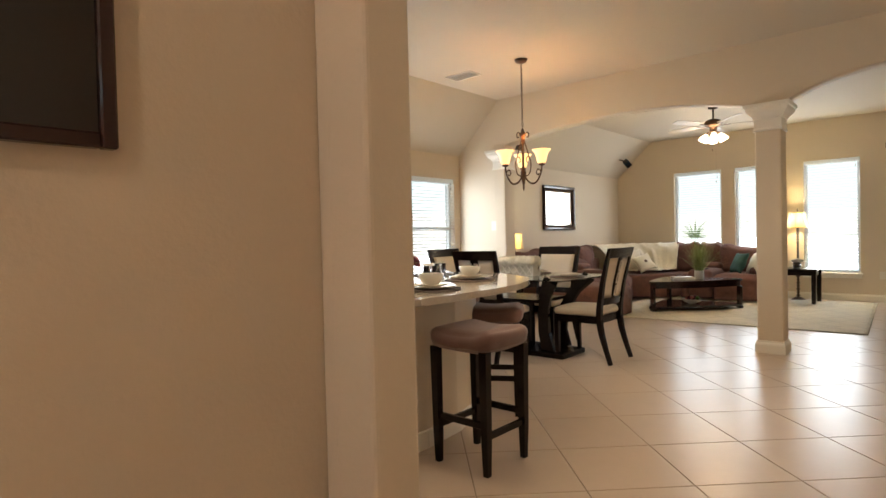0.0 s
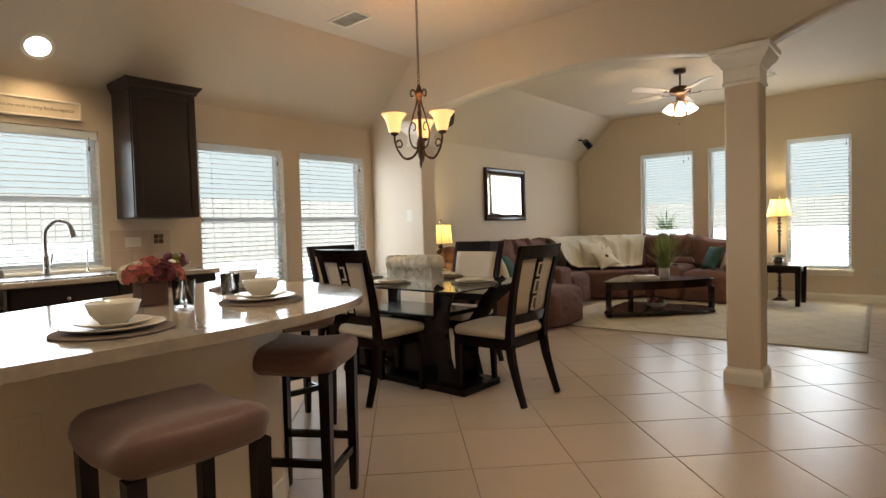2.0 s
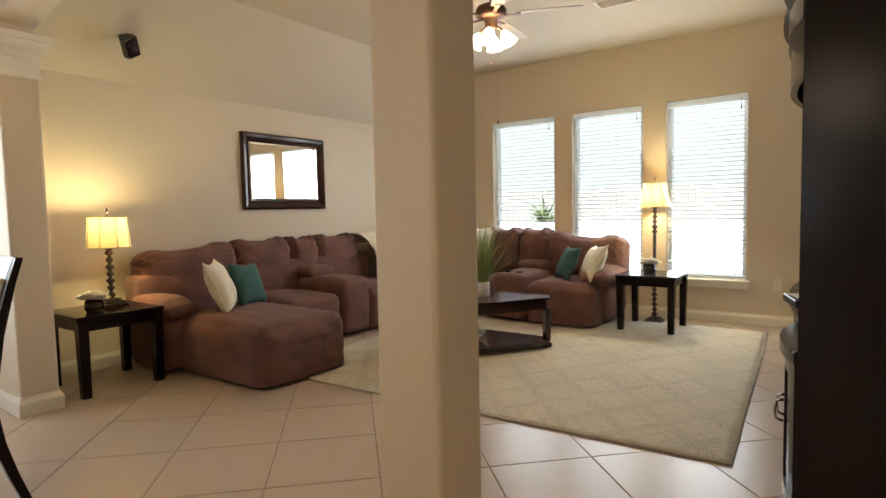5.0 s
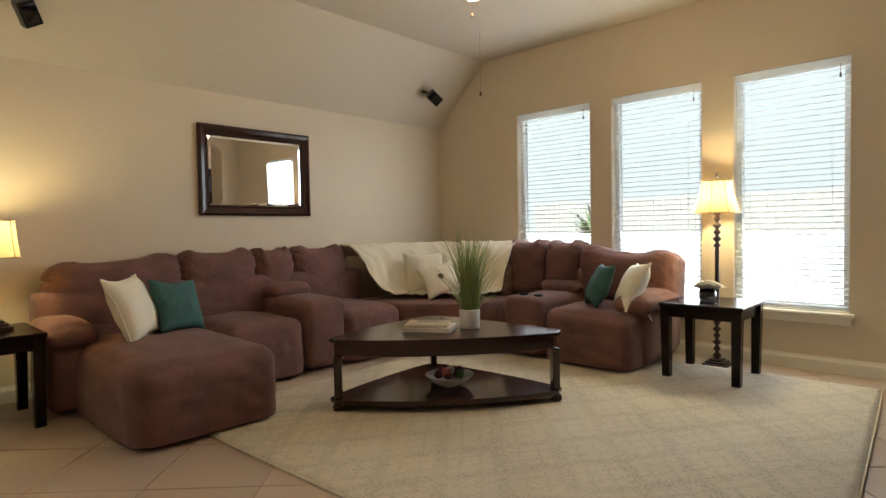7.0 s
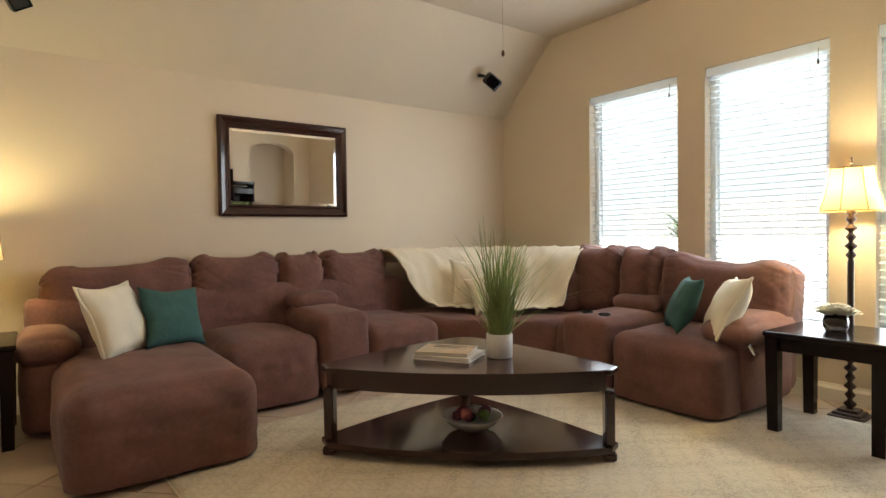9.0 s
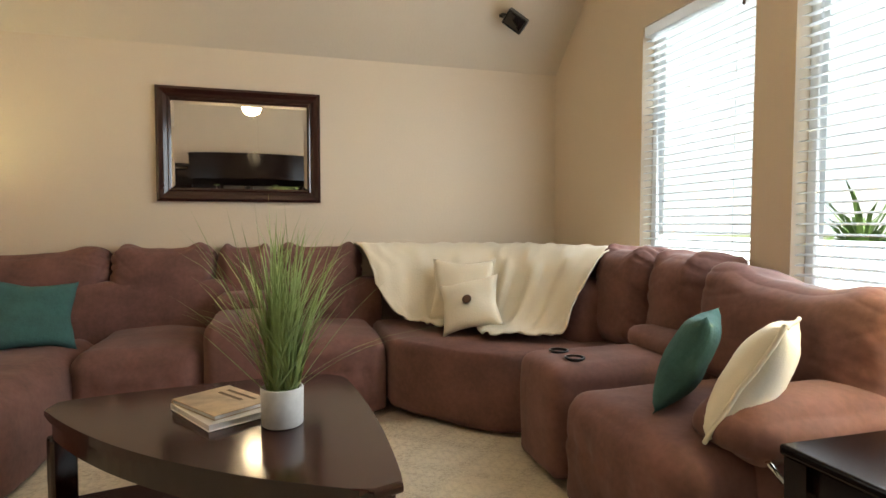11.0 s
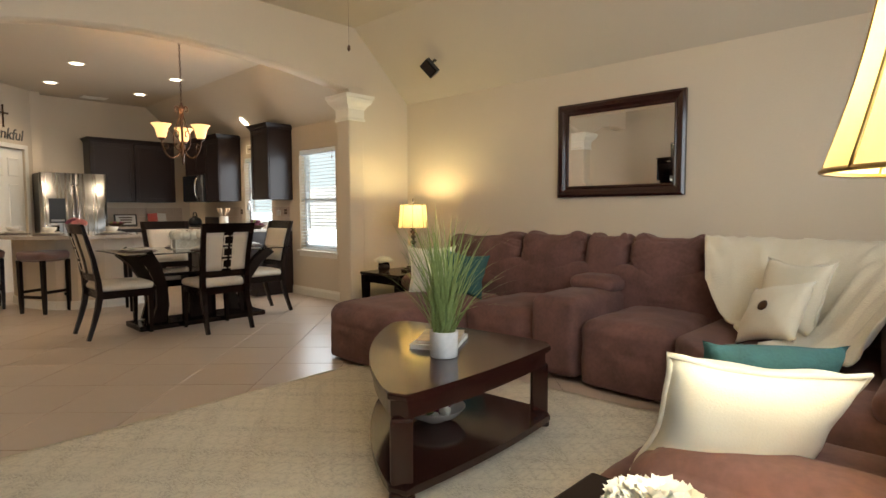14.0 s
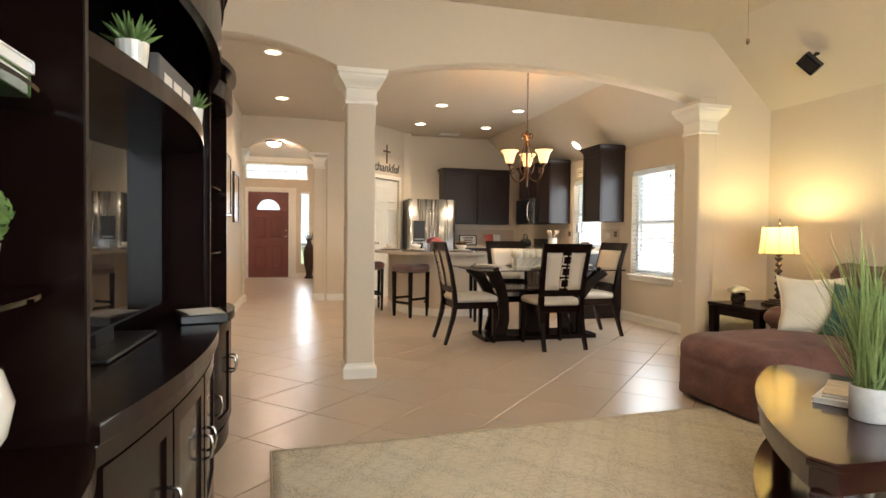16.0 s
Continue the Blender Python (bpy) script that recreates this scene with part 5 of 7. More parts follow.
tv = thing("television", (EAST - 0.20, 7.58, 0.701, 0, 0, -1.8), "large black flat television on its foot in the wall unit", "television")
part("screen_panel", B((-0.006, -0.66, 0.07), (-0.001, 0.66, 0.81)), TVGLASS, tv)
bm = bmesh.new()
box(bm, (-0.001, -0.675, 0.055), (0.045, 0.675, 0.825), 0.008, 2)
part("casing", bm, BLACK, tv)
part("stand", B((-0.09, -0.25, 0.001), (0.09, 0.25, 0.014), 0.005, 2), BLACK, tv)
part("neck", B((0.0, -0.08, 0.014), (0.03, 0.08, 0.06)), BLACK, tv)

box_ = thing("cable_box", (-0.28, 7.02, 0.701, 0, 0, 15), "small black set-top box with a white card on it", "electronics")
part("case", B((-0.09, -0.12, 0), (0.09, 0.12, 0.035), 0.004), BLACK, box_)
part("card", B((-0.07, -0.10, 0.036), (0.07, 0.09, 0.038), 0.0, 1, R(8)), PAPER, box_, "white card")


def succulent(m, label, spiky=True):
    s = thing("succulent_pot", m, label, "plant")
    bm = bmesh.new()
    n = 32
    rings = []
    for r, z in ((0.032, 0.0), (0.039, 0.08), (0.036, 0.08), (0.034, 0.068)):
        rings.append([bm.verts.new((r * (1 + 0.025 * (k % 2)) * math.cos(2 * math.pi * k / n), r * (1 + 0.025 * (k % 2)) * math.sin(2 * math.pi * k / n), z)) for k in range(n)])
    for a, b in zip(rings, rings[1:]):
        for k in range(n):
            bm.faces.new((a[k], a[(k + 1) % n], b[(k + 1) % n], b[k]))
    bm.faces.new(rings[0][::-1])
    bm.faces.new(rings[-1])
    part("pot", bm, CERAMIC, s, "white ribbed pot")
    bm = bmesh.new()
    rnd = random.Random(9)
    if spiky:
        for k in range(26):
            a, e = k * 2.4, 0.3 + 1.1 * (1 - k / 26)
            d = Vector((math.cos(a) * math.sin(e), math.sin(a) * math.sin(e), math.cos(e)))
            o = Vector((0, 0, 0.075))
            tube(bm, [o, o + d * 0.035, o + d * 0.075 + Vector((0, 0, 0.01))], [0.006, 0.008, 0.001], 5)
    else:
        for k in range(240):
            ph, a = math.acos(1 - 2 * (k + 0.5) / 240), k * 2.4
            d = Vector((math.cos(a) * math.sin(ph), math.sin(a) * math.sin(ph), math.cos(ph)))
            c = Vector((0, 0, 0.125)) + d * 0.047 * rnd.uniform(0.82, 1.1)
            e1 = d.orthogonal().normalized()
            e2 = d.cross(e1)
            w = 0.011
            vs = [bm.verts.new(c + e1 * w * x + e2 * w * y + d * 0.006 * z) for x, y, z in ((-1, 0, 1), (0, -0.6, 0), (1, 0, 1), (0, 0.6, 0))]
            bm.faces.new(vs)
    part("leaves", bm, LEAF, s, "green leaves")
    return s


succulent((-0.255, 7.95, 1.481), "spiky green succulent in a white ribbed pot on the bridge shelf")
succulent((-0.27, 7.16, 1.481), "spiky green succulent in a white ribbed pot on the bridge shelf")
succulent((-0.185, 8.565, 0.974), "round green topiary in a white ribbed pot on glass", False)
succulent((-0.13, 8.66, 1.351), "round green topiary in a white ribbed pot on glass", False)
book("book", (-0.17, 8.61, 1.299, 0, 0, 94), 0.22, 0.16, 0.03, LEAF, "green book stacked on a glass shelf", 1)
book("book", (-0.17, 8.61, 1.329, 0, 0, 90), 0.22, 0.16, 0.022, PAPER, "white book stacked on a green book", 1)
sign = thing("shelf_sign", (-0.275, 7.55, 1.481, 0, 0, 86), "grey wooden box sign with white script on the bridge shelf", "sign")
part("board", B((-0.20, -0.015, 0), (0.20, 0.015, 0.12), 0.004), mat("grey_sign_wood", (0.10, 0.095, 0.09), 0.6, var=0.2), sign)
bm = bmesh.new()
for x0, x1 in ((-0.15, -0.06), (-0.04, 0.05), (0.07, 0.15)):
    box(bm, (x0, 0.0152, 0.045), (x1, 0.0162, 0.075), 0.0)
part("script_bar", bm, PAPER, sign, "white script lines")
vase = thing("white_vase", (-0.16, 8.58, 0.673), "white glazed vase on the wall unit counter", "vase")
bm = bmesh.new()
lathe(bm, [(0.05, 0.0), (0.055, 0.01), (0.045, 0.03), (0.075, 0.08), (0.085, 0.13), (0.07, 0.18), (0.042, 0.21), (0.048, 0.23), (0.044, 0.23), (0.036, 0.21), (0.001, 0.2)], 28, caps=False)
part("body", bm, CERAMIC, vase)


# ---------------------------------------------------------------- dining
def dining_chair(m, label):
    """Seat centre at the origin, the sitter looks along +y."""
    c = thing("dining_chair", m, label, "chair", "chairs round the dining table")
    bm = bmesh.new()
    soft(bm, (-0.225, -0.21, 0.405), (0.225, 0.225, 0.475), 0.032, 12, 0.016, 0.002, 1)
    part("seat", bm, CREAM, c, "cream upholstered seat pad")
    bm = bmesh.new()
    for lo, hi in (((-0.222, 0.19, 0.345), (0.222, 0.215, 0.41)), ((-0.205, -0.215, 0.345), (0.205, -0.19, 0.41)), ((-0.222, -0.19, 0.345), (-0.197, 0.19, 0.41)), ((0.197, -0.19, 0.345), (0.222, 0.19, 0.41))):
        box(bm, lo, hi, 0.003)
    part("seat_frame", bm, ESPRESSO, c)
    for s in (-1, 1):
        bm = bmesh.new()
        bar(bm, [(s * 0.205, 0.19, 0.001), (s * 0.203, 0.195, 0.2), (s * 0.20, 0.197, 0.36)], [0.03, 0.036, 0.042], [0.03, 0.036, 0.042])
        part("leg", bm, ESPRESSO, c)
        bm = bmesh.new()
        bar(bm, [(s * 0.212, -0.315, 0.001), (s * 0.210, -0.275, 0.12), (s * 0.207, -0.235, 0.26), (s * 0.206, -0.215, 0.38), (s * 0.207, -0.222, 0.50), (s * 0.213, -0.255, 0.70), (s * 0.222, -0.305, 0.90), (s * 0.227, -0.335, 0.995)],
            [0.032, 0.036, 0.042, 0.046, 0.046, 0.044, 0.042, 0.04], [0.030, 0.034, 0.042, 0.048, 0.042, 0.034, 0.028, 0.024])
        part("back_leg", bm, ESPRESSO, c)

    def lean(z):
        z0 = [(0.50, -0.222), (0.70, -0.255), (0.90, -0.305), (0.995, -0.335)]
        for (a, p), (b, q) in zip(z0, z0[1:]):
            if z <= b:
                return p + (q - p) * (z - a) / (b - a)
        return z0[-1][1]

    def rail(bm, z0, z1, w0, w1, depth, x0=-1, x1=1, off=0.0, curve=0.018, rows=1):
        """A curved board between two heights, following the lean of the back."""
        n, grid = 8, []
        for r in range(rows + 1):
            z, w = z0 + (z1 - z0) * r / rows, w0 + (w1 - w0) * r / rows
            line = []
            for k in range(n + 1):
                u = x0 + (x1 - x0) * k / n
                y = lean(z) - curve * (1 - u * u) + off
                line.append((bm.verts.new((u * w, y - depth / 2, z)), bm.verts.new((u * w, y + depth / 2, z))))
            grid.append(line)
        for a, b in zip(grid, grid[1:]):
            for k in range(n):
                bm.faces.new((a[k][0], a[k + 1][0], b[k + 1][0], b[k][0]))
                bm.faces.new((a[k + 1][1], a[k][1], b[k][1], b[k + 1][1]))
            bm.faces.new((a[0][0], b[0][0], b[0][1], a[0][1]))
            bm.faces.new((a[n][1], b[n][1], b[n][0], a[n][0]))
        a, b = grid[0], grid[-1]
        for k in range(n):
            bm.faces.new((b[k][0], b[k + 1][0], b[k + 1][1], b[k][1]))
            bm.faces.new((a[k + 1][0], a[k][0], a[k][1], a[k + 1][1]))
        return bm

    part("crest_rail", rail(bmesh.new(), 0.915, 1.0, 0.238, 0.247, 0.026), ESPRESSO, c)
    part("lower_rail", rail(bmesh.new(), 0.505, 0.565, 0.19, 0.194, 0.026), ESPRESSO, c)
    bm = rail(bmesh.new(), 0.565, 0.915, 0.1883, 0.2005, 0.03, off=0.014, rows=6)
    part("back_pad", smooth(bm), CREAM, c, "cream upholstered back pad")
    for sx in (-1, 1):
        bm = rail(bmesh.new(), 0.565, 0.915, 0.075, 0.078, 0.014, sx - 0.12, sx + 0.12, -0.006, 0.0, 4)
        part("back_stile", bm, ESPRESSO, c)
    part("splat", rail(bmesh.new(), 0.565, 0.915, 0.07, 0.072, 0.008, off=-0.004, curve=0.017, rows=4), ESPRESSO, c)
    for k in range(3):
        z0 = 0.585 + 0.108 * k
        y = lean(z0 + 0.045) - 0.036
        for sx in (-1, 1):
            bm = bmesh.new()
            for lo, hi in (((0.043, 0), (0.055, 0.092)), ((0.012, 0), (0.043, 0.012)), ((0.012, 0.08), (0.043, 0.092))):
                xs = sorted((sx * lo[0], sx * hi[0]))
                box(bm, (xs[0], -0.002, lo[1]), (xs[1], 0.002, hi[1]))
            bm.transform(T(0, y, z0) @ R(14, "X"))
            part("fretwork_bracket", bm, CREAM, c, "pale inlaid square bracket")
    return c


chair = dining_chair(pose(-3.07, 3.70, 0), "espresso dining chair with cream pads and square fretwork back")
copy_thing(chair, pose(-2.38, 4.15, 0, 0, 0, 91))
copy_thing(chair, pose(-3.085, 4.56, 0, 0, 0, 181))
copy_thing(chair, pose(-3.74, 4.08, 0, 0, 0, -90))

TX0, TX1, TY0, TY1, TH = -3.90, -2.33, 3.63, 4.58, 0.735
tab = thing("dining_table", (0, 0, 0), "rectangular glass dining table on a dark sculpted pedestal", "table")
top = part("glass_top", B((TX0, TY0, TH - 0.012), (TX1, TY1, TH), 0.004, 2), TABLEGLASS, tab, "bevelled clear glass top")
tcx, tcy = (TX0 + TX1) / 2, (TY0 + TY1) / 2
part("base_plinth", B((tcx - 0.62, tcy - 0.21, 0.001), (tcx + 0.62, tcy + 0.21, 0.05), 0.008, 2), ESPRESSO, tab)
part("pedestal", B((tcx - 0.13, tcy - 0.11, 0.05), (tcx + 0.13, tcy + 0.11, 0.50), 0.006, 2), ESPRESSO, tab)
part("middle_shelf", B((tcx - 0.40, tcy - 0.24, 0.50), (tcx + 0.40, tcy + 0.24, 0.53), 0.006, 2), ESPRESSO, tab)
for sx in (-1, 1):
    for sy in (-1, 1):
        bm = bmesh.new()
        bar(bm, [(tcx + sx * 0.44, tcy + sy * 0.14, 0.05), (tcx + sx * 0.40, tcy + sy * 0.15, 0.22), (tcx + sx * 0.42, tcy + sy * 0.19, 0.42), (tcx + sx * 0.50, tcy + sy * 0.27, 0.60), (tcx + sx * 0.60, tcy + sy * 0.36, TH - 0.014)],
            [0.13, 0.11, 0.10, 0.11, 0.13], [0.05, 0.045, 0.042, 0.042, 0.045], (1, 0, 0))
        part("curved_leg", bm, ESPRESSO, tab)


def setting(name, m, bowl, label, big=0.135, group="place settings"):
    s = thing(name, m, label, "plate", group)
    bm = bmesh.new()
    lathe(bm, [(0.001, 0.0), (big * 1.18, 0.0), (big * 1.2, 0.003), (big * 1.18, 0.006), (0.001, 0.006)], 36, caps=False)
    part("placemat", bm, CHARGER, s, "round taupe placemat")
    bm = bmesh.new()
    lathe(bm, [(0.001, 0.007), (big * 0.6, 0.007), (big, 0.020), (big * 1.01, 0.023), (big * 0.97, 0.023), (big * 0.6, 0.012), (0.001, 0.012)], 36, caps=False)
    for v in bm.verts:
        r = math.hypot(v.co.x, v.co.y)
        if r > big * 0.95:
            a = math.atan2(v.co.y, v.co.x)
            v.co.x *= 1 + 0.015 * math.cos(12 * a)
            v.co.y *= 1 + 0.015 * math.cos(12 * a)
    part("dinner_plate", bm, PLATE, s, "cream scalloped plate")
    bm = bmesh.new()
    lathe(bm, [(0.001, 0.013), (big * 0.42, 0.016), (big * 0.74, 0.030), (big * 0.72, 0.033), (big * 0.4, 0.022), (0.001, 0.02)], 32, caps=False)
    part("salad_plate", bm, PLATE, s)
    if bowl:
        bm = bmesh.new()
        lathe(bm, [(0.001, 0.022), (0.035, 0.022), (0.038, 0.028), (0.06, 0.05), (0.072, 0.085), (0.069, 0.086), (0.056, 0.052), (0.03, 0.034), (0.001, 0.033)], 28, caps=False)
        part("bowl", bm, CERAMIC, s, "cream bowl")
    return s


for x, y in ((-3.08, 3.80), (-2.56, 4.12), (-3.10, 4.42), (-3.66, 4.08)):
    setting("place_setting", (x, y, TH + 0.001), False, "cream plates on a round placemat on the glass table")

# centrepiece: lattice planter of cream flowers
cp = thing("flower_planter", (tcx, tcy, TH + 0.001), "white lattice planter filled with cream hydrangeas", "flowers")
bm = bmesh.new()
L2, D2, HH = 0.23, 0.065, 0.11
for z in (0.0, HH - 0.01):
    for lo, hi in (((-L2, -D2, z), (L2, -D2 + 0.01, z + 0.01)), ((-L2, D2 - 0.01, z), (L2, D2, z + 0.01)), ((-L2, -D2 + 0.01, z), (-L2 + 0.01, D2 - 0.01, z + 0.01)), ((L2 - 0.01, -D2 + 0.01, z), (L2, D2 - 0.01, z + 0.01))):
        box(bm, lo, hi)
for sx in (-1, 1):
    for sy in (-1, 1):
        box(bm, (sx * L2 - 0.005 - 0.004 * sx, sy * D2 - 0.005 - 0.004 * sy, 0.01), (sx * L2 + 0.005 - 0.004 * sx, sy * D2 + 0.005 - 0.004 * sy, HH - 0.01))
for k in range(6):
    x0, x1 = -L2 + 0.01 + k * (2 * L2 - 0.02) / 6, -L2 + 0.01 + (k + 1) * (2 * L2 - 0.02) / 6
    for sy in (-1, 1):
        for a, b in ((x0, x1), (x1, x0)):
            bar(bm, [(a, sy * (D2 - 0.005), 0.01), (b, sy * (D2 - 0.005), HH - 0.01)], 0.008, 0.006, (0, 1, 0))
part("lattice_box", bm, WHITE, cp, "white lattice box")
part("liner", B((-L2 + 0.014, -D2 + 0.014, 0.002), (L2 - 0.014, D2 - 0.014, HH - 0.012)), CERAMIC, cp)
rnd = random.Random(8)
for k in range(14):
    bm = bmesh.new()
    cx, cy, cz = -0.20 + 0.40 * (k % 7) / 6, -0.038 + 0.076 * (k // 7), HH + 0.025
    for s in range(60):
        ph, a = math.acos(1 - 1.6 * (s + 0.5) / 60), s * 2.4
        n_ = Vector((math.sin(ph) * math.cos(a), math.sin(ph) * math.sin(a), math.cos(ph)))
        e1 = n_.orthogonal().normalized()
        e2 = n_.cross(e1)
        c = Vector((cx, cy, cz)) + n_ * 0.05 * rnd.uniform(0.85, 1.12)
        w = rnd.uniform(0.010, 0.016)
        vs = [bm.verts.new(c + e1 * w * x + e2 * w * y + n_ * z * 0.006) for x, y, z in ((-1, -1, 1), (1, -1, 0), (1, 1, 1), (-1, 1, 0))]
        bm.faces.new(vs).smooth = True
    part("hydrangea", bm, PETAL, cp)

# chandelier
CX, CY = -3.01, 4.10
ch = thing("chandelier", (CX, CY, 0), "bronze scrolled chandelier with three lit alabaster shades", "chandelier")
bm = bmesh.new()
lathe(bm, [(0.012, CEIL - 0.04), (0.05, CEIL - 0.028), (0.065, CEIL - 0.002)], 24)
part("canopy", bm, BRONZE, ch)
bm = bmesh.new()
z = 2.17
k = 0
while z < CEIL - 0.05:
    pts = []
    for i in range(13):
        a = 2 * math.pi * i / 12
        r = (0.010 * math.cos(a), 0.017 * math.sin(a))
        pts.append((r[0] if k % 2 else 0, 0 if k % 2 else r[0], z + 0.017 + r[1]))
    tube(bm, pts, 0.0022, 5)
    z += 0.029
    k += 1
tube(bm, [(0.004, 0.004, 2.17), (-0.004, 0.002, 2.5), (0.003, -0.003, CEIL - 0.04)], 0.002, 5)
part("chain", bm, BRONZE, ch)
bm = bmesh.new()
lathe(bm, [(0.004, 2.18), (0.012, 2.165), (0.02, 2.14), (0.030, 2.12), (0.032, 2.105), (0.014, 2.09), (0.011, 2.0), (0.017, 1.97), (0.013, 1.94), (0.011, 1.80), (0.024, 1.765), (0.030, 1.74), (0.018, 1.71), (0.022, 1.68), (0.016, 1.65), (0.008, 1.62), (0.012, 1.60), (0.003, 1.565)], 18)
part("centre_column", bm, BRONZE, ch)


def bez(p, n=20):
    out = []
    for k in range(n + 1):
        t = k / n * (len(p) - 1)
        out.append(along([Vector(q) for q in p], t / (len(p) - 1)))
    return out


for k in range(3):
    m = R(125 + 120 * k)
    narrow = m @ Matrix.Diagonal((0.85, 0.85, 1, 1))
    bm = bmesh.new()
    tube(bm, bez([(0.015, 0, 1.72), (0.06, 0, 1.655), (0.13, 0, 1.63), (0.188, 0, 1.665), (0.228, 0, 1.74), (0.235, 0, 1.80)]), 0.0095, 8)
    bm.transform(narrow)
    arm = part("scroll_arm", bm, BRONZE, ch)
    bm = bmesh.new()
    tube(bm, bez([(0.228, 0, 1.74), (0.188, 0, 1.765), (0.166, 0, 1.735), (0.184, 0, 1.712), (0.201, 0, 1.722)]), 0.0068, 6)
    tube(bm, bez([(0.018, 0, 2.07), (0.045, 0, 2.13), (0.075, 0, 2.12), (0.072, 0, 2.085), (0.05, 0, 2.088)]), 0.0068, 6)
    tube(bm, bez([(0.075, 0, 1.90), (0.055, 0, 1.96), (0.03, 0, 2.02), (0.016, 0, 2.08)]), 0.0068, 6)
    tube(bm, bez([(0.075, 0, 1.90), (0.10, 0, 1.83), (0.085, 0, 1.74), (0.04, 0, 1.71), (0.02, 0, 1.74)]), 0.0068, 6)
    tube(bm, bez([(0.075, 0, 1.90), (0.045, 0, 1.885), (0.04, 0, 1.85), (0.06, 0, 1.84)]), 0.0058, 6)
    bm.transform(narrow)
    part("scroll_curl", bm, BRONZE, arm)
    bm = bmesh.new()
    lathe(bm, [(0.008, 1.79), (0.028, 1.80), (0.033, 1.812), (0.024, 1.825)], 18, (0.2, 0, 0))
    bm.transform(m)
    part("shade_cup", bm, BRONZE, ch)
    bm = bmesh.new()
    lathe(bm, [(0.030, 1.815), (0.042, 1.83), (0.050, 1.87), (0.062, 1.91), (0.088, 1.945), (0.092, 1.948), (0.082, 1.938), (0.057, 1.91), (0.045, 1.87), (0.036, 1.832)], 28, (0.2, 0, 0), False)
    bm.transform(m)
    g = part("glass_shade", bm, GLOWGLASS, ch, "lit amber alabaster bell shade")
    g.visible_shadow = False

# switch plate, outlets, vents
def plate(name, m, w, h, material, label, holes=0):
    p = thing(name, m, label, "switch" if "switch" in name else "outlet")
    part("cover", B((-w / 2, -0.006, -h / 2), (w / 2, -0.0005, h / 2), 0.002), material, p)
    part("rocker" if "switch" in name else "socket", B((-w * 0.22, -0.009, -h * 0.3), (w * 0.22, -0.0062, h * 0.3), 0.001), material, p)
    return p


plate("light_switch", (-4.235, 5.235, 1.262), 0.075, 0.118, CERAMIC, "white light switch plate on the short wall")
plate("outlet", (-0.66, NORTH, 0.40), 0.07, 0.115, CERAMIC, "white wall outlet near the window")


VENTGREY = mat("grey_vent_back", (0.30, 0.28, 0.25), 0.7)


def vent(m, label):
    v = thing("ceiling_vent", m, label, "vent")
    bm = bmesh.new()
    for lo, hi in (((-0.17, -0.10), (0.17, -0.08)), ((-0.17, 0.08), (0.17, 0.10)), ((-0.17, -0.08), (-0.15, 0.08)), ((0.15, -0.08), (0.17, 0.08))):
        box(bm, (*lo, -0.01), (*hi, -0.001), 0.002)
    part("frame", bm, WHITE, v)
    part("backing", B((-0.15, -0.08, -0.003), (0.15, 0.08, -0.001)), VENTGREY, v)
    for k in range(9):
        part("slat", B((-0.15, -0.005, -0.001), (0.15, 0.005, 0.001), 0, 1, T(0, -0.068 + 0.017 * k, -0.007) @ R(40, "X")), WHITE, v)
    return v


vent((-3.75, 4.10, CEIL), "white ceiling air vent with louvres")
vent((-1.72, 8.75, CEIL), "white ceiling air vent with louvres")
vent((-3.30, -0.02, CEIL), "white ceiling air vent with louvres")


def can_light(m, label):
    c = thing("recessed_light", m, label, "light", "recessed lights")
    bm = bmesh.new()
    lathe(bm, [(0.098, -0.001), (0.095, -0.008), (0.075, -0.010), (0.072, -0.004)], 28, caps=False)
    part("trim_ring", bm, WHITE, c)
    bm = bmesh.new()
    lathe(bm, [(0.073, -0.003), (0.05, -0.009), (0.001, -0.012)], 24, caps=False)
    g = part("lens", bm, CANGLOW, c, "lit white lens")
    g.visible_shadow = False
    return c


for cx, cy in CANS:
    can_light(pose(cx, cy, CEIL), "lit recessed ceiling light")
can_light(T(-4.612, 2.17, 2.386) @ R(-43.4, "Y"), "lit recessed light in the sloped ceiling over the sink")


# ---------------------------------------------------------------- kitchen
CH = 0.875         # counter height


def shaker(bm, x0, x1, z0, z1, y, s=0.055, t=0.018):
    """A framed door face in x and z, proud of y towards -y."""
    for lo, hi in (((x0, z0), (x0 + s, z1)), ((x1 - s, z0), (x1, z1)), ((x0 + s, z0), (x1 - s, z0 + s)), ((x0 + s, z1 - s), (x1 - s, z1))):
        box(bm, (lo[0], y - t, lo[1]), (hi[0], y, hi[1]), 0.002)
    return bm


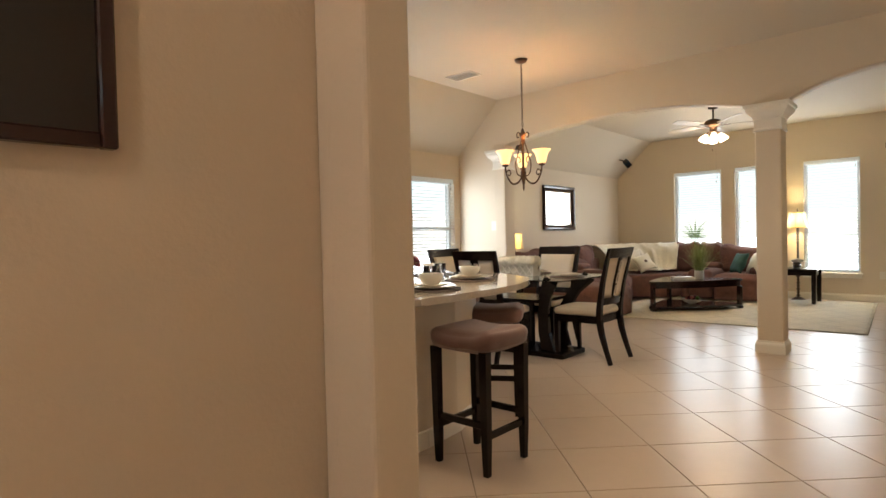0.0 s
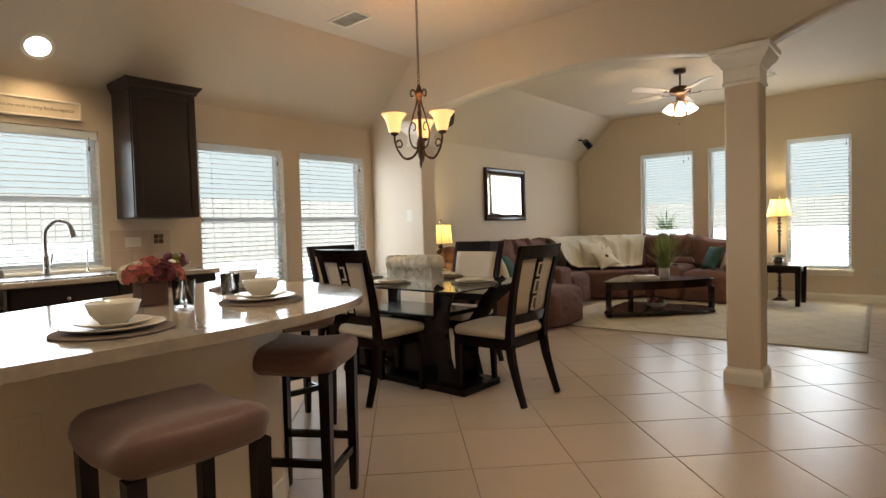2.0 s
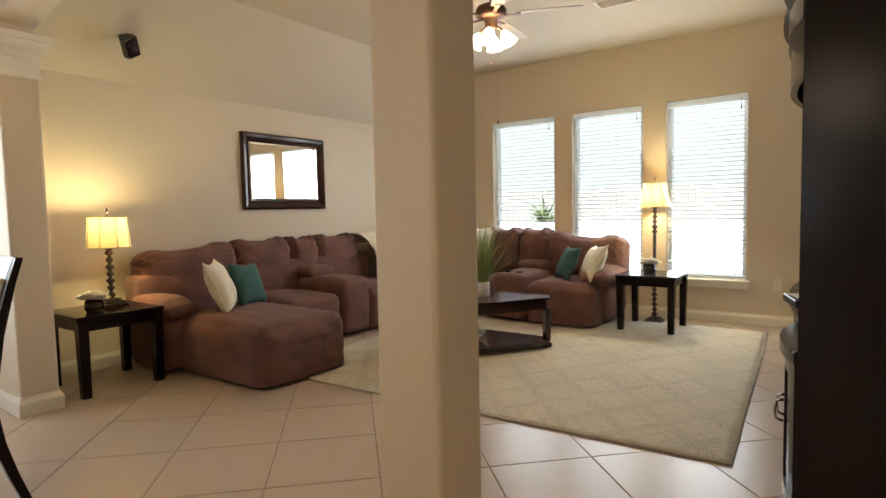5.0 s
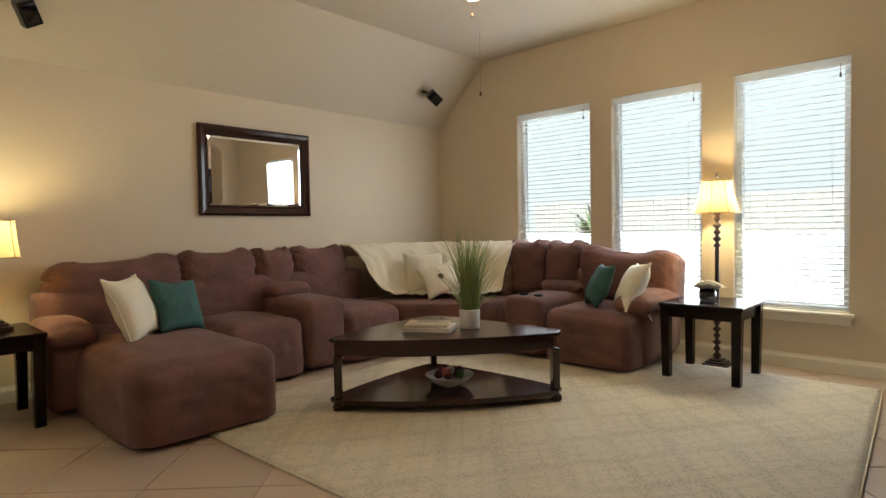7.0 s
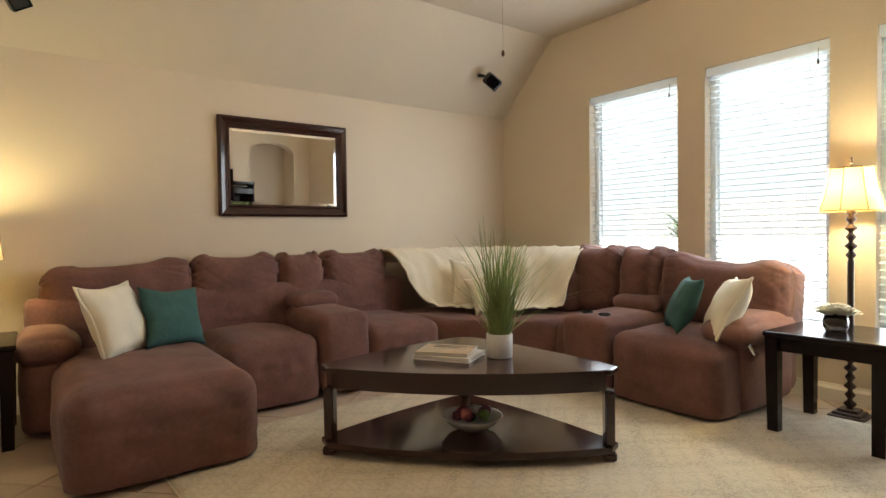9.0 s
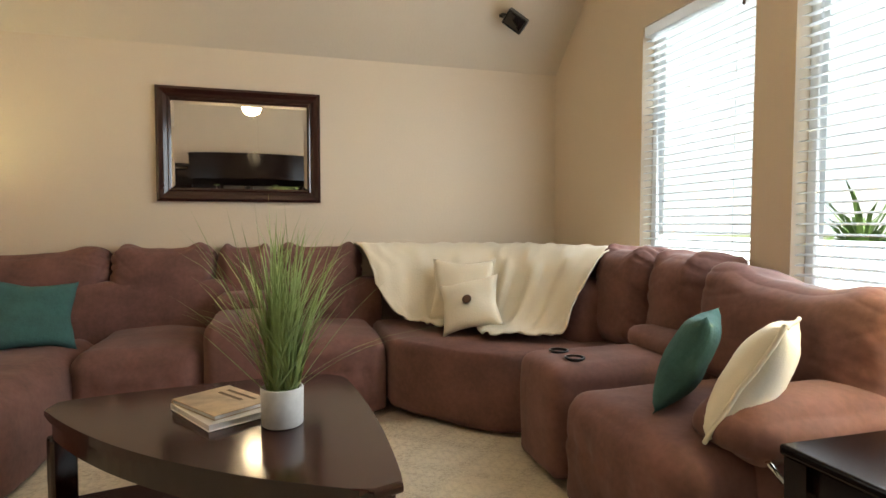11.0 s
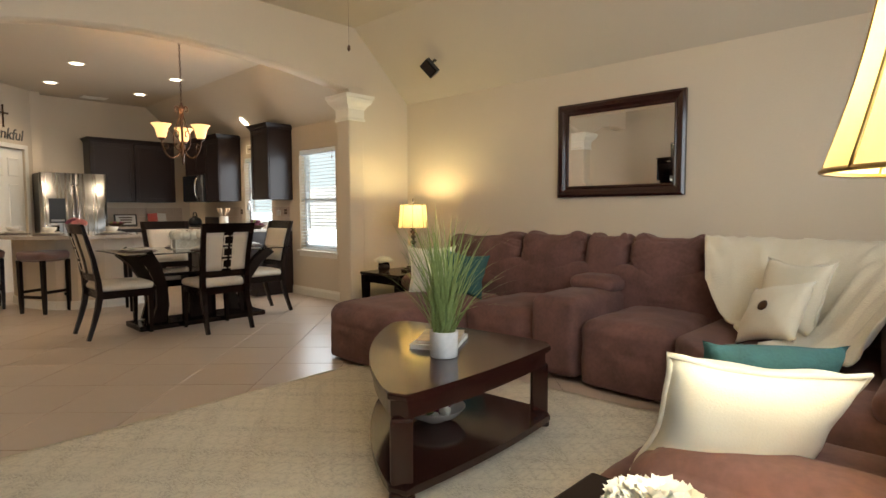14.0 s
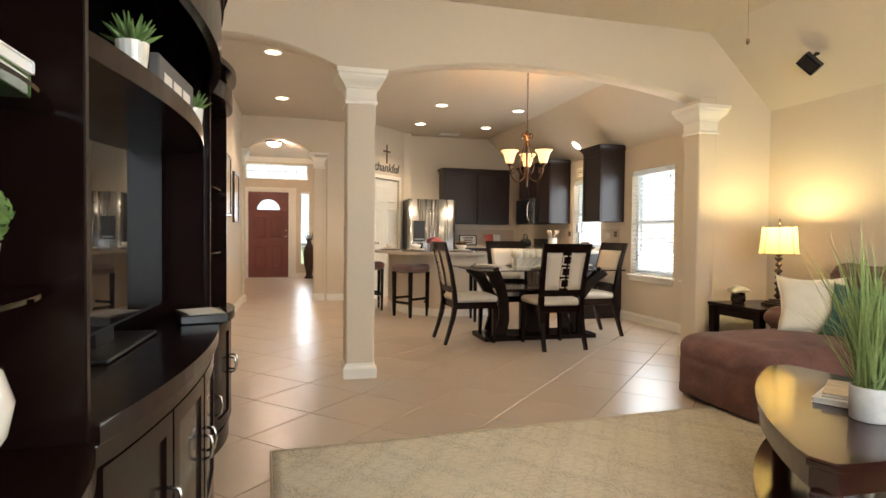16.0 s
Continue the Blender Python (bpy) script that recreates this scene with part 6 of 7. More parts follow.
def cabinet(name, m, w, d, z0, z1, doors, label, crown=False, toe=False, drawer=False):
    """Its back on y = 0, its front towards -y, x from 0 to w."""
    c = thing(name, m, label, "cabinet", "kitchen cabinets")
    bm = bmesh.new()
    if toe:
        box(bm, (0, -d, z0 + 0.09), (w, 0, z1), 0.002)
        box(bm, (0.003, -d + 0.07, z0 + 0.001), (w - 0.003, -0.002, z0 + 0.09))
    else:
        box(bm, (0, -d, z0), (w, 0, z1), 0.002)
    part("body", bm, CABINET, c)
    lo = z0 + (0.10 if toe else 0.008)
    hi = z1 - (0.17 if drawer else 0.008)
    for k in range(doors):
        a, b = 0.006 + k * w / doors, (k + 1) * w / doors - 0.006
        bm = shaker(bmesh.new(), a, b, lo, hi, -d - 0.001)
        dr = part("door", bm, CABINET, c)
        part("door_panel", B((a + 0.055, -d - 0.010, lo + 0.055), (b - 0.055, -d - 0.001, hi - 0.055)), CABINET, dr)
        if drawer:
            q = part("drawer", B((a, -d - 0.019, hi + 0.012), (b, -d - 0.001, z1 - 0.008), 0.003), CABINET, c)
            bm = bmesh.new()
            lathe(bm, [(0.005, 0), (0.005, 0.012), (0.013, 0.02), (0.012, 0.026), (0.001, 0.028)], 12, caps=False)
            bm.transform(T((a + b) / 2, -d - 0.019, (hi + z1) / 2) @ R(90, "X"))
            part("knob", bm, CHROME, q)
        bm = bmesh.new()
        lathe(bm, [(0.005, 0), (0.005, 0.012), (0.013, 0.02), (0.012, 0.026), (0.001, 0.028)], 12, caps=False)
        bm.transform(T(b - 0.03 if k % 2 == 0 else a + 0.03, -d - 0.019, hi - 0.05 if toe else lo + 0.05) @ R(90, "X"))
        if toe:
            part("knob", bm, CHROME, dr)
        else:
            bm.free()
    if crown:
        bm = bmesh.new()
        prof = [(0.0, z1 - 0.005), (0.008, z1 + 0.002), (0.012, z1 + 0.02), (0.035, z1 + 0.045), (0.04, z1 + 0.06), (0.0, z1 + 0.06)]
        rings = [[bm.verts.new(p) for p in ((-o, 0, z), (-o, -d - o - 0.02, z), (w + o, -d - o - 0.02, z), (w + o, 0, z))] for o, z in prof]
        for a, b in zip(rings, rings[1:]):
            for k in range(4):
                bm.faces.new((a[k], a[(k + 1) % 4], b[(k + 1) % 4], b[k]))
        bm.faces.new(rings[-1])
        bmesh.ops.recalc_face_normals(bm, faces=bm.faces[:])
        part("crown_moulding", bm, CABINET, c)
    return c


WESTM = lambda y: T(WEST + 0.001, y, 0) @ R(90)         # back on the west wall, x along +y
SOUTHM = lambda x: T(x, -0.349, 0) @ R(180)             # back on the south wall, x along -x
UZ0, UZ1 = 1.26, 2.185
UD = 0.33
# uppers; those on the west wall stand under the slope
cabinet("upper_cabinet", WESTM(2.66), 0.47, UD, UZ0, UZ1, 1, "dark wood wall cabinet with crown moulding beside the window", True)
cabinet("upper_cabinet", WESTM(1.18), 0.47, UD, UZ0, UZ1, 1, "dark wood wall cabinet with crown moulding beside the window", True)
cabinet("upper_cabinet", WESTM(0.42), 0.755, UD, 1.68, UZ1, 2, "dark wood wall cabinet above the microwave", True)
cabinet("upper_cabinet", SOUTHM(-3.20), 0.62, UD, UZ0, UZ1, 1, "dark wood wall cabinet with crown moulding", True)
cabinet("upper_cabinet", SOUTHM(-3.825), 0.62, UD, UZ0, UZ1, 1, "dark wood wall cabinet with crown moulding", True)
# lowers along the west wall
for y0, w in ((2.44, 0.66), (1.86, 0.575)):
    cabinet("base_cabinet", WESTM(y0), w, 0.60, 0, CH - 0.035, 1, "dark wood base cabinet under the counter", False, True, True)
cabinet("base_cabinet", WESTM(1.06), 0.18, 0.60, 0, CH - 0.035, 1, "narrow dark wood base cabinet", False, True, True)
cabinet("base_cabinet", SOUTHM(-3.36), 0.80, 0.60, 0, CH - 0.035, 2, "dark wood base cabinet under the counter", False, True, True)

dw = thing("dishwasher", WESTM(1.245), "stainless steel dishwasher under the counter", "dishwasher")
part("tub", B((0.004, -0.585, 0.10), (0.606, -0.01, CH - 0.04)), BLACK, dw)
part("toe_panel", B((0.004, -0.54, 0.001), (0.606, -0.02, 0.10)), BLACK, dw)
part("door", B((0.006, -0.618, 0.115), (0.604, -0.587, 0.735), 0.006, 2), STEEL, dw, "brushed steel door")
part("control_strip", B((0.006, -0.618, 0.74), (0.604, -0.587, CH - 0.042), 0.005, 2), STEEL, dw)
bm = bmesh.new()
tube(bm, [(0.03, -0.62, 0.70), (0.04, -0.655, 0.70), (0.57, -0.655, 0.70), (0.58, -0.62, 0.70)], 0.010, 10)
part("handle", bm, CHROME, dw, "bar handle")
part("badge", B((0.50, -0.6195, 0.20), (0.56, -0.618, 0.215)), CHROME, dw)

rng = thing("range_cooker", WESTM(0.42), "stainless steel range with black glass top", "stove")
part("body", B((0.004, -0.62, 0.02), (0.75, -0.02, CH - 0.012), 0.004), STEEL, rng)
part("cooktop", B((0.004, -0.635, CH - 0.011), (0.75, -0.02, CH + 0.004), 0.003), SCREEN, rng, "black glass cooktop")
part("backguard", B((0.004, -0.06, CH + 0.004), (0.75, -0.004, CH + 0.14), 0.008, 2), BLACK, rng)
bm = bmesh.new()
tube(bm, [(0.06, -0.62, 0.70), (0.06, -0.66, 0.70), (0.69, -0.66, 0.70), (0.69, -0.62, 0.70)], 0.011, 10)
part("handle", bm, CHROME, rng)
mw = thing("microwave", WESTM(0.425), "black and steel over-range microwave", "microwave")
part("case", B((0.0, -0.38, 1.255), (0.745, -0.002, 1.675), 0.004), BLACK, mw)
part("door", B((0.0, -0.40, 1.262), (0.57, -0.381, 1.668), 0.004), SCREEN, mw)
part("control_panel", B((0.575, -0.40, 1.262), (0.745, -0.381, 1.668), 0.004), STEEL, mw)
bm = bmesh.new()
tube(bm, bez([(0.60, -0.402, 1.30), (0.60, -0.44, 1.36), (0.60, -0.45, 1.465), (0.60, -0.44, 1.57), (0.60, -0.402, 1.63)], 14), 0.012, 8)
part("handle", bm, CHROME, mw, "curved steel handle")

# counters
bm = prism(bmesh.new(), [(WEST + 0.002, 1.18), (-4.145, 1.18), (-4.145, 3.11), (WEST + 0.002, 3.11)], CH - 0.034, CH, 0.006, 2)
tagged(mesh_object("countertop", bm, STONE), "polished cream quartz counter along the window wall", "countertop")
bm = prism(bmesh.new(), [(WEST + 0.002, -0.347), (-3.345, -0.347), (-3.345, 0.30), (-4.145, 0.30), (-4.145, 0.414), (WEST + 0.002, 0.414)], CH - 0.034, CH, 0.006, 2)
tagged(mesh_object("countertop", bm, STONE), "polished cream quartz counter in the corner", "countertop")
# splash tiles above the counter
SPL = thing("backsplash", (0, 0, 0), "tan square splash tiles laid above the counter", "backsplash", "", "structure")
sq = bmesh.new()
box(sq, (0, -0.072, -0.072), (0.006, 0.072, 0.072), 0.002)
sq_me = bpy.data.meshes.new("splash_tile")
sq.to_mesh(sq_me)
sq.free()
sq_me.materials.append(BACKSPLASH)
for y0, y1 in ((1.20, 1.74), (2.60, 3.12)):
    for i in range(int((y1 - y0) / 0.147)):
        for j in range(2):
            s = new("splash_tile", sq_me)
            s.parent = SPL
            s.location = (WEST + 0.001, y0 + 0.075 + i * 0.147, CH + 0.076 + j * 0.147)
for i in range(9):
    for j in range(2):
        s = new("splash_tile", sq_me)
        s.parent = SPL
        s.matrix_local = pose(-3.42 - i * 0.147, -0.349, CH + 0.076 + j * 0.147, 0, 0, 90)
plate("outlet", WESTM(2.76) @ T(0, -0.007, 1.08), 0.115, 0.075, CERAMIC, "white outlet plate on the splash tiles")
for y, z in ((2.95, 1.10), (1.66, 1.10)):
    d = thing("accent_tile", WESTM(y) @ T(0, -0.0075, z), "small mosaic accent tile of four dark squares", "tile")
    for a, b in ((-1, -1), (1, -1), (-1, 1), (1, 1)):
        part("mosaic_square", B((a * 0.019 - 0.017, -0.004, b * 0.019 - 0.017), (a * 0.019 + 0.017, 0, b * 0.019 + 0.017), 0.002), (BRONZE, INK)[(a + b) // 2 % 2], d)

# sink and tap under the window
tap = thing("kitchen_tap", WESTM(2.17) @ T(0, -0.12, CH) @ R(52), "tall brushed nickel pull-down kitchen tap", "tap")
bm = bmesh.new()
lathe(bm, [(0.028, 0.001), (0.028, 0.012), (0.019, 0.02), (0.018, 0.12), (0.015, 0.135)], 18)
part("base", bm, STEEL, tap)
bm = bmesh.new()
tube(bm, bez([(0, 0, 0.13), (0, 0, 0.24), (0, -0.01, 0.31), (0, -0.07, 0.365), (0, -0.14, 0.35), (0, -0.165, 0.29), (0, -0.175, 0.25)], 24), [0.012] * 18 + [0.014, 0.016, 0.018, 0.018, 0.019, 0.019, 0.018], 12)
part("spout", bm, STEEL, tap)
bm = bmesh.new()
tube(bm, bez([(0.018, 0, 0.07), (0.05, 0, 0.075), (0.07, -0.005, 0.12), (0.075, -0.005, 0.155)], 10), [0.012, 0.012, 0.011, 0.010, 0.009, 0.008, 0.008, 0.007, 0.007, 0.006, 0.005], 8)
part("lever", bm, STEEL, tap)
tap2 = thing("filter_tap", WESTM(2.42) @ T(0, -0.10, CH), "slim chrome filtered-water tap", "tap")
bm = bmesh.new()
lathe(bm, [(0.016, 0.001), (0.016, 0.008), (0.010, 0.014), (0.009, 0.04)], 14)
tube(bm, bez([(0, 0, 0.04), (0, 0, 0.13), (0, -0.03, 0.18), (0, -0.075, 0.17)], 12), 0.005, 8)
part("spout", bm, CHROME, tap2)
sd = thing("soap_dispenser", WESTM(1.93) @ T(0, -0.10, CH), "small steel soap dispenser beside the tap", "dispenser")
bm = bmesh.new()
lathe(bm, [(0.016, 0.001), (0.016, 0.03), (0.010, 0.04), (0.010, 0.055), (0.001, 0.056)], 14, caps=False)
part("pump", bm, STEEL, sd)
sink = thing("sink", WESTM(2.15) @ T(0, -0.36, CH), "stainless steel sink set into the counter", "sink")
bm = bmesh.new()
for lo, hi in (((-0.36, -0.20), (0.36, -0.18)), ((-0.36, 0.18), (0.36, 0.20)), ((-0.36, -0.18), (-0.34, 0.18)), ((0.34, -0.18), (0.36, 0.18))):
    box(bm, (*lo, 0.001), (*hi, 0.006), 0.001)
box(bm, (-0.34, -0.18, 0.001), (0.34, 0.18, 0.003))
part("basin_rim", bm, STEEL, sink)

crock = thing("utensil_crock", WESTM(1.63) @ T(0, -0.28, CH + 0.001), "white crock of pale wooden spoons", "crock")
bm = bmesh.new()
lathe(bm, [(0.062, 0.0), (0.066, 0.006), (0.068, 0.15), (0.072, 0.155), (0.066, 0.157), (0.062, 0.14), (0.001, 0.13)], 26, caps=False)
bm.faces.new([v for v in bm.verts if v.co.z < 1e-6][::-1])
part("crock", bm, CERAMIC, crock)
rnd = random.Random(4)
SPOON = mat("pale_spoon_wood", (0.46, 0.33, 0.21), 0.6)
for k in range(6):
    a = k * 1.05
    d = Vector((0.045 * math.cos(a), 0.045 * math.sin(a), 0))
    bm = bmesh.new()
    tube(bm, [d * 0.5 + Vector((0, 0, 0.13)), d * 1.2 + Vector((0, 0, 0.21)), d * 1.5 + Vector((0, 0, 0.235)), d * 1.75 + Vector((0, 0, 0.265)), d * 1.85 + Vector((0, 0, 0.28))], [0.005, 0.005, 0.016, 0.019, 0.006], 8)
    part("spoon", bm, SPOON, crock)


def fruit_bowl(m, label, mats, n=14):
    f = thing("fruit_bowl", m, label, "fruit")
    bm = bmesh.new()
    lathe(bm, [(0.05, 0.0), (0.055, 0.004), (0.11, 0.035), (0.125, 0.05), (0.12, 0.05), (0.10, 0.036), (0.001, 0.012)], 26, caps=False)
    bm.faces.new([v for v in bm.verts if v.co.z < 1e-6][::-1])
    part("tray", bm, BRONZE, f)
    rnd = random.Random(2)
    for k in range(n):
        a, r = k * 2.4, 0.085 * math.sqrt((k % 9 + 0.4) / 9)
        bm = bmesh.new()
        bmesh.ops.create_uvsphere(bm, u_segments=14, v_segments=9, radius=rnd.uniform(0.026, 0.036))
        bm.transform(T(r * math.cos(a), r * math.sin(a), 0.05 + (0.042 if k >= 9 else 0)) @ Matrix.Diagonal((1, 1, 0.92, 1)))
        part("fruit", smooth(bm), mats[k % len(mats)], f)
    return f


fruit_bowl(WESTM(2.88) @ T(0, -0.40, CH + 0.001), "tray of dark plums and pale fruit on the counter", (PLUM, PLUM, FRUIT, PETAL))

# sign over the window
sg = thing("kitchen_sign", WESTM(2.165) @ T(0, 0, 2.02), "cream framed sign with brown script over the window", "sign")
part("board", B((-0.275, -0.014, -0.052), (0.275, -0.002, 0.052)), SIGNBOARD, sg)
bm = bmesh.new()
for lo, hi in (((-0.29, -0.065), (0.29, -0.052)), ((-0.29, 0.052), (0.29, 0.065)), ((-0.29, -0.052), (-0.275, 0.052)), ((0.275, -0.052), (0.29, 0.052))):
    box(bm, (lo[0], -0.022, lo[1]), (hi[0], -0.002, hi[1]), 0.002)
part("frame", bm, WHITE, sg)
lettering("sign_lettering", "Kitchens are made to bring families together", 0.034, T(0, -0.0145, 0) @ R(90, "X"), INK, sg, 0.0005, "brown script lettering", 0.25, 0.80)

# fridge
fr = thing("refrigerator", SOUTHM(-2.49), "stainless steel double-door refrigerator with water dispenser", "fridge")
part("body", B((0, -0.60, 0.02), (0.84, -0.005, 1.66), 0.006), BLACK, fr)
for a, b, label in ((0.003, 0.417, ""), (0.423, 0.837, "")):
    edge = [(a + (b - a) * k / 12, -0.650 - 0.016 * math.sin(math.pi * k / 12) ** 0.6) for k in range(13)]
    bm = smooth(prism(bmesh.new(), [(b, -0.602), (a, -0.602)] + edge, 0.03, 1.665))
    d = part("door", bm, STEEL, fr, "brushed steel door")
    x = b - 0.03 if a < 0.1 else a + 0.03
    bm = bmesh.new()
    tube(bm, [(x, -0.668, 0.55), (x, -0.71, 0.60), (x, -0.715, 1.0), (x, -0.71, 1.45), (x, -0.668, 1.50)], 0.012, 10)
    part("handle", bm, CHROME, d, "long steel handle")
part("water_dispenser", B((0.10, -0.669, 0.95), (0.30, -0.6655, 1.30), 0.004), BLACK, fr, "black water dispenser")
part("dispenser_tray", B((0.12, -0.675, 0.97), (0.28, -0.6695, 1.0), 0.002), STEEL, fr)

# small things on the far counter
fs = thing("framed_sign", SOUTHM(-3.72) @ T(0, -0.15, CH + 0.001) @ R(-10, "X"), "black framed white sign leaning on the counter", "sign")
part("frame", B((-0.17, -0.012, 0), (0.17, 0, 0.19), 0.003), BLACK, fs)
part("sheet", B((-0.145, -0.0135, 0.02), (0.145, -0.0122, 0.17)), PAPER, fs)
bm = bmesh.new()
for k in range(3):
    box(bm, (-0.10 + 0.02 * k, -0.0145, 0.125 - 0.04 * k), (0.10 - 0.01 * k, -0.0137, 0.145 - 0.04 * k))
part("script_bar", bm, INK, fs)
cb = thing("cookbook", SOUTHM(-4.20) @ T(0, -0.20, CH + 0.001) @ R(-15, "X"), "open red and white cookbook on a stand", "book")
for s in (-1, 1):
    part("page", B((0 if s > 0 else -0.15, -0.008, 0), (0.15 if s > 0 else 0, 0, 0.21), 0.002, 1, R(s * 12)), (REDCOVER, PAPER)[s > 0], cb)
fruit_bowl(SOUTHM(-3.50) @ T(0, -0.42, CH + 0.001), "small tray of fruit on the corner counter", (FRUIT, PLUM), 9)
kt = thing("kettle", WESTM(0.62) @ T(0, -0.30, CH + 0.006), "black kettle on the stove", "kettle")
bm = bmesh.new()
lathe(bm, [(0.08, 0.0), (0.10, 0.02), (0.105, 0.06), (0.085, 0.11), (0.04, 0.135), (0.012, 0.14), (0.012, 0.155), (0.001, 0.156)], 24, caps=False)
bm.faces.new([v for v in bm.verts if v.co.z < 1e-6][::-1])
part("body", bm, BLACK, kt)
bm = bmesh.new()
tube(bm, bez([(-0.08, 0, 0.12), (-0.05, 0, 0.20), (0.05, 0, 0.20), (0.08, 0, 0.12)], 12), 0.009, 8)
part("handle", bm, BLACK, kt)

# island: cabinet body, knee wall and an overhanging rounded stone top
ISH = 0.848
ISLAND = [(-2.70, 1.32), (-1.74, 1.255), (-1.695, 1.29), (-1.70, 1.60), (-1.72, 1.95), (-1.79, 2.25), (-1.91, 2.50), (-2.09, 2.70), (-2.35, 2.83), (-2.68, 2.88), (-3.06, 2.84), (-3.38, 2.68)]
isl = thing("kitchen_island", (0, 0, 0), "island with dark cabinet, tan knee wall and rounded bar", "island")


def rounded(pts, n=6):
    out = []
    m = len(pts)
    for k in range(m):
        a, b = Vector(pts[k]), Vector(pts[(k + 1) % m])
        out.append((a.x, a.y))
        if 2 <= k < m - 1:
            for i in range(1, n):
                t = i / n
                p0, p3 = Vector(pts[k - 1]), Vector(pts[(k + 2) % m])
                q = 0.5 * (2 * a + (b - p0) * t + (2 * p0 - 5 * a + 4 * b - p3) * t * t + (3 * a - p0 - 3 * b + p3) * t ** 3)
                out.append((q.x, q.y))
    return out


bm = prism(bmesh.new(), rounded(ISLAND), ISH - 0.034, ISH, 0.007, 3)
isltop = mesh_object("island_countertop", bm, STONE)
tagged(isltop, "polished cream quartz island top with a rounded bar edge", "countertop")
KNEE = [(-2.12, 1.345), (-2.00, 1.34), (-2.00, 1.62), (-2.04, 1.92), (-2.12, 2.17), (-2.24, 2.36), (-2.42, 2.50), (-2.68, 2.56), (-3.0, 2.55), (-3.22, 2.48), (-3.16, 2.36), (-2.96, 2.42), (-2.70, 2.43), (-2.48, 2.38), (-2.34, 2.27), (-2.24, 2.11), (-2.16, 1.88), (-2.12, 1.62)]
bm = prism(bmesh.new(), KNEE, 0.001, ISH - 0.036)
part("knee_wall", bm, PAINT, isl, "tan painted curved knee wall")
bm = bmesh.new()
prism(bm, [(-2.66, 1.36), (-2.13, 1.35), (-2.13, 1.62), (-2.17, 1.88), (-2.25, 2.11), (-2.35, 2.27), (-2.49, 2.37), (-2.71, 2.42), (-2.96, 2.41), (-3.17, 2.35)], 0.09, ISH - 0.036)
part("cabinet_body", bm, CABINET, isl)
part("toe_kick", prism(bmesh.new(), [(-2.60, 1.42), (-2.14, 1.41), (-2.18, 1.85), (-2.5, 2.33), (-3.05, 2.33)], 0.001, 0.09), BLACK, isl)
bm = bmesh.new()
shaker(bm, -2.64, -2.15, 0.10, 0.63, 1.352)
d = part("end_panel_door", bm, CABINET, isl)
part("door_panel", B((-2.59, 1.342, 0.155), (-2.20, 1.350, 0.575)), CABINET, d)
part("drawer", B((-2.64, 1.334, 0.645), (-2.15, 1.352, 0.80), 0.003), CABINET, isl)
for z in (0.72, 0.58):
    bm = bmesh.new()
    lathe(bm, [(0.005, 0), (0.005, 0.012), (0.013, 0.02), (0.012, 0.026), (0.001, 0.028)], 12, caps=False)
    bm.transform(T(-2.58, 1.334, z) @ R(90, "X"))
    part("knob", bm, CHROME, isl)
bm = bmesh.new()
for a, b in zip(KNEE[1:9], KNEE[2:10]):
    p, q = Vector((*a, 0)), Vector((*b, 0))
    d = (q - p).normalized()
    nrm = Vector((d.y, -d.x, 0))
    vs = [bm.verts.new(v) for v in (p + Vector((0, 0, 0.002)), q + Vector((0, 0, 0.002)), q + nrm * 0.014 + Vector((0, 0, 0.002)), p + nrm * 0.014 + Vector((0, 0, 0.002)), p + Vector((0, 0, 0.10)), q + Vector((0, 0, 0.10)), q + nrm * 0.010 + Vector((0, 0, 0.095)), p + nrm * 0.010 + Vector((0, 0, 0.095)))]
    for f in ((0, 3, 2, 1), (4, 5, 6, 7), (3, 7, 6, 2), (0, 4, 7, 3), (1, 2, 6, 5)):
        bm.faces.new([vs[i] for i in f])
part("skirting", bm, WHITE, isl)
plate("outlet", T(-2.0, 1.44, 0.60) @ R(90), 0.075, 0.115, PAINT, "tan outlet plate on the island's knee wall")


def bar_stool(m, label):
    s = thing("bar_stool", m, label, "stool", "stools at the island")
    bm = bmesh.new()
    soft(bm, (-0.185, -0.185, 0.575), (0.185, 0.185, 0.672), 0.045, 14, 0.018, 0.004, 2)
    for v in bm.verts:
        if v.co.z > 0.6:
            v.co.z += 0.025 * (v.co.x / 0.18) ** 2 - 0.01
    part("seat", bm, TAUPE, s, "taupe suede saddle seat")
    for sx in (-1, 1):
        for sy in (-1, 1):
            bm = bmesh.new()
            bar(bm, [(sx * 0.152, sy * 0.152, 0.001), (sx * 0.153, sy * 0.153, 0.15), (sx * 0.155, sy * 0.155, 0.585)], [0.028, 0.036, 0.042], [0.028, 0.036, 0.042])
            part("leg", bm, ESPRESSO, s)
    for k in range(4):
        z = 0.17 if k % 2 else 0.22
        bm = bmesh.new()
        box(bm, (-0.138, 0.142, z), (0.138, 0.164, z + 0.032), 0.003)
        bm.transform(R(90 * k))
        part("stretcher", bm, ESPRESSO, s)
    return s


stool = bar_stool(pose(-1.68, 1.685, 0), "taupe suede bar stool with dark legs")
copy_thing(stool, pose(-2.13, 2.40, 0, 0, 0, 32))
copy_thing(stool, pose(-2.97, 2.93, 0, 0, 0, 82))

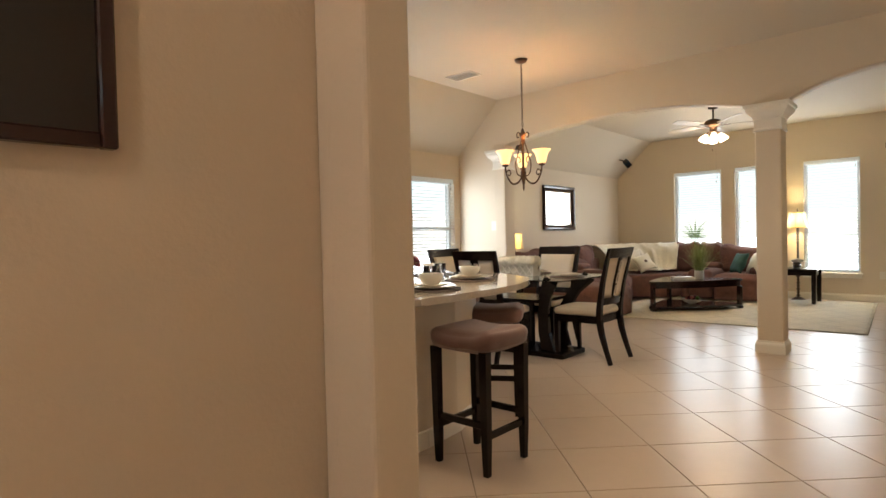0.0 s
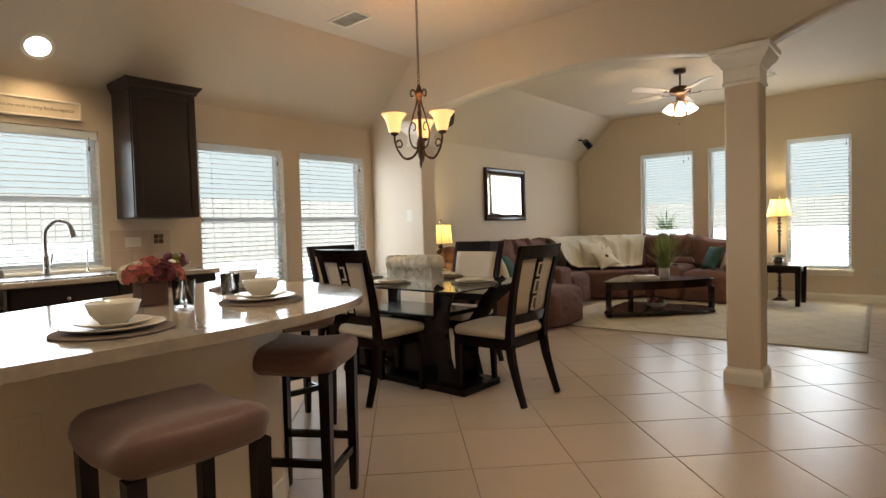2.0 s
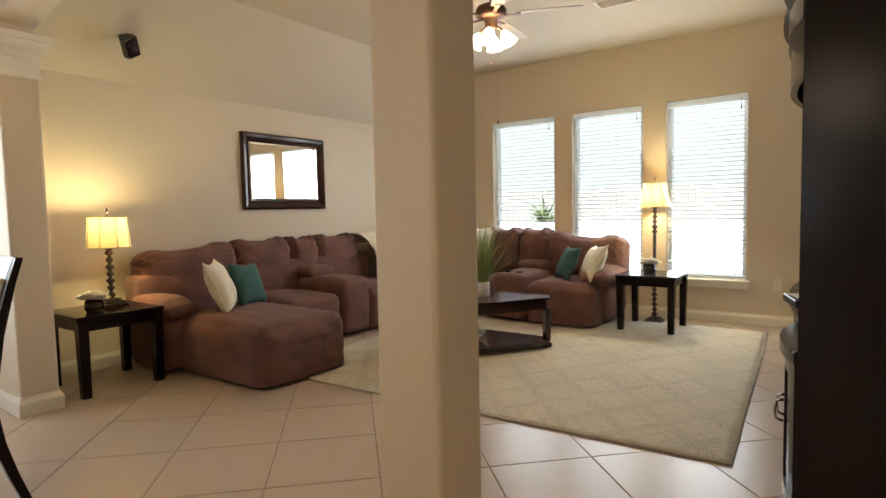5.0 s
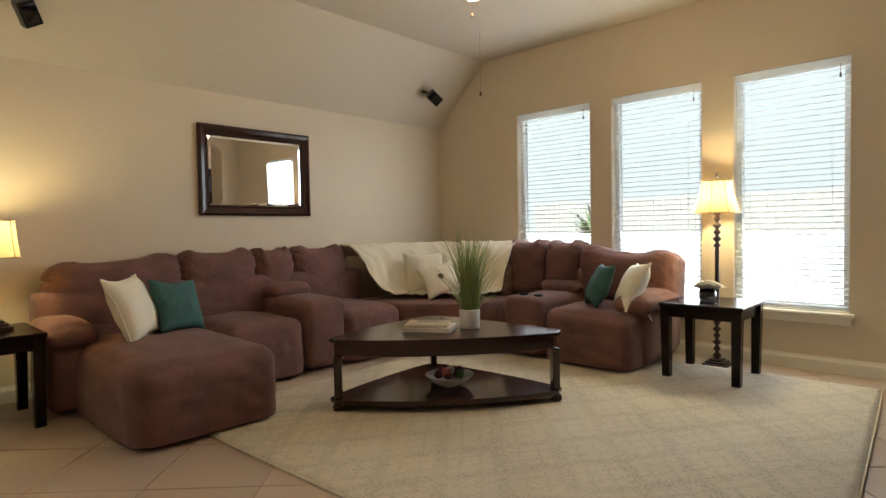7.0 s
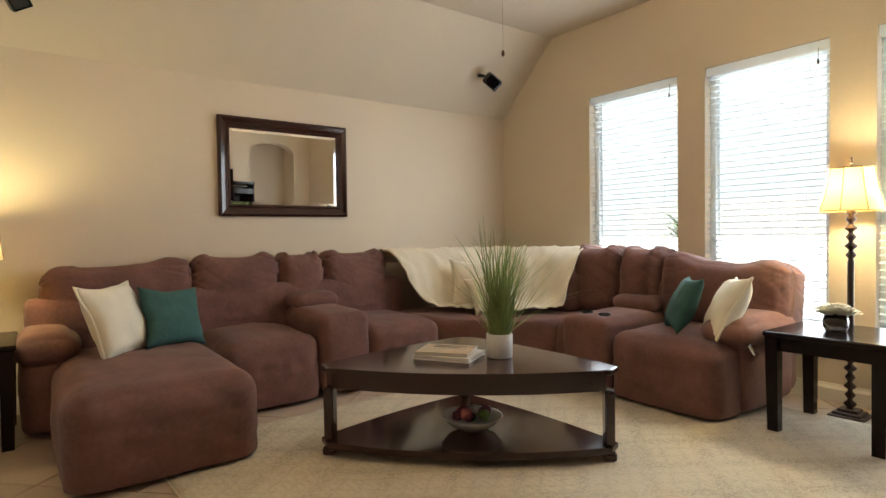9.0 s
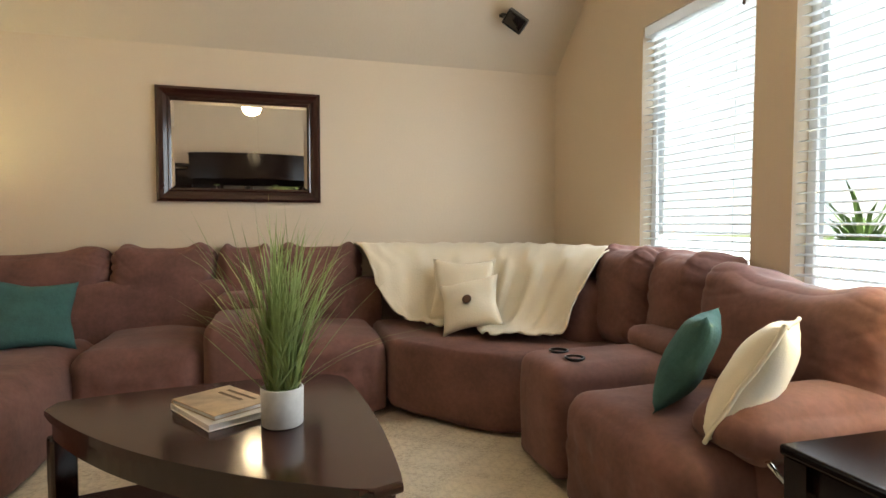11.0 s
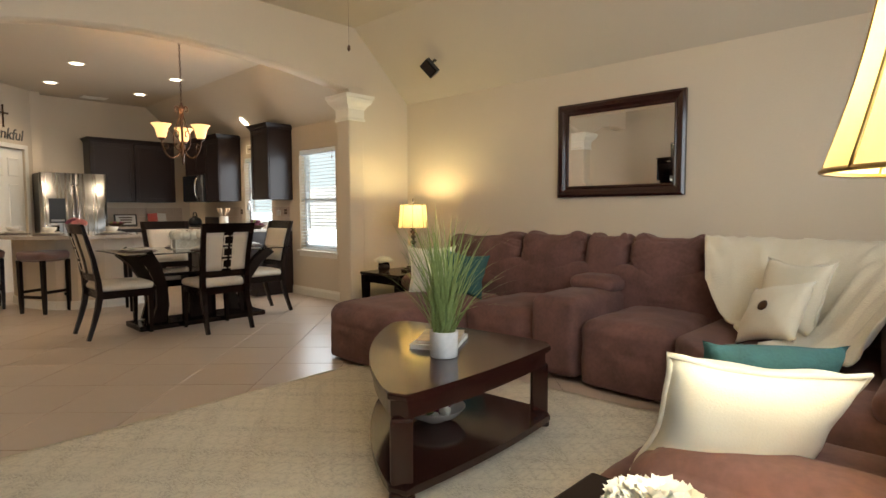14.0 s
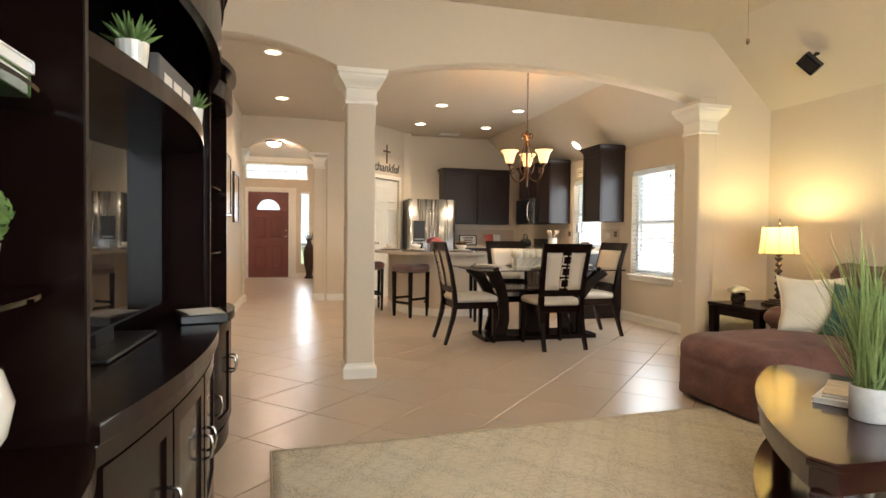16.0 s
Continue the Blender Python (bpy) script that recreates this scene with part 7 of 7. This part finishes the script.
for x, y in ((-1.98, 1.66), (-2.22, 2.28), (-2.78, 2.52)):
    setting("place_setting", (x, y, ISH + 0.001), True, "cream plates and bowl on a placemat on the island")
for x, y in ((-2.33, 2.02), (-2.50, 2.30)):
    g = thing("tumbler", (x, y, ISH + 0.001), "clear cut-glass tumbler on the island", "glass", "tumblers")
    bm = bmesh.new()
    lathe(bm, [(0.001, 0.0), (0.032, 0.0), (0.036, 0.004), (0.042, 0.10), (0.039, 0.10), (0.033, 0.010), (0.001, 0.009)], 22, caps=False)
    part("body", bm, GLASS, g)
bq = thing("flower_arrangement", (-2.54, 1.985, ISH + 0.001), "coral and pink peonies in a taupe box on the island", "flowers")
part("box_vase", B((-0.05, -0.05, 0), (0.05, 0.05, 0.09), 0.006, 2), TAUPE, bq)
rnd = random.Random(12)
for k in range(13):
    a = k * 2.4
    q = 0.085 * math.sqrt((k + 0.3) / 13)
    bm = bmesh.new()
    for s in range(34):
        th, ph = s * 2.4, math.acos(1 - (s + 0.5) / 34 * 1.3)
        n_ = Vector((math.sin(ph) * math.cos(th), math.sin(ph) * math.sin(th), math.cos(ph)))
        e1 = n_.orthogonal().normalized()
        e2 = n_.cross(e1)
        c = n_ * 0.036 * rnd.uniform(0.8, 1.15)
        w = 0.016
        vs = [bm.verts.new(c + e1 * w * x + e2 * w * y + n_ * 0.008 * (abs(x) + abs(y))) for x, y in ((-1, 0), (-0.6, -0.8), (0.6, -0.8), (1, 0), (0.6, 0.8), (-0.6, 0.8))]
        mid = bm.verts.new(c - n_ * 0.004)
        for i in range(6):
            bm.faces.new((vs[i], vs[(i + 1) % 6], mid)).smooth = True
    bm.transform(T(q * math.cos(a), q * math.sin(a), 0.15 - 0.5 * q))
    part("peony", bm, (ROSE, ROSE, PETAL, PLUM, ROSE)[k % 5], bq)
bm = bmesh.new()
for k in range(16):
    a = k * 0.8
    d = Vector((math.cos(a), math.sin(a), 0.25))
    e = Vector((-math.sin(a), math.cos(a), 0))
    o = Vector((0, 0, 0.09))
    vs = [bm.verts.new(o + d * 0.05), bm.verts.new(o + d * 0.09 + e * 0.018), bm.verts.new(o + d * 0.135), bm.verts.new(o + d * 0.09 - e * 0.018)]
    bm.faces.new(vs)
part("leaves", bm, LEAF, bq)

# pantry door with casing, cross and lettering above
pd = thing("door_1", PANTRY @ T(0.49, -0.046, 0) @ R(180), "closed white six-panel pantry door with a knob", "door", "", "structure")
part("leaf", B((-0.335, -0.10, 0.008), (0.335, -0.062, 1.975), 0.002), WHITE, pd)
for x0, x1 in ((-0.27, -0.04), (0.04, 0.27)):
    for z0, z1 in ((0.16, 0.75), (0.88, 1.50), (1.60, 1.86)):
        bm = bmesh.new()
        prof = [(0.0, -0.062), (0.012, -0.052), (0.03, -0.056), (0.045, -0.0595)]
        rings = [[bm.verts.new((p, y, q)) for p, q in ((x0 + o, z0 + o), (x1 - o, z0 + o), (x1 - o, z1 - o), (x0 + o, z1 - o))] for o, y in prof]
        for a, b in zip(rings, rings[1:]):
            for k in range(4):
                bm.faces.new((a[k], a[(k + 1) % 4], b[(k + 1) % 4], b[k]))
        bm.faces.new(rings[-1])
        part("door_panel", bm, WHITE, pd)
bm = bmesh.new()
lathe(bm, [(0.022, 0.0), (0.022, 0.006), (0.009, 0.012), (0.009, 0.03), (0.024, 0.045), (0.022, 0.06), (0.001, 0.064)], 16, caps=False)
bm.transform(T(0.285, -0.060, 0.92) @ R(-90, "X"))
part("door_knob", bm, CHROME, pd, "satin nickel knob")

KF = PANTRY @ T(0, -0.0, 0)
cas = bmesh.new()
for lo, hi in (((0.08, -0.016, 0.001), (0.14, -0.001, 2.05)), ((0.84, -0.016, 0.001), (0.90, -0.001, 2.05)), ((0.14, -0.016, 1.99), (0.84, -0.001, 2.05))):
    box(cas, lo, hi, 0.003, 1, KF)
structure("trim_pantry_door", cas, WHITE, "white moulded door casing", "trim")
cr = thing("wall_cross", KF @ T(0.47, -0.012, 2.40), "dark metal cross above the pantry door", "cross")
bm = bmesh.new()
box(bm, (-0.011, -0.006, -0.13), (0.011, 0.006, 0.14), 0.003)
box(bm, (-0.075, -0.006, 0.035), (-0.011, 0.006, 0.057), 0.003)
box(bm, (0.011, -0.006, 0.035), (0.075, 0.006, 0.057), 0.003)
for x, z in ((-0.08, 0.046), (0.08, 0.046), (0, 0.145), (0, -0.135)):
    box(bm, (x - 0.014, -0.007, z - 0.014), (x + 0.014, 0.007, z + 0.014), 0.004, 1)
part("bars", bm, BRONZE, cr)
th = thing("thankful_sign", KF @ T(0.47, -0.012, 2.17), "dark metal script word thankful above the pantry door", "sign")
lettering("lettering", "thankful", 0.215, R(90, "X"), WICKER, th, 0.004, "dark metal script letters", 0.2)


# ---------------------------------------------------------------- foyer
fd = thing("door_2", (-0.05, -4.28, 0), "closed mahogany front door with half-round glass", "door", "", "structure")
bm = bmesh.new()
W, HD = 0.455, 2.03
N = 20
arc = [(0.27 * math.cos(math.pi * k / N), 1.60 + 0.27 * math.sin(math.pi * k / N)) for k in range(N + 1)]
part("leaf", B((-W, -0.10, 0.008), (W, -0.06, 1.60)), MAHOGANY, fd)
front = [bm.verts.new((x, -0.06, z)) for x, z in arc]
outer = [bm.verts.new((W if k < N / 4 else -W if k > 3 * N / 4 else W * (1 - 4 * (k - N / 4) / N), -0.06, HD if N / 4 <= k <= 3 * N / 4 else 1.60 + (HD - 1.60) * (k / (N / 4) if k < N / 4 else (N - k) / (N / 4)))) for k in range(N + 1)]
for k in range(N):
    bm.faces.new((front[k], outer[k], outer[k + 1], front[k + 1]))
bmesh.ops.recalc_face_normals(bm, faces=bm.faces[:])
bmesh.ops.solidify(bm, geom=bm.faces[:], thickness=0.04)
part("leaf_top", bm, MAHOGANY, fd)
bm = bmesh.new()
vs = [bm.verts.new((x, -0.08, z)) for x, z in arc]
bm.faces.new(vs)
part("fanlight", bm, PANE, fd, "half-round glass").visible_shadow = False
bm = bmesh.new()
tube(bm, [(x, -0.058, z) for x, z in arc] + [(-0.27, -0.058, 1.60), (0.27, -0.058, 1.60)], 0.012, 6)
part("fanlight_frame", bm, MAHOGANY, fd)
for x0, x1 in ((-0.31, -0.05), (0.05, 0.31)):
    for z0, z1 in ((0.20, 0.74), (0.92, 1.46)):
        bm = bmesh.new()
        prof = [(0.0, -0.0595), (0.014, -0.045), (0.035, -0.052), (0.06, -0.056)]
        rings = [[bm.verts.new((p, y, q)) for p, q in ((x0 + o, z0 + o), (x1 - o, z0 + o), (x1 - o, z1 - o), (x0 + o, z1 - o))] for o, y in prof]
        for a, b in zip(rings, rings[1:]):
            for k in range(4):
                bm.faces.new((a[k], a[(k + 1) % 4], b[(k + 1) % 4], b[k]))
        bm.faces.new(rings[-1])
        bmesh.ops.recalc_face_normals(bm, faces=bm.faces[:])
        part("door_panel", bm, MAHOGANY, fd)
bm = bmesh.new()
for x0, x1, z0, z1 in ((-0.509, -0.457, 0.001, 2.069), (0.457, 0.509, 0.001, 2.069), (-0.457, 0.457, 2.034, 2.069)):
    box(bm, (x0, -0.14, z0), (x1, -0.002, z1), 0.002)
part("door_frame", bm, WHITE, fd, "white door frame")
part("threshold", B((-0.457, -0.14, 0.001), (0.457, -0.02, 0.009)), BRASS, fd)
for z in (0.98, 1.12):
    bm = bmesh.new()
    lathe(bm, [(0.026, 0.0), (0.026, 0.008), (0.010, 0.014), (0.010, 0.03), (0.026, 0.045), (0.022, 0.06), (0.001, 0.063)], 16, caps=False)
    bm.transform(T(-0.39, -0.059, z) @ R(-90, "X"))
    part("door_knob", bm, CHROME, fd, "satin nickel knob")
bm = bmesh.new()
for lo, hi in (((-0.635, 0.001), (-0.512, 2.14)), ((0.412 + 0.1, 0.001), (0.58, 2.14)), ((-0.512, 2.07), (0.512, 2.14))):
    box(bm, (lo[0] - 0.05, -4.2795, lo[1]), (hi[0] - 0.05, -4.262, hi[1]), 0.003)
structure("trim_front_door", bm, WHITE, "white moulded door casing", "trim")


def fixed_window(name, x0, x1, z0, z1, bars, label):
    w = thing(name, ((x0 + x1) / 2, -4.36, z0), label, "window", "", "structure")
    hw, h = (x1 - x0) / 2, z1 - z0
    bm = bmesh.new()
    for lo, hi in (((-hw, 0), (-hw + 0.025, h)), ((hw - 0.025, 0), (hw, h)), ((-hw + 0.025, 0), (hw - 0.025, 0.025)), ((-hw + 0.025, h - 0.025), (hw - 0.025, h))):
        box(bm, (lo[0], -0.03, lo[1]), (hi[0], 0.03, hi[1]), 0.002)
    for bx in bars[0]:
        box(bm, (bx - 0.006, -0.012, 0.025), (bx + 0.006, 0.012, h - 0.025))
    for bz in bars[1]:
        box(bm, (-hw + 0.025, -0.011, bz - 0.006), (hw - 0.025, 0.011, bz + 0.006))
    part("window_frame", bm, VINYL, w)
    p = part("pane", B((-hw + 0.025, -0.003, 0.025), (hw - 0.025, 0.003, h - 0.025)), PANE, w)
    p.visible_shadow = False
    return w


fixed_window("window_7", -1.0, -0.78, 0.30, 2.04, ((), (0.45, 0.87, 1.3)), "narrow glazed sidelight beside the front door")
fixed_window("window_8", -0.95, 0.47, 2.33, 2.70, ((-0.45, -0.2, 0.2, 0.45), (0.2,)), "wide transom window over the front door")
bm = bmesh.new()
for x0, y0, x1, y1 in ((-1.15, -4.28, 0.62, -4.20), ):
    for k, (o, z) in enumerate(((0.02, CEIL - 0.11), (0.035, CEIL - 0.09), (0.07, CEIL - 0.03), (0.085, CEIL - 0.001))):
        pass
prof = [(0.0, CEIL - 0.115), (0.015, CEIL - 0.11), (0.03, CEIL - 0.085), (0.065, CEIL - 0.035), (0.085, CEIL - 0.02), (0.088, CEIL - 0.002), (0.0, CEIL - 0.002)]
a = [bm.verts.new((-1.149, -4.279 + o, z)) for o, z in prof]
b = [bm.verts.new((0.619, -4.279 + o, z)) for o, z in prof]
for k in range(len(prof)):
    bm.faces.new((a[k], b[k], b[(k + 1) % len(prof)], a[(k + 1) % len(prof)]))
bmesh.ops.recalc_face_normals(bm, faces=bm.faces[:])
structure("trim_crown", bm, WHITE, "white crown moulding in the foyer", "trim")

fl = thing("flush_light", (-0.26, -1.84, CEIL), "lit flush ceiling light with frosted bowl", "light")
bm = bmesh.new()
lathe(bm, [(0.15, -0.001), (0.155, -0.02), (0.14, -0.028)], 28, caps=False)
part("rim", bm, BRONZE, fl)
bm = bmesh.new()
lathe(bm, [(0.14, -0.026), (0.125, -0.06), (0.08, -0.09), (0.02, -0.103), (0.001, -0.104)], 28, caps=False)
part("bowl", bm, FANGLASS, fl, "lit frosted glass bowl").visible_shadow = False

fv = thing("floor_vase", (-0.98, -3.95, 0.001), "tall dark turned floor vase with dried stems", "vase")
bm = bmesh.new()
lathe(bm, [(0.10, 0.0), (0.11, 0.02), (0.07, 0.08), (0.075, 0.16), (0.12, 0.35), (0.135, 0.60), (0.11, 0.74), (0.06, 0.82), (0.055, 0.88), (0.085, 0.94), (0.08, 0.94), (0.05, 0.88), (0.001, 0.86)], 28, caps=False)
bm.faces.new([v for v in bm.verts if v.co.z < 1e-6][::-1])
part("body", bm, LAMPWOOD, fv)
bm = bmesh.new()
rnd = random.Random(6)
for k in range(22):
    a, l = rnd.uniform(0, 6.28), rnd.uniform(0.12, 0.32)
    d = Vector((math.cos(a), math.sin(a), 0))
    tube(bm, [(0, 0, 0.87), d * l * 0.4 + Vector((0, 0, 0.98)), d * l * 0.8 + Vector((0, 0, 1.02 + 0.1 * rnd.random()))], [0.003, 0.006, 0.002], 5)
part("stems", bm, WICKER, fv)

# framed pictures in the hall and the foyer
def picture(name, m, w, h, label, dark=True):
    p = thing(name, m, label, "picture")
    bm = bmesh.new()
    f = 0.03
    for lo, hi in (((-w / 2, -h / 2), (-w / 2 + f, h / 2)), ((w / 2 - f, -h / 2), (w / 2, h / 2)), ((-w / 2 + f, -h / 2), (w / 2 - f, -h / 2 + f)), ((-w / 2 + f, h / 2 - f), (w / 2 - f, h / 2))):
        box(bm, (lo[0], -0.03, lo[1]), (hi[0], -0.001, hi[1]), 0.004)
    part("frame", bm, CHERRY, p)
    part("panel", B((-w / 2 + f, -0.018, -h / 2 + f), (w / 2 - f, -0.002, h / 2 - f)), SCREEN if dark else PHOTO, p)
    return p


picture("wall_picture", T(-1.15, -0.62, 1.74) @ R(90), 1.0, 0.86, "dark framed panel with a thin brown frame on the foyer wall")
picture("framed_picture", T(EAST, 1.62, 1.53) @ R(-90), 0.60, 0.66, "dark framed picture on the hall wall", False)
picture("framed_picture", T(EAST, 2.62, 1.62) @ R(-90), 0.62, 0.72, "dark framed picture on the hall wall", False)

# ---------------------------------------------------------------- outside
bm = bmesh.new()
bmesh.ops.create_grid(bm, x_segments=2, y_segments=2, size=400)
bm.transform(T(0, 0, -0.20))
structure("ground", bm, LAWN, "mown lawn round the house", "ground")
structure("patio", B((-6.2, NORTH + 0.17, -0.195), (1.5, NORTH + 3.4, -0.06)), PATIO, "pale concrete patio slab", "patio")
structure("path_west", B((-7.4, -3, -0.195), (WEST - 0.17, NORTH + 0.1, -0.10)), PATIO, "pale concrete side path", "patio")
bmf = bmesh.new()
fence = thing("garden_fence", (0, 0, -0.2), "tall weathered board fence round the yard", "fence", "", "structure")
box(bmf, (0, -0.01, 0.02), (0.138, 0.01, 1.85))
fme = bpy.data.meshes.new("board")
bmf.to_mesh(fme)
bmf.free()
fme.materials.append(BARKY)
for k in range(76):
    o = new("board", fme)
    o.parent = fence
    o.location = (-8.2 + 0.143 * k, NORTH + 7.0, 0)
for k in range(110):
    o = new("board", fme)
    o.parent = fence
    o.matrix_local = pose(-8.2, -3.0 + 0.143 * k, 0, 0, 0, 90)
# emissive boxes stand in for the overexposed sky and distance beyond the windows
BACKGLOW = glow("backdrop_glow", (0.86, 0.98, 1.0), 0.54)
BACKGLOW.node_tree.nodes["Principled BSDF"].inputs["Base Color"].default_value = (0.01, 0.01, 0.01, 1)
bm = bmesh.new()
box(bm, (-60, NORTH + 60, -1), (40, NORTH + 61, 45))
structure("backdrop_north", bm, BACKGLOW, "glowing backdrop standing in for bright sky", "backdrop")
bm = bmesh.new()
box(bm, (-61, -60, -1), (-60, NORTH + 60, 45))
structure("backdrop_west", bm, BACKGLOW, "glowing backdrop standing in for bright sky", "backdrop")
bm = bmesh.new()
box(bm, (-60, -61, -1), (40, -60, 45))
structure("backdrop_south", bm, BACKGLOW, "glowing backdrop standing in for bright sky", "backdrop")


def patio_chair(m, label):
    c = thing("patio_chair", m, label, "chair", "patio chairs")
    bm = bmesh.new()
    for s in (-0.27, 0.27):
        tube(bm, [(s, 0.25, 0.0), (s, 0.22, 0.42), (s, -0.22, 0.40), (s, -0.30, 0.0)], 0.014, 6)
        tube(bm, bez([(s, -0.20, 0.40), (s, -0.28, 0.65), (s, -0.40, 0.95), (s, -0.46, 1.02)], 10), 0.014, 6)
        tube(bm, bez([(s, -0.26, 0.62), (s, 0.0, 0.66), (s, 0.22, 0.64), (s, 0.28, 0.56), (s, 0.22, 0.44)], 12), 0.014, 6)
    part("iron_frame", bm, WICKER, c)
    bm = bmesh.new()
    for k in range(9):
        t = k / 8
        tube(bm, [(-0.27, -0.21 - 0.20 * t, 0.44 + 0.50 * t), (0.27, -0.21 - 0.20 * t, 0.44 + 0.50 * t)], 0.012, 5)
    for k in range(8):
        tube(bm, [(-0.27, -0.2 + 0.055 * k, 0.405), (0.27, -0.2 + 0.055 * k, 0.405)], 0.012, 5)
    part("slats", bm, WICKER, c)
    return c


patio_chair(pose(-0.82, NORTH + 1.6, -0.06, 0, 0, 100), "grey iron patio armchair outside the window")
pt = thing("patio_table", (-1.75, NORTH + 1.9, -0.06), "grey iron patio table outside the window", "table")
bm = bmesh.new()
lathe(bm, [(0.001, 0.66), (0.5, 0.66), (0.51, 0.675), (0.5, 0.69), (0.001, 0.69)], 30, caps=False)
part("tabletop", bm, WICKER, pt)
bm = bmesh.new()
for k in range(4):
    a = k * math.pi / 2
    d = Vector((math.cos(a), math.sin(a), 0))
    tube(bm, bez([d * 0.35, d * 0.30 + Vector((0, 0, 0.25)), d * 0.12 + Vector((0, 0, 0.4)), d * 0.3 + Vector((0, 0, 0.66))], 10), 0.014, 6)
part("legs", bm, WICKER, pt)
# shrub with strap leaves near the corner window
sh = thing("yard_shrub", (-4.05, NORTH + 2.2, -0.06), "pale green strap-leaved shrub outside the window", "shrub")
bm = bmesh.new()
tube(bm, [(0, 0, 0), (0.02, 0, 0.5), (0, 0.03, 0.95)], [0.07, 0.05, 0.04], 8)
part("trunk", bm, WICKER, sh)
bm = bmesh.new()
rnd = random.Random(21)
for k in range(150):
    a, e, l = rnd.uniform(0, 6.28), rnd.uniform(-0.2, 1.3), rnd.uniform(0.35, 0.75)
    d = Vector((math.cos(a) * math.cos(e), math.sin(a) * math.cos(e), math.sin(e)))
    s = Vector((-math.sin(a), math.cos(a), 0)) * 0.018
    o = Vector((0, 0, rnd.uniform(0.6, 1.0)))
    p = [o, o + d * l * 0.5 + Vector((0, 0, 0.05)), o + d * l + Vector((0, 0, -0.18 * l))]
    q = [[bm.verts.new(v + s * (1, 0.9, 0.1)[i]), bm.verts.new(v - s * (1, 0.9, 0.1)[i])] for i, v in enumerate(p)]
    for i in range(2):
        bm.faces.new((q[i][0], q[i][1], q[i + 1][1], q[i + 1][0]))
part("crown", bm, LEAF, sh)


# ---------------------------------------------------------------- floor tiles, laid diagonally
S, GAP, TT = 0.487, 0.005, 0.006
floor_ob = bpy.data.objects["floor"]
U, V = Vector((1, 1)) / math.sqrt(2), Vector((-1, 1)) / math.sqrt(2)
ORIGIN = Vector((-1.447, 4.104))
FX0, FX1, FY0, FY1 = WEST, 0.62, -4.28, NORTH


def clip(poly, axis, value, keep):
    out = []
    for k, p in enumerate(poly):
        q = poly[(k + 1) % len(poly)]
        a, b = (p[axis] - value) * keep, (q[axis] - value) * keep
        if a >= 0:
            out.append(p)
        if (a > 0) != (b > 0) and abs(a - b) > 1e-9:
            out.append(p + (q - p) * (a / (a - b)))
    return out


def tile_geometry(bm, poly):
    c = sum(poly, Vector((0, 0))) / len(poly)
    rim = [bm.verts.new((p.x, p.y, -TT)) for p in poly]
    mid = [bm.verts.new((p.x, p.y, -0.0015)) for p in poly]
    top = [bm.verts.new((*(p + (c - p).normalized() * 0.0025), 0.0)) for p in poly]
    n = len(poly)
    for a, b in ((rim, mid), (mid, top)):
        for k in range(n):
            bm.faces.new((a[k], a[(k + 1) % n], b[(k + 1) % n], b[k]))
    bm.faces.new(top)


half = (S - GAP) / 2
bm = bmesh.new()
tile_geometry(bm, [U * (sx * half) + V * (sy * half) for sx, sy in ((-1, -1), (1, -1), (1, 1), (-1, 1))])
tile_mesh = bpy.data.meshes.new("tile")
bm.to_mesh(tile_mesh)
bm.free()
tile_mesh.materials.append(TILE)
rest = bmesh.new()
count = 0
for i in range(-26, 26):
    for j in range(-26, 26):
        c = ORIGIN + U * (S * (i + 0.5)) + V * (S * (j + 0.5))
        poly = [c + U * (sx * half) + V * (sy * half) for sx, sy in ((-1, -1), (1, -1), (1, 1), (-1, 1))]
        inside = all(FX0 < p.x < FX1 and FY0 < p.y < FY1 for p in poly)
        if inside and c.y > 0.4 and count < 300:
            t = new("tile", tile_mesh)
            t.parent = floor_ob
            t.location = (c.x, c.y, 0)
            count += 1
        else:
            for axis, value, keep in ((0, FX0, 1), (0, FX1, -1), (1, FY0, 1), (1, FY1, -1)):
                poly = clip(poly, axis, value, keep) if len(poly) > 2 else []
            if len(poly) > 2:
                tile_geometry(rest, poly)
t = part("edge_tiles", rest, TILE, floor_ob)
tagged(t, kind="stuff")
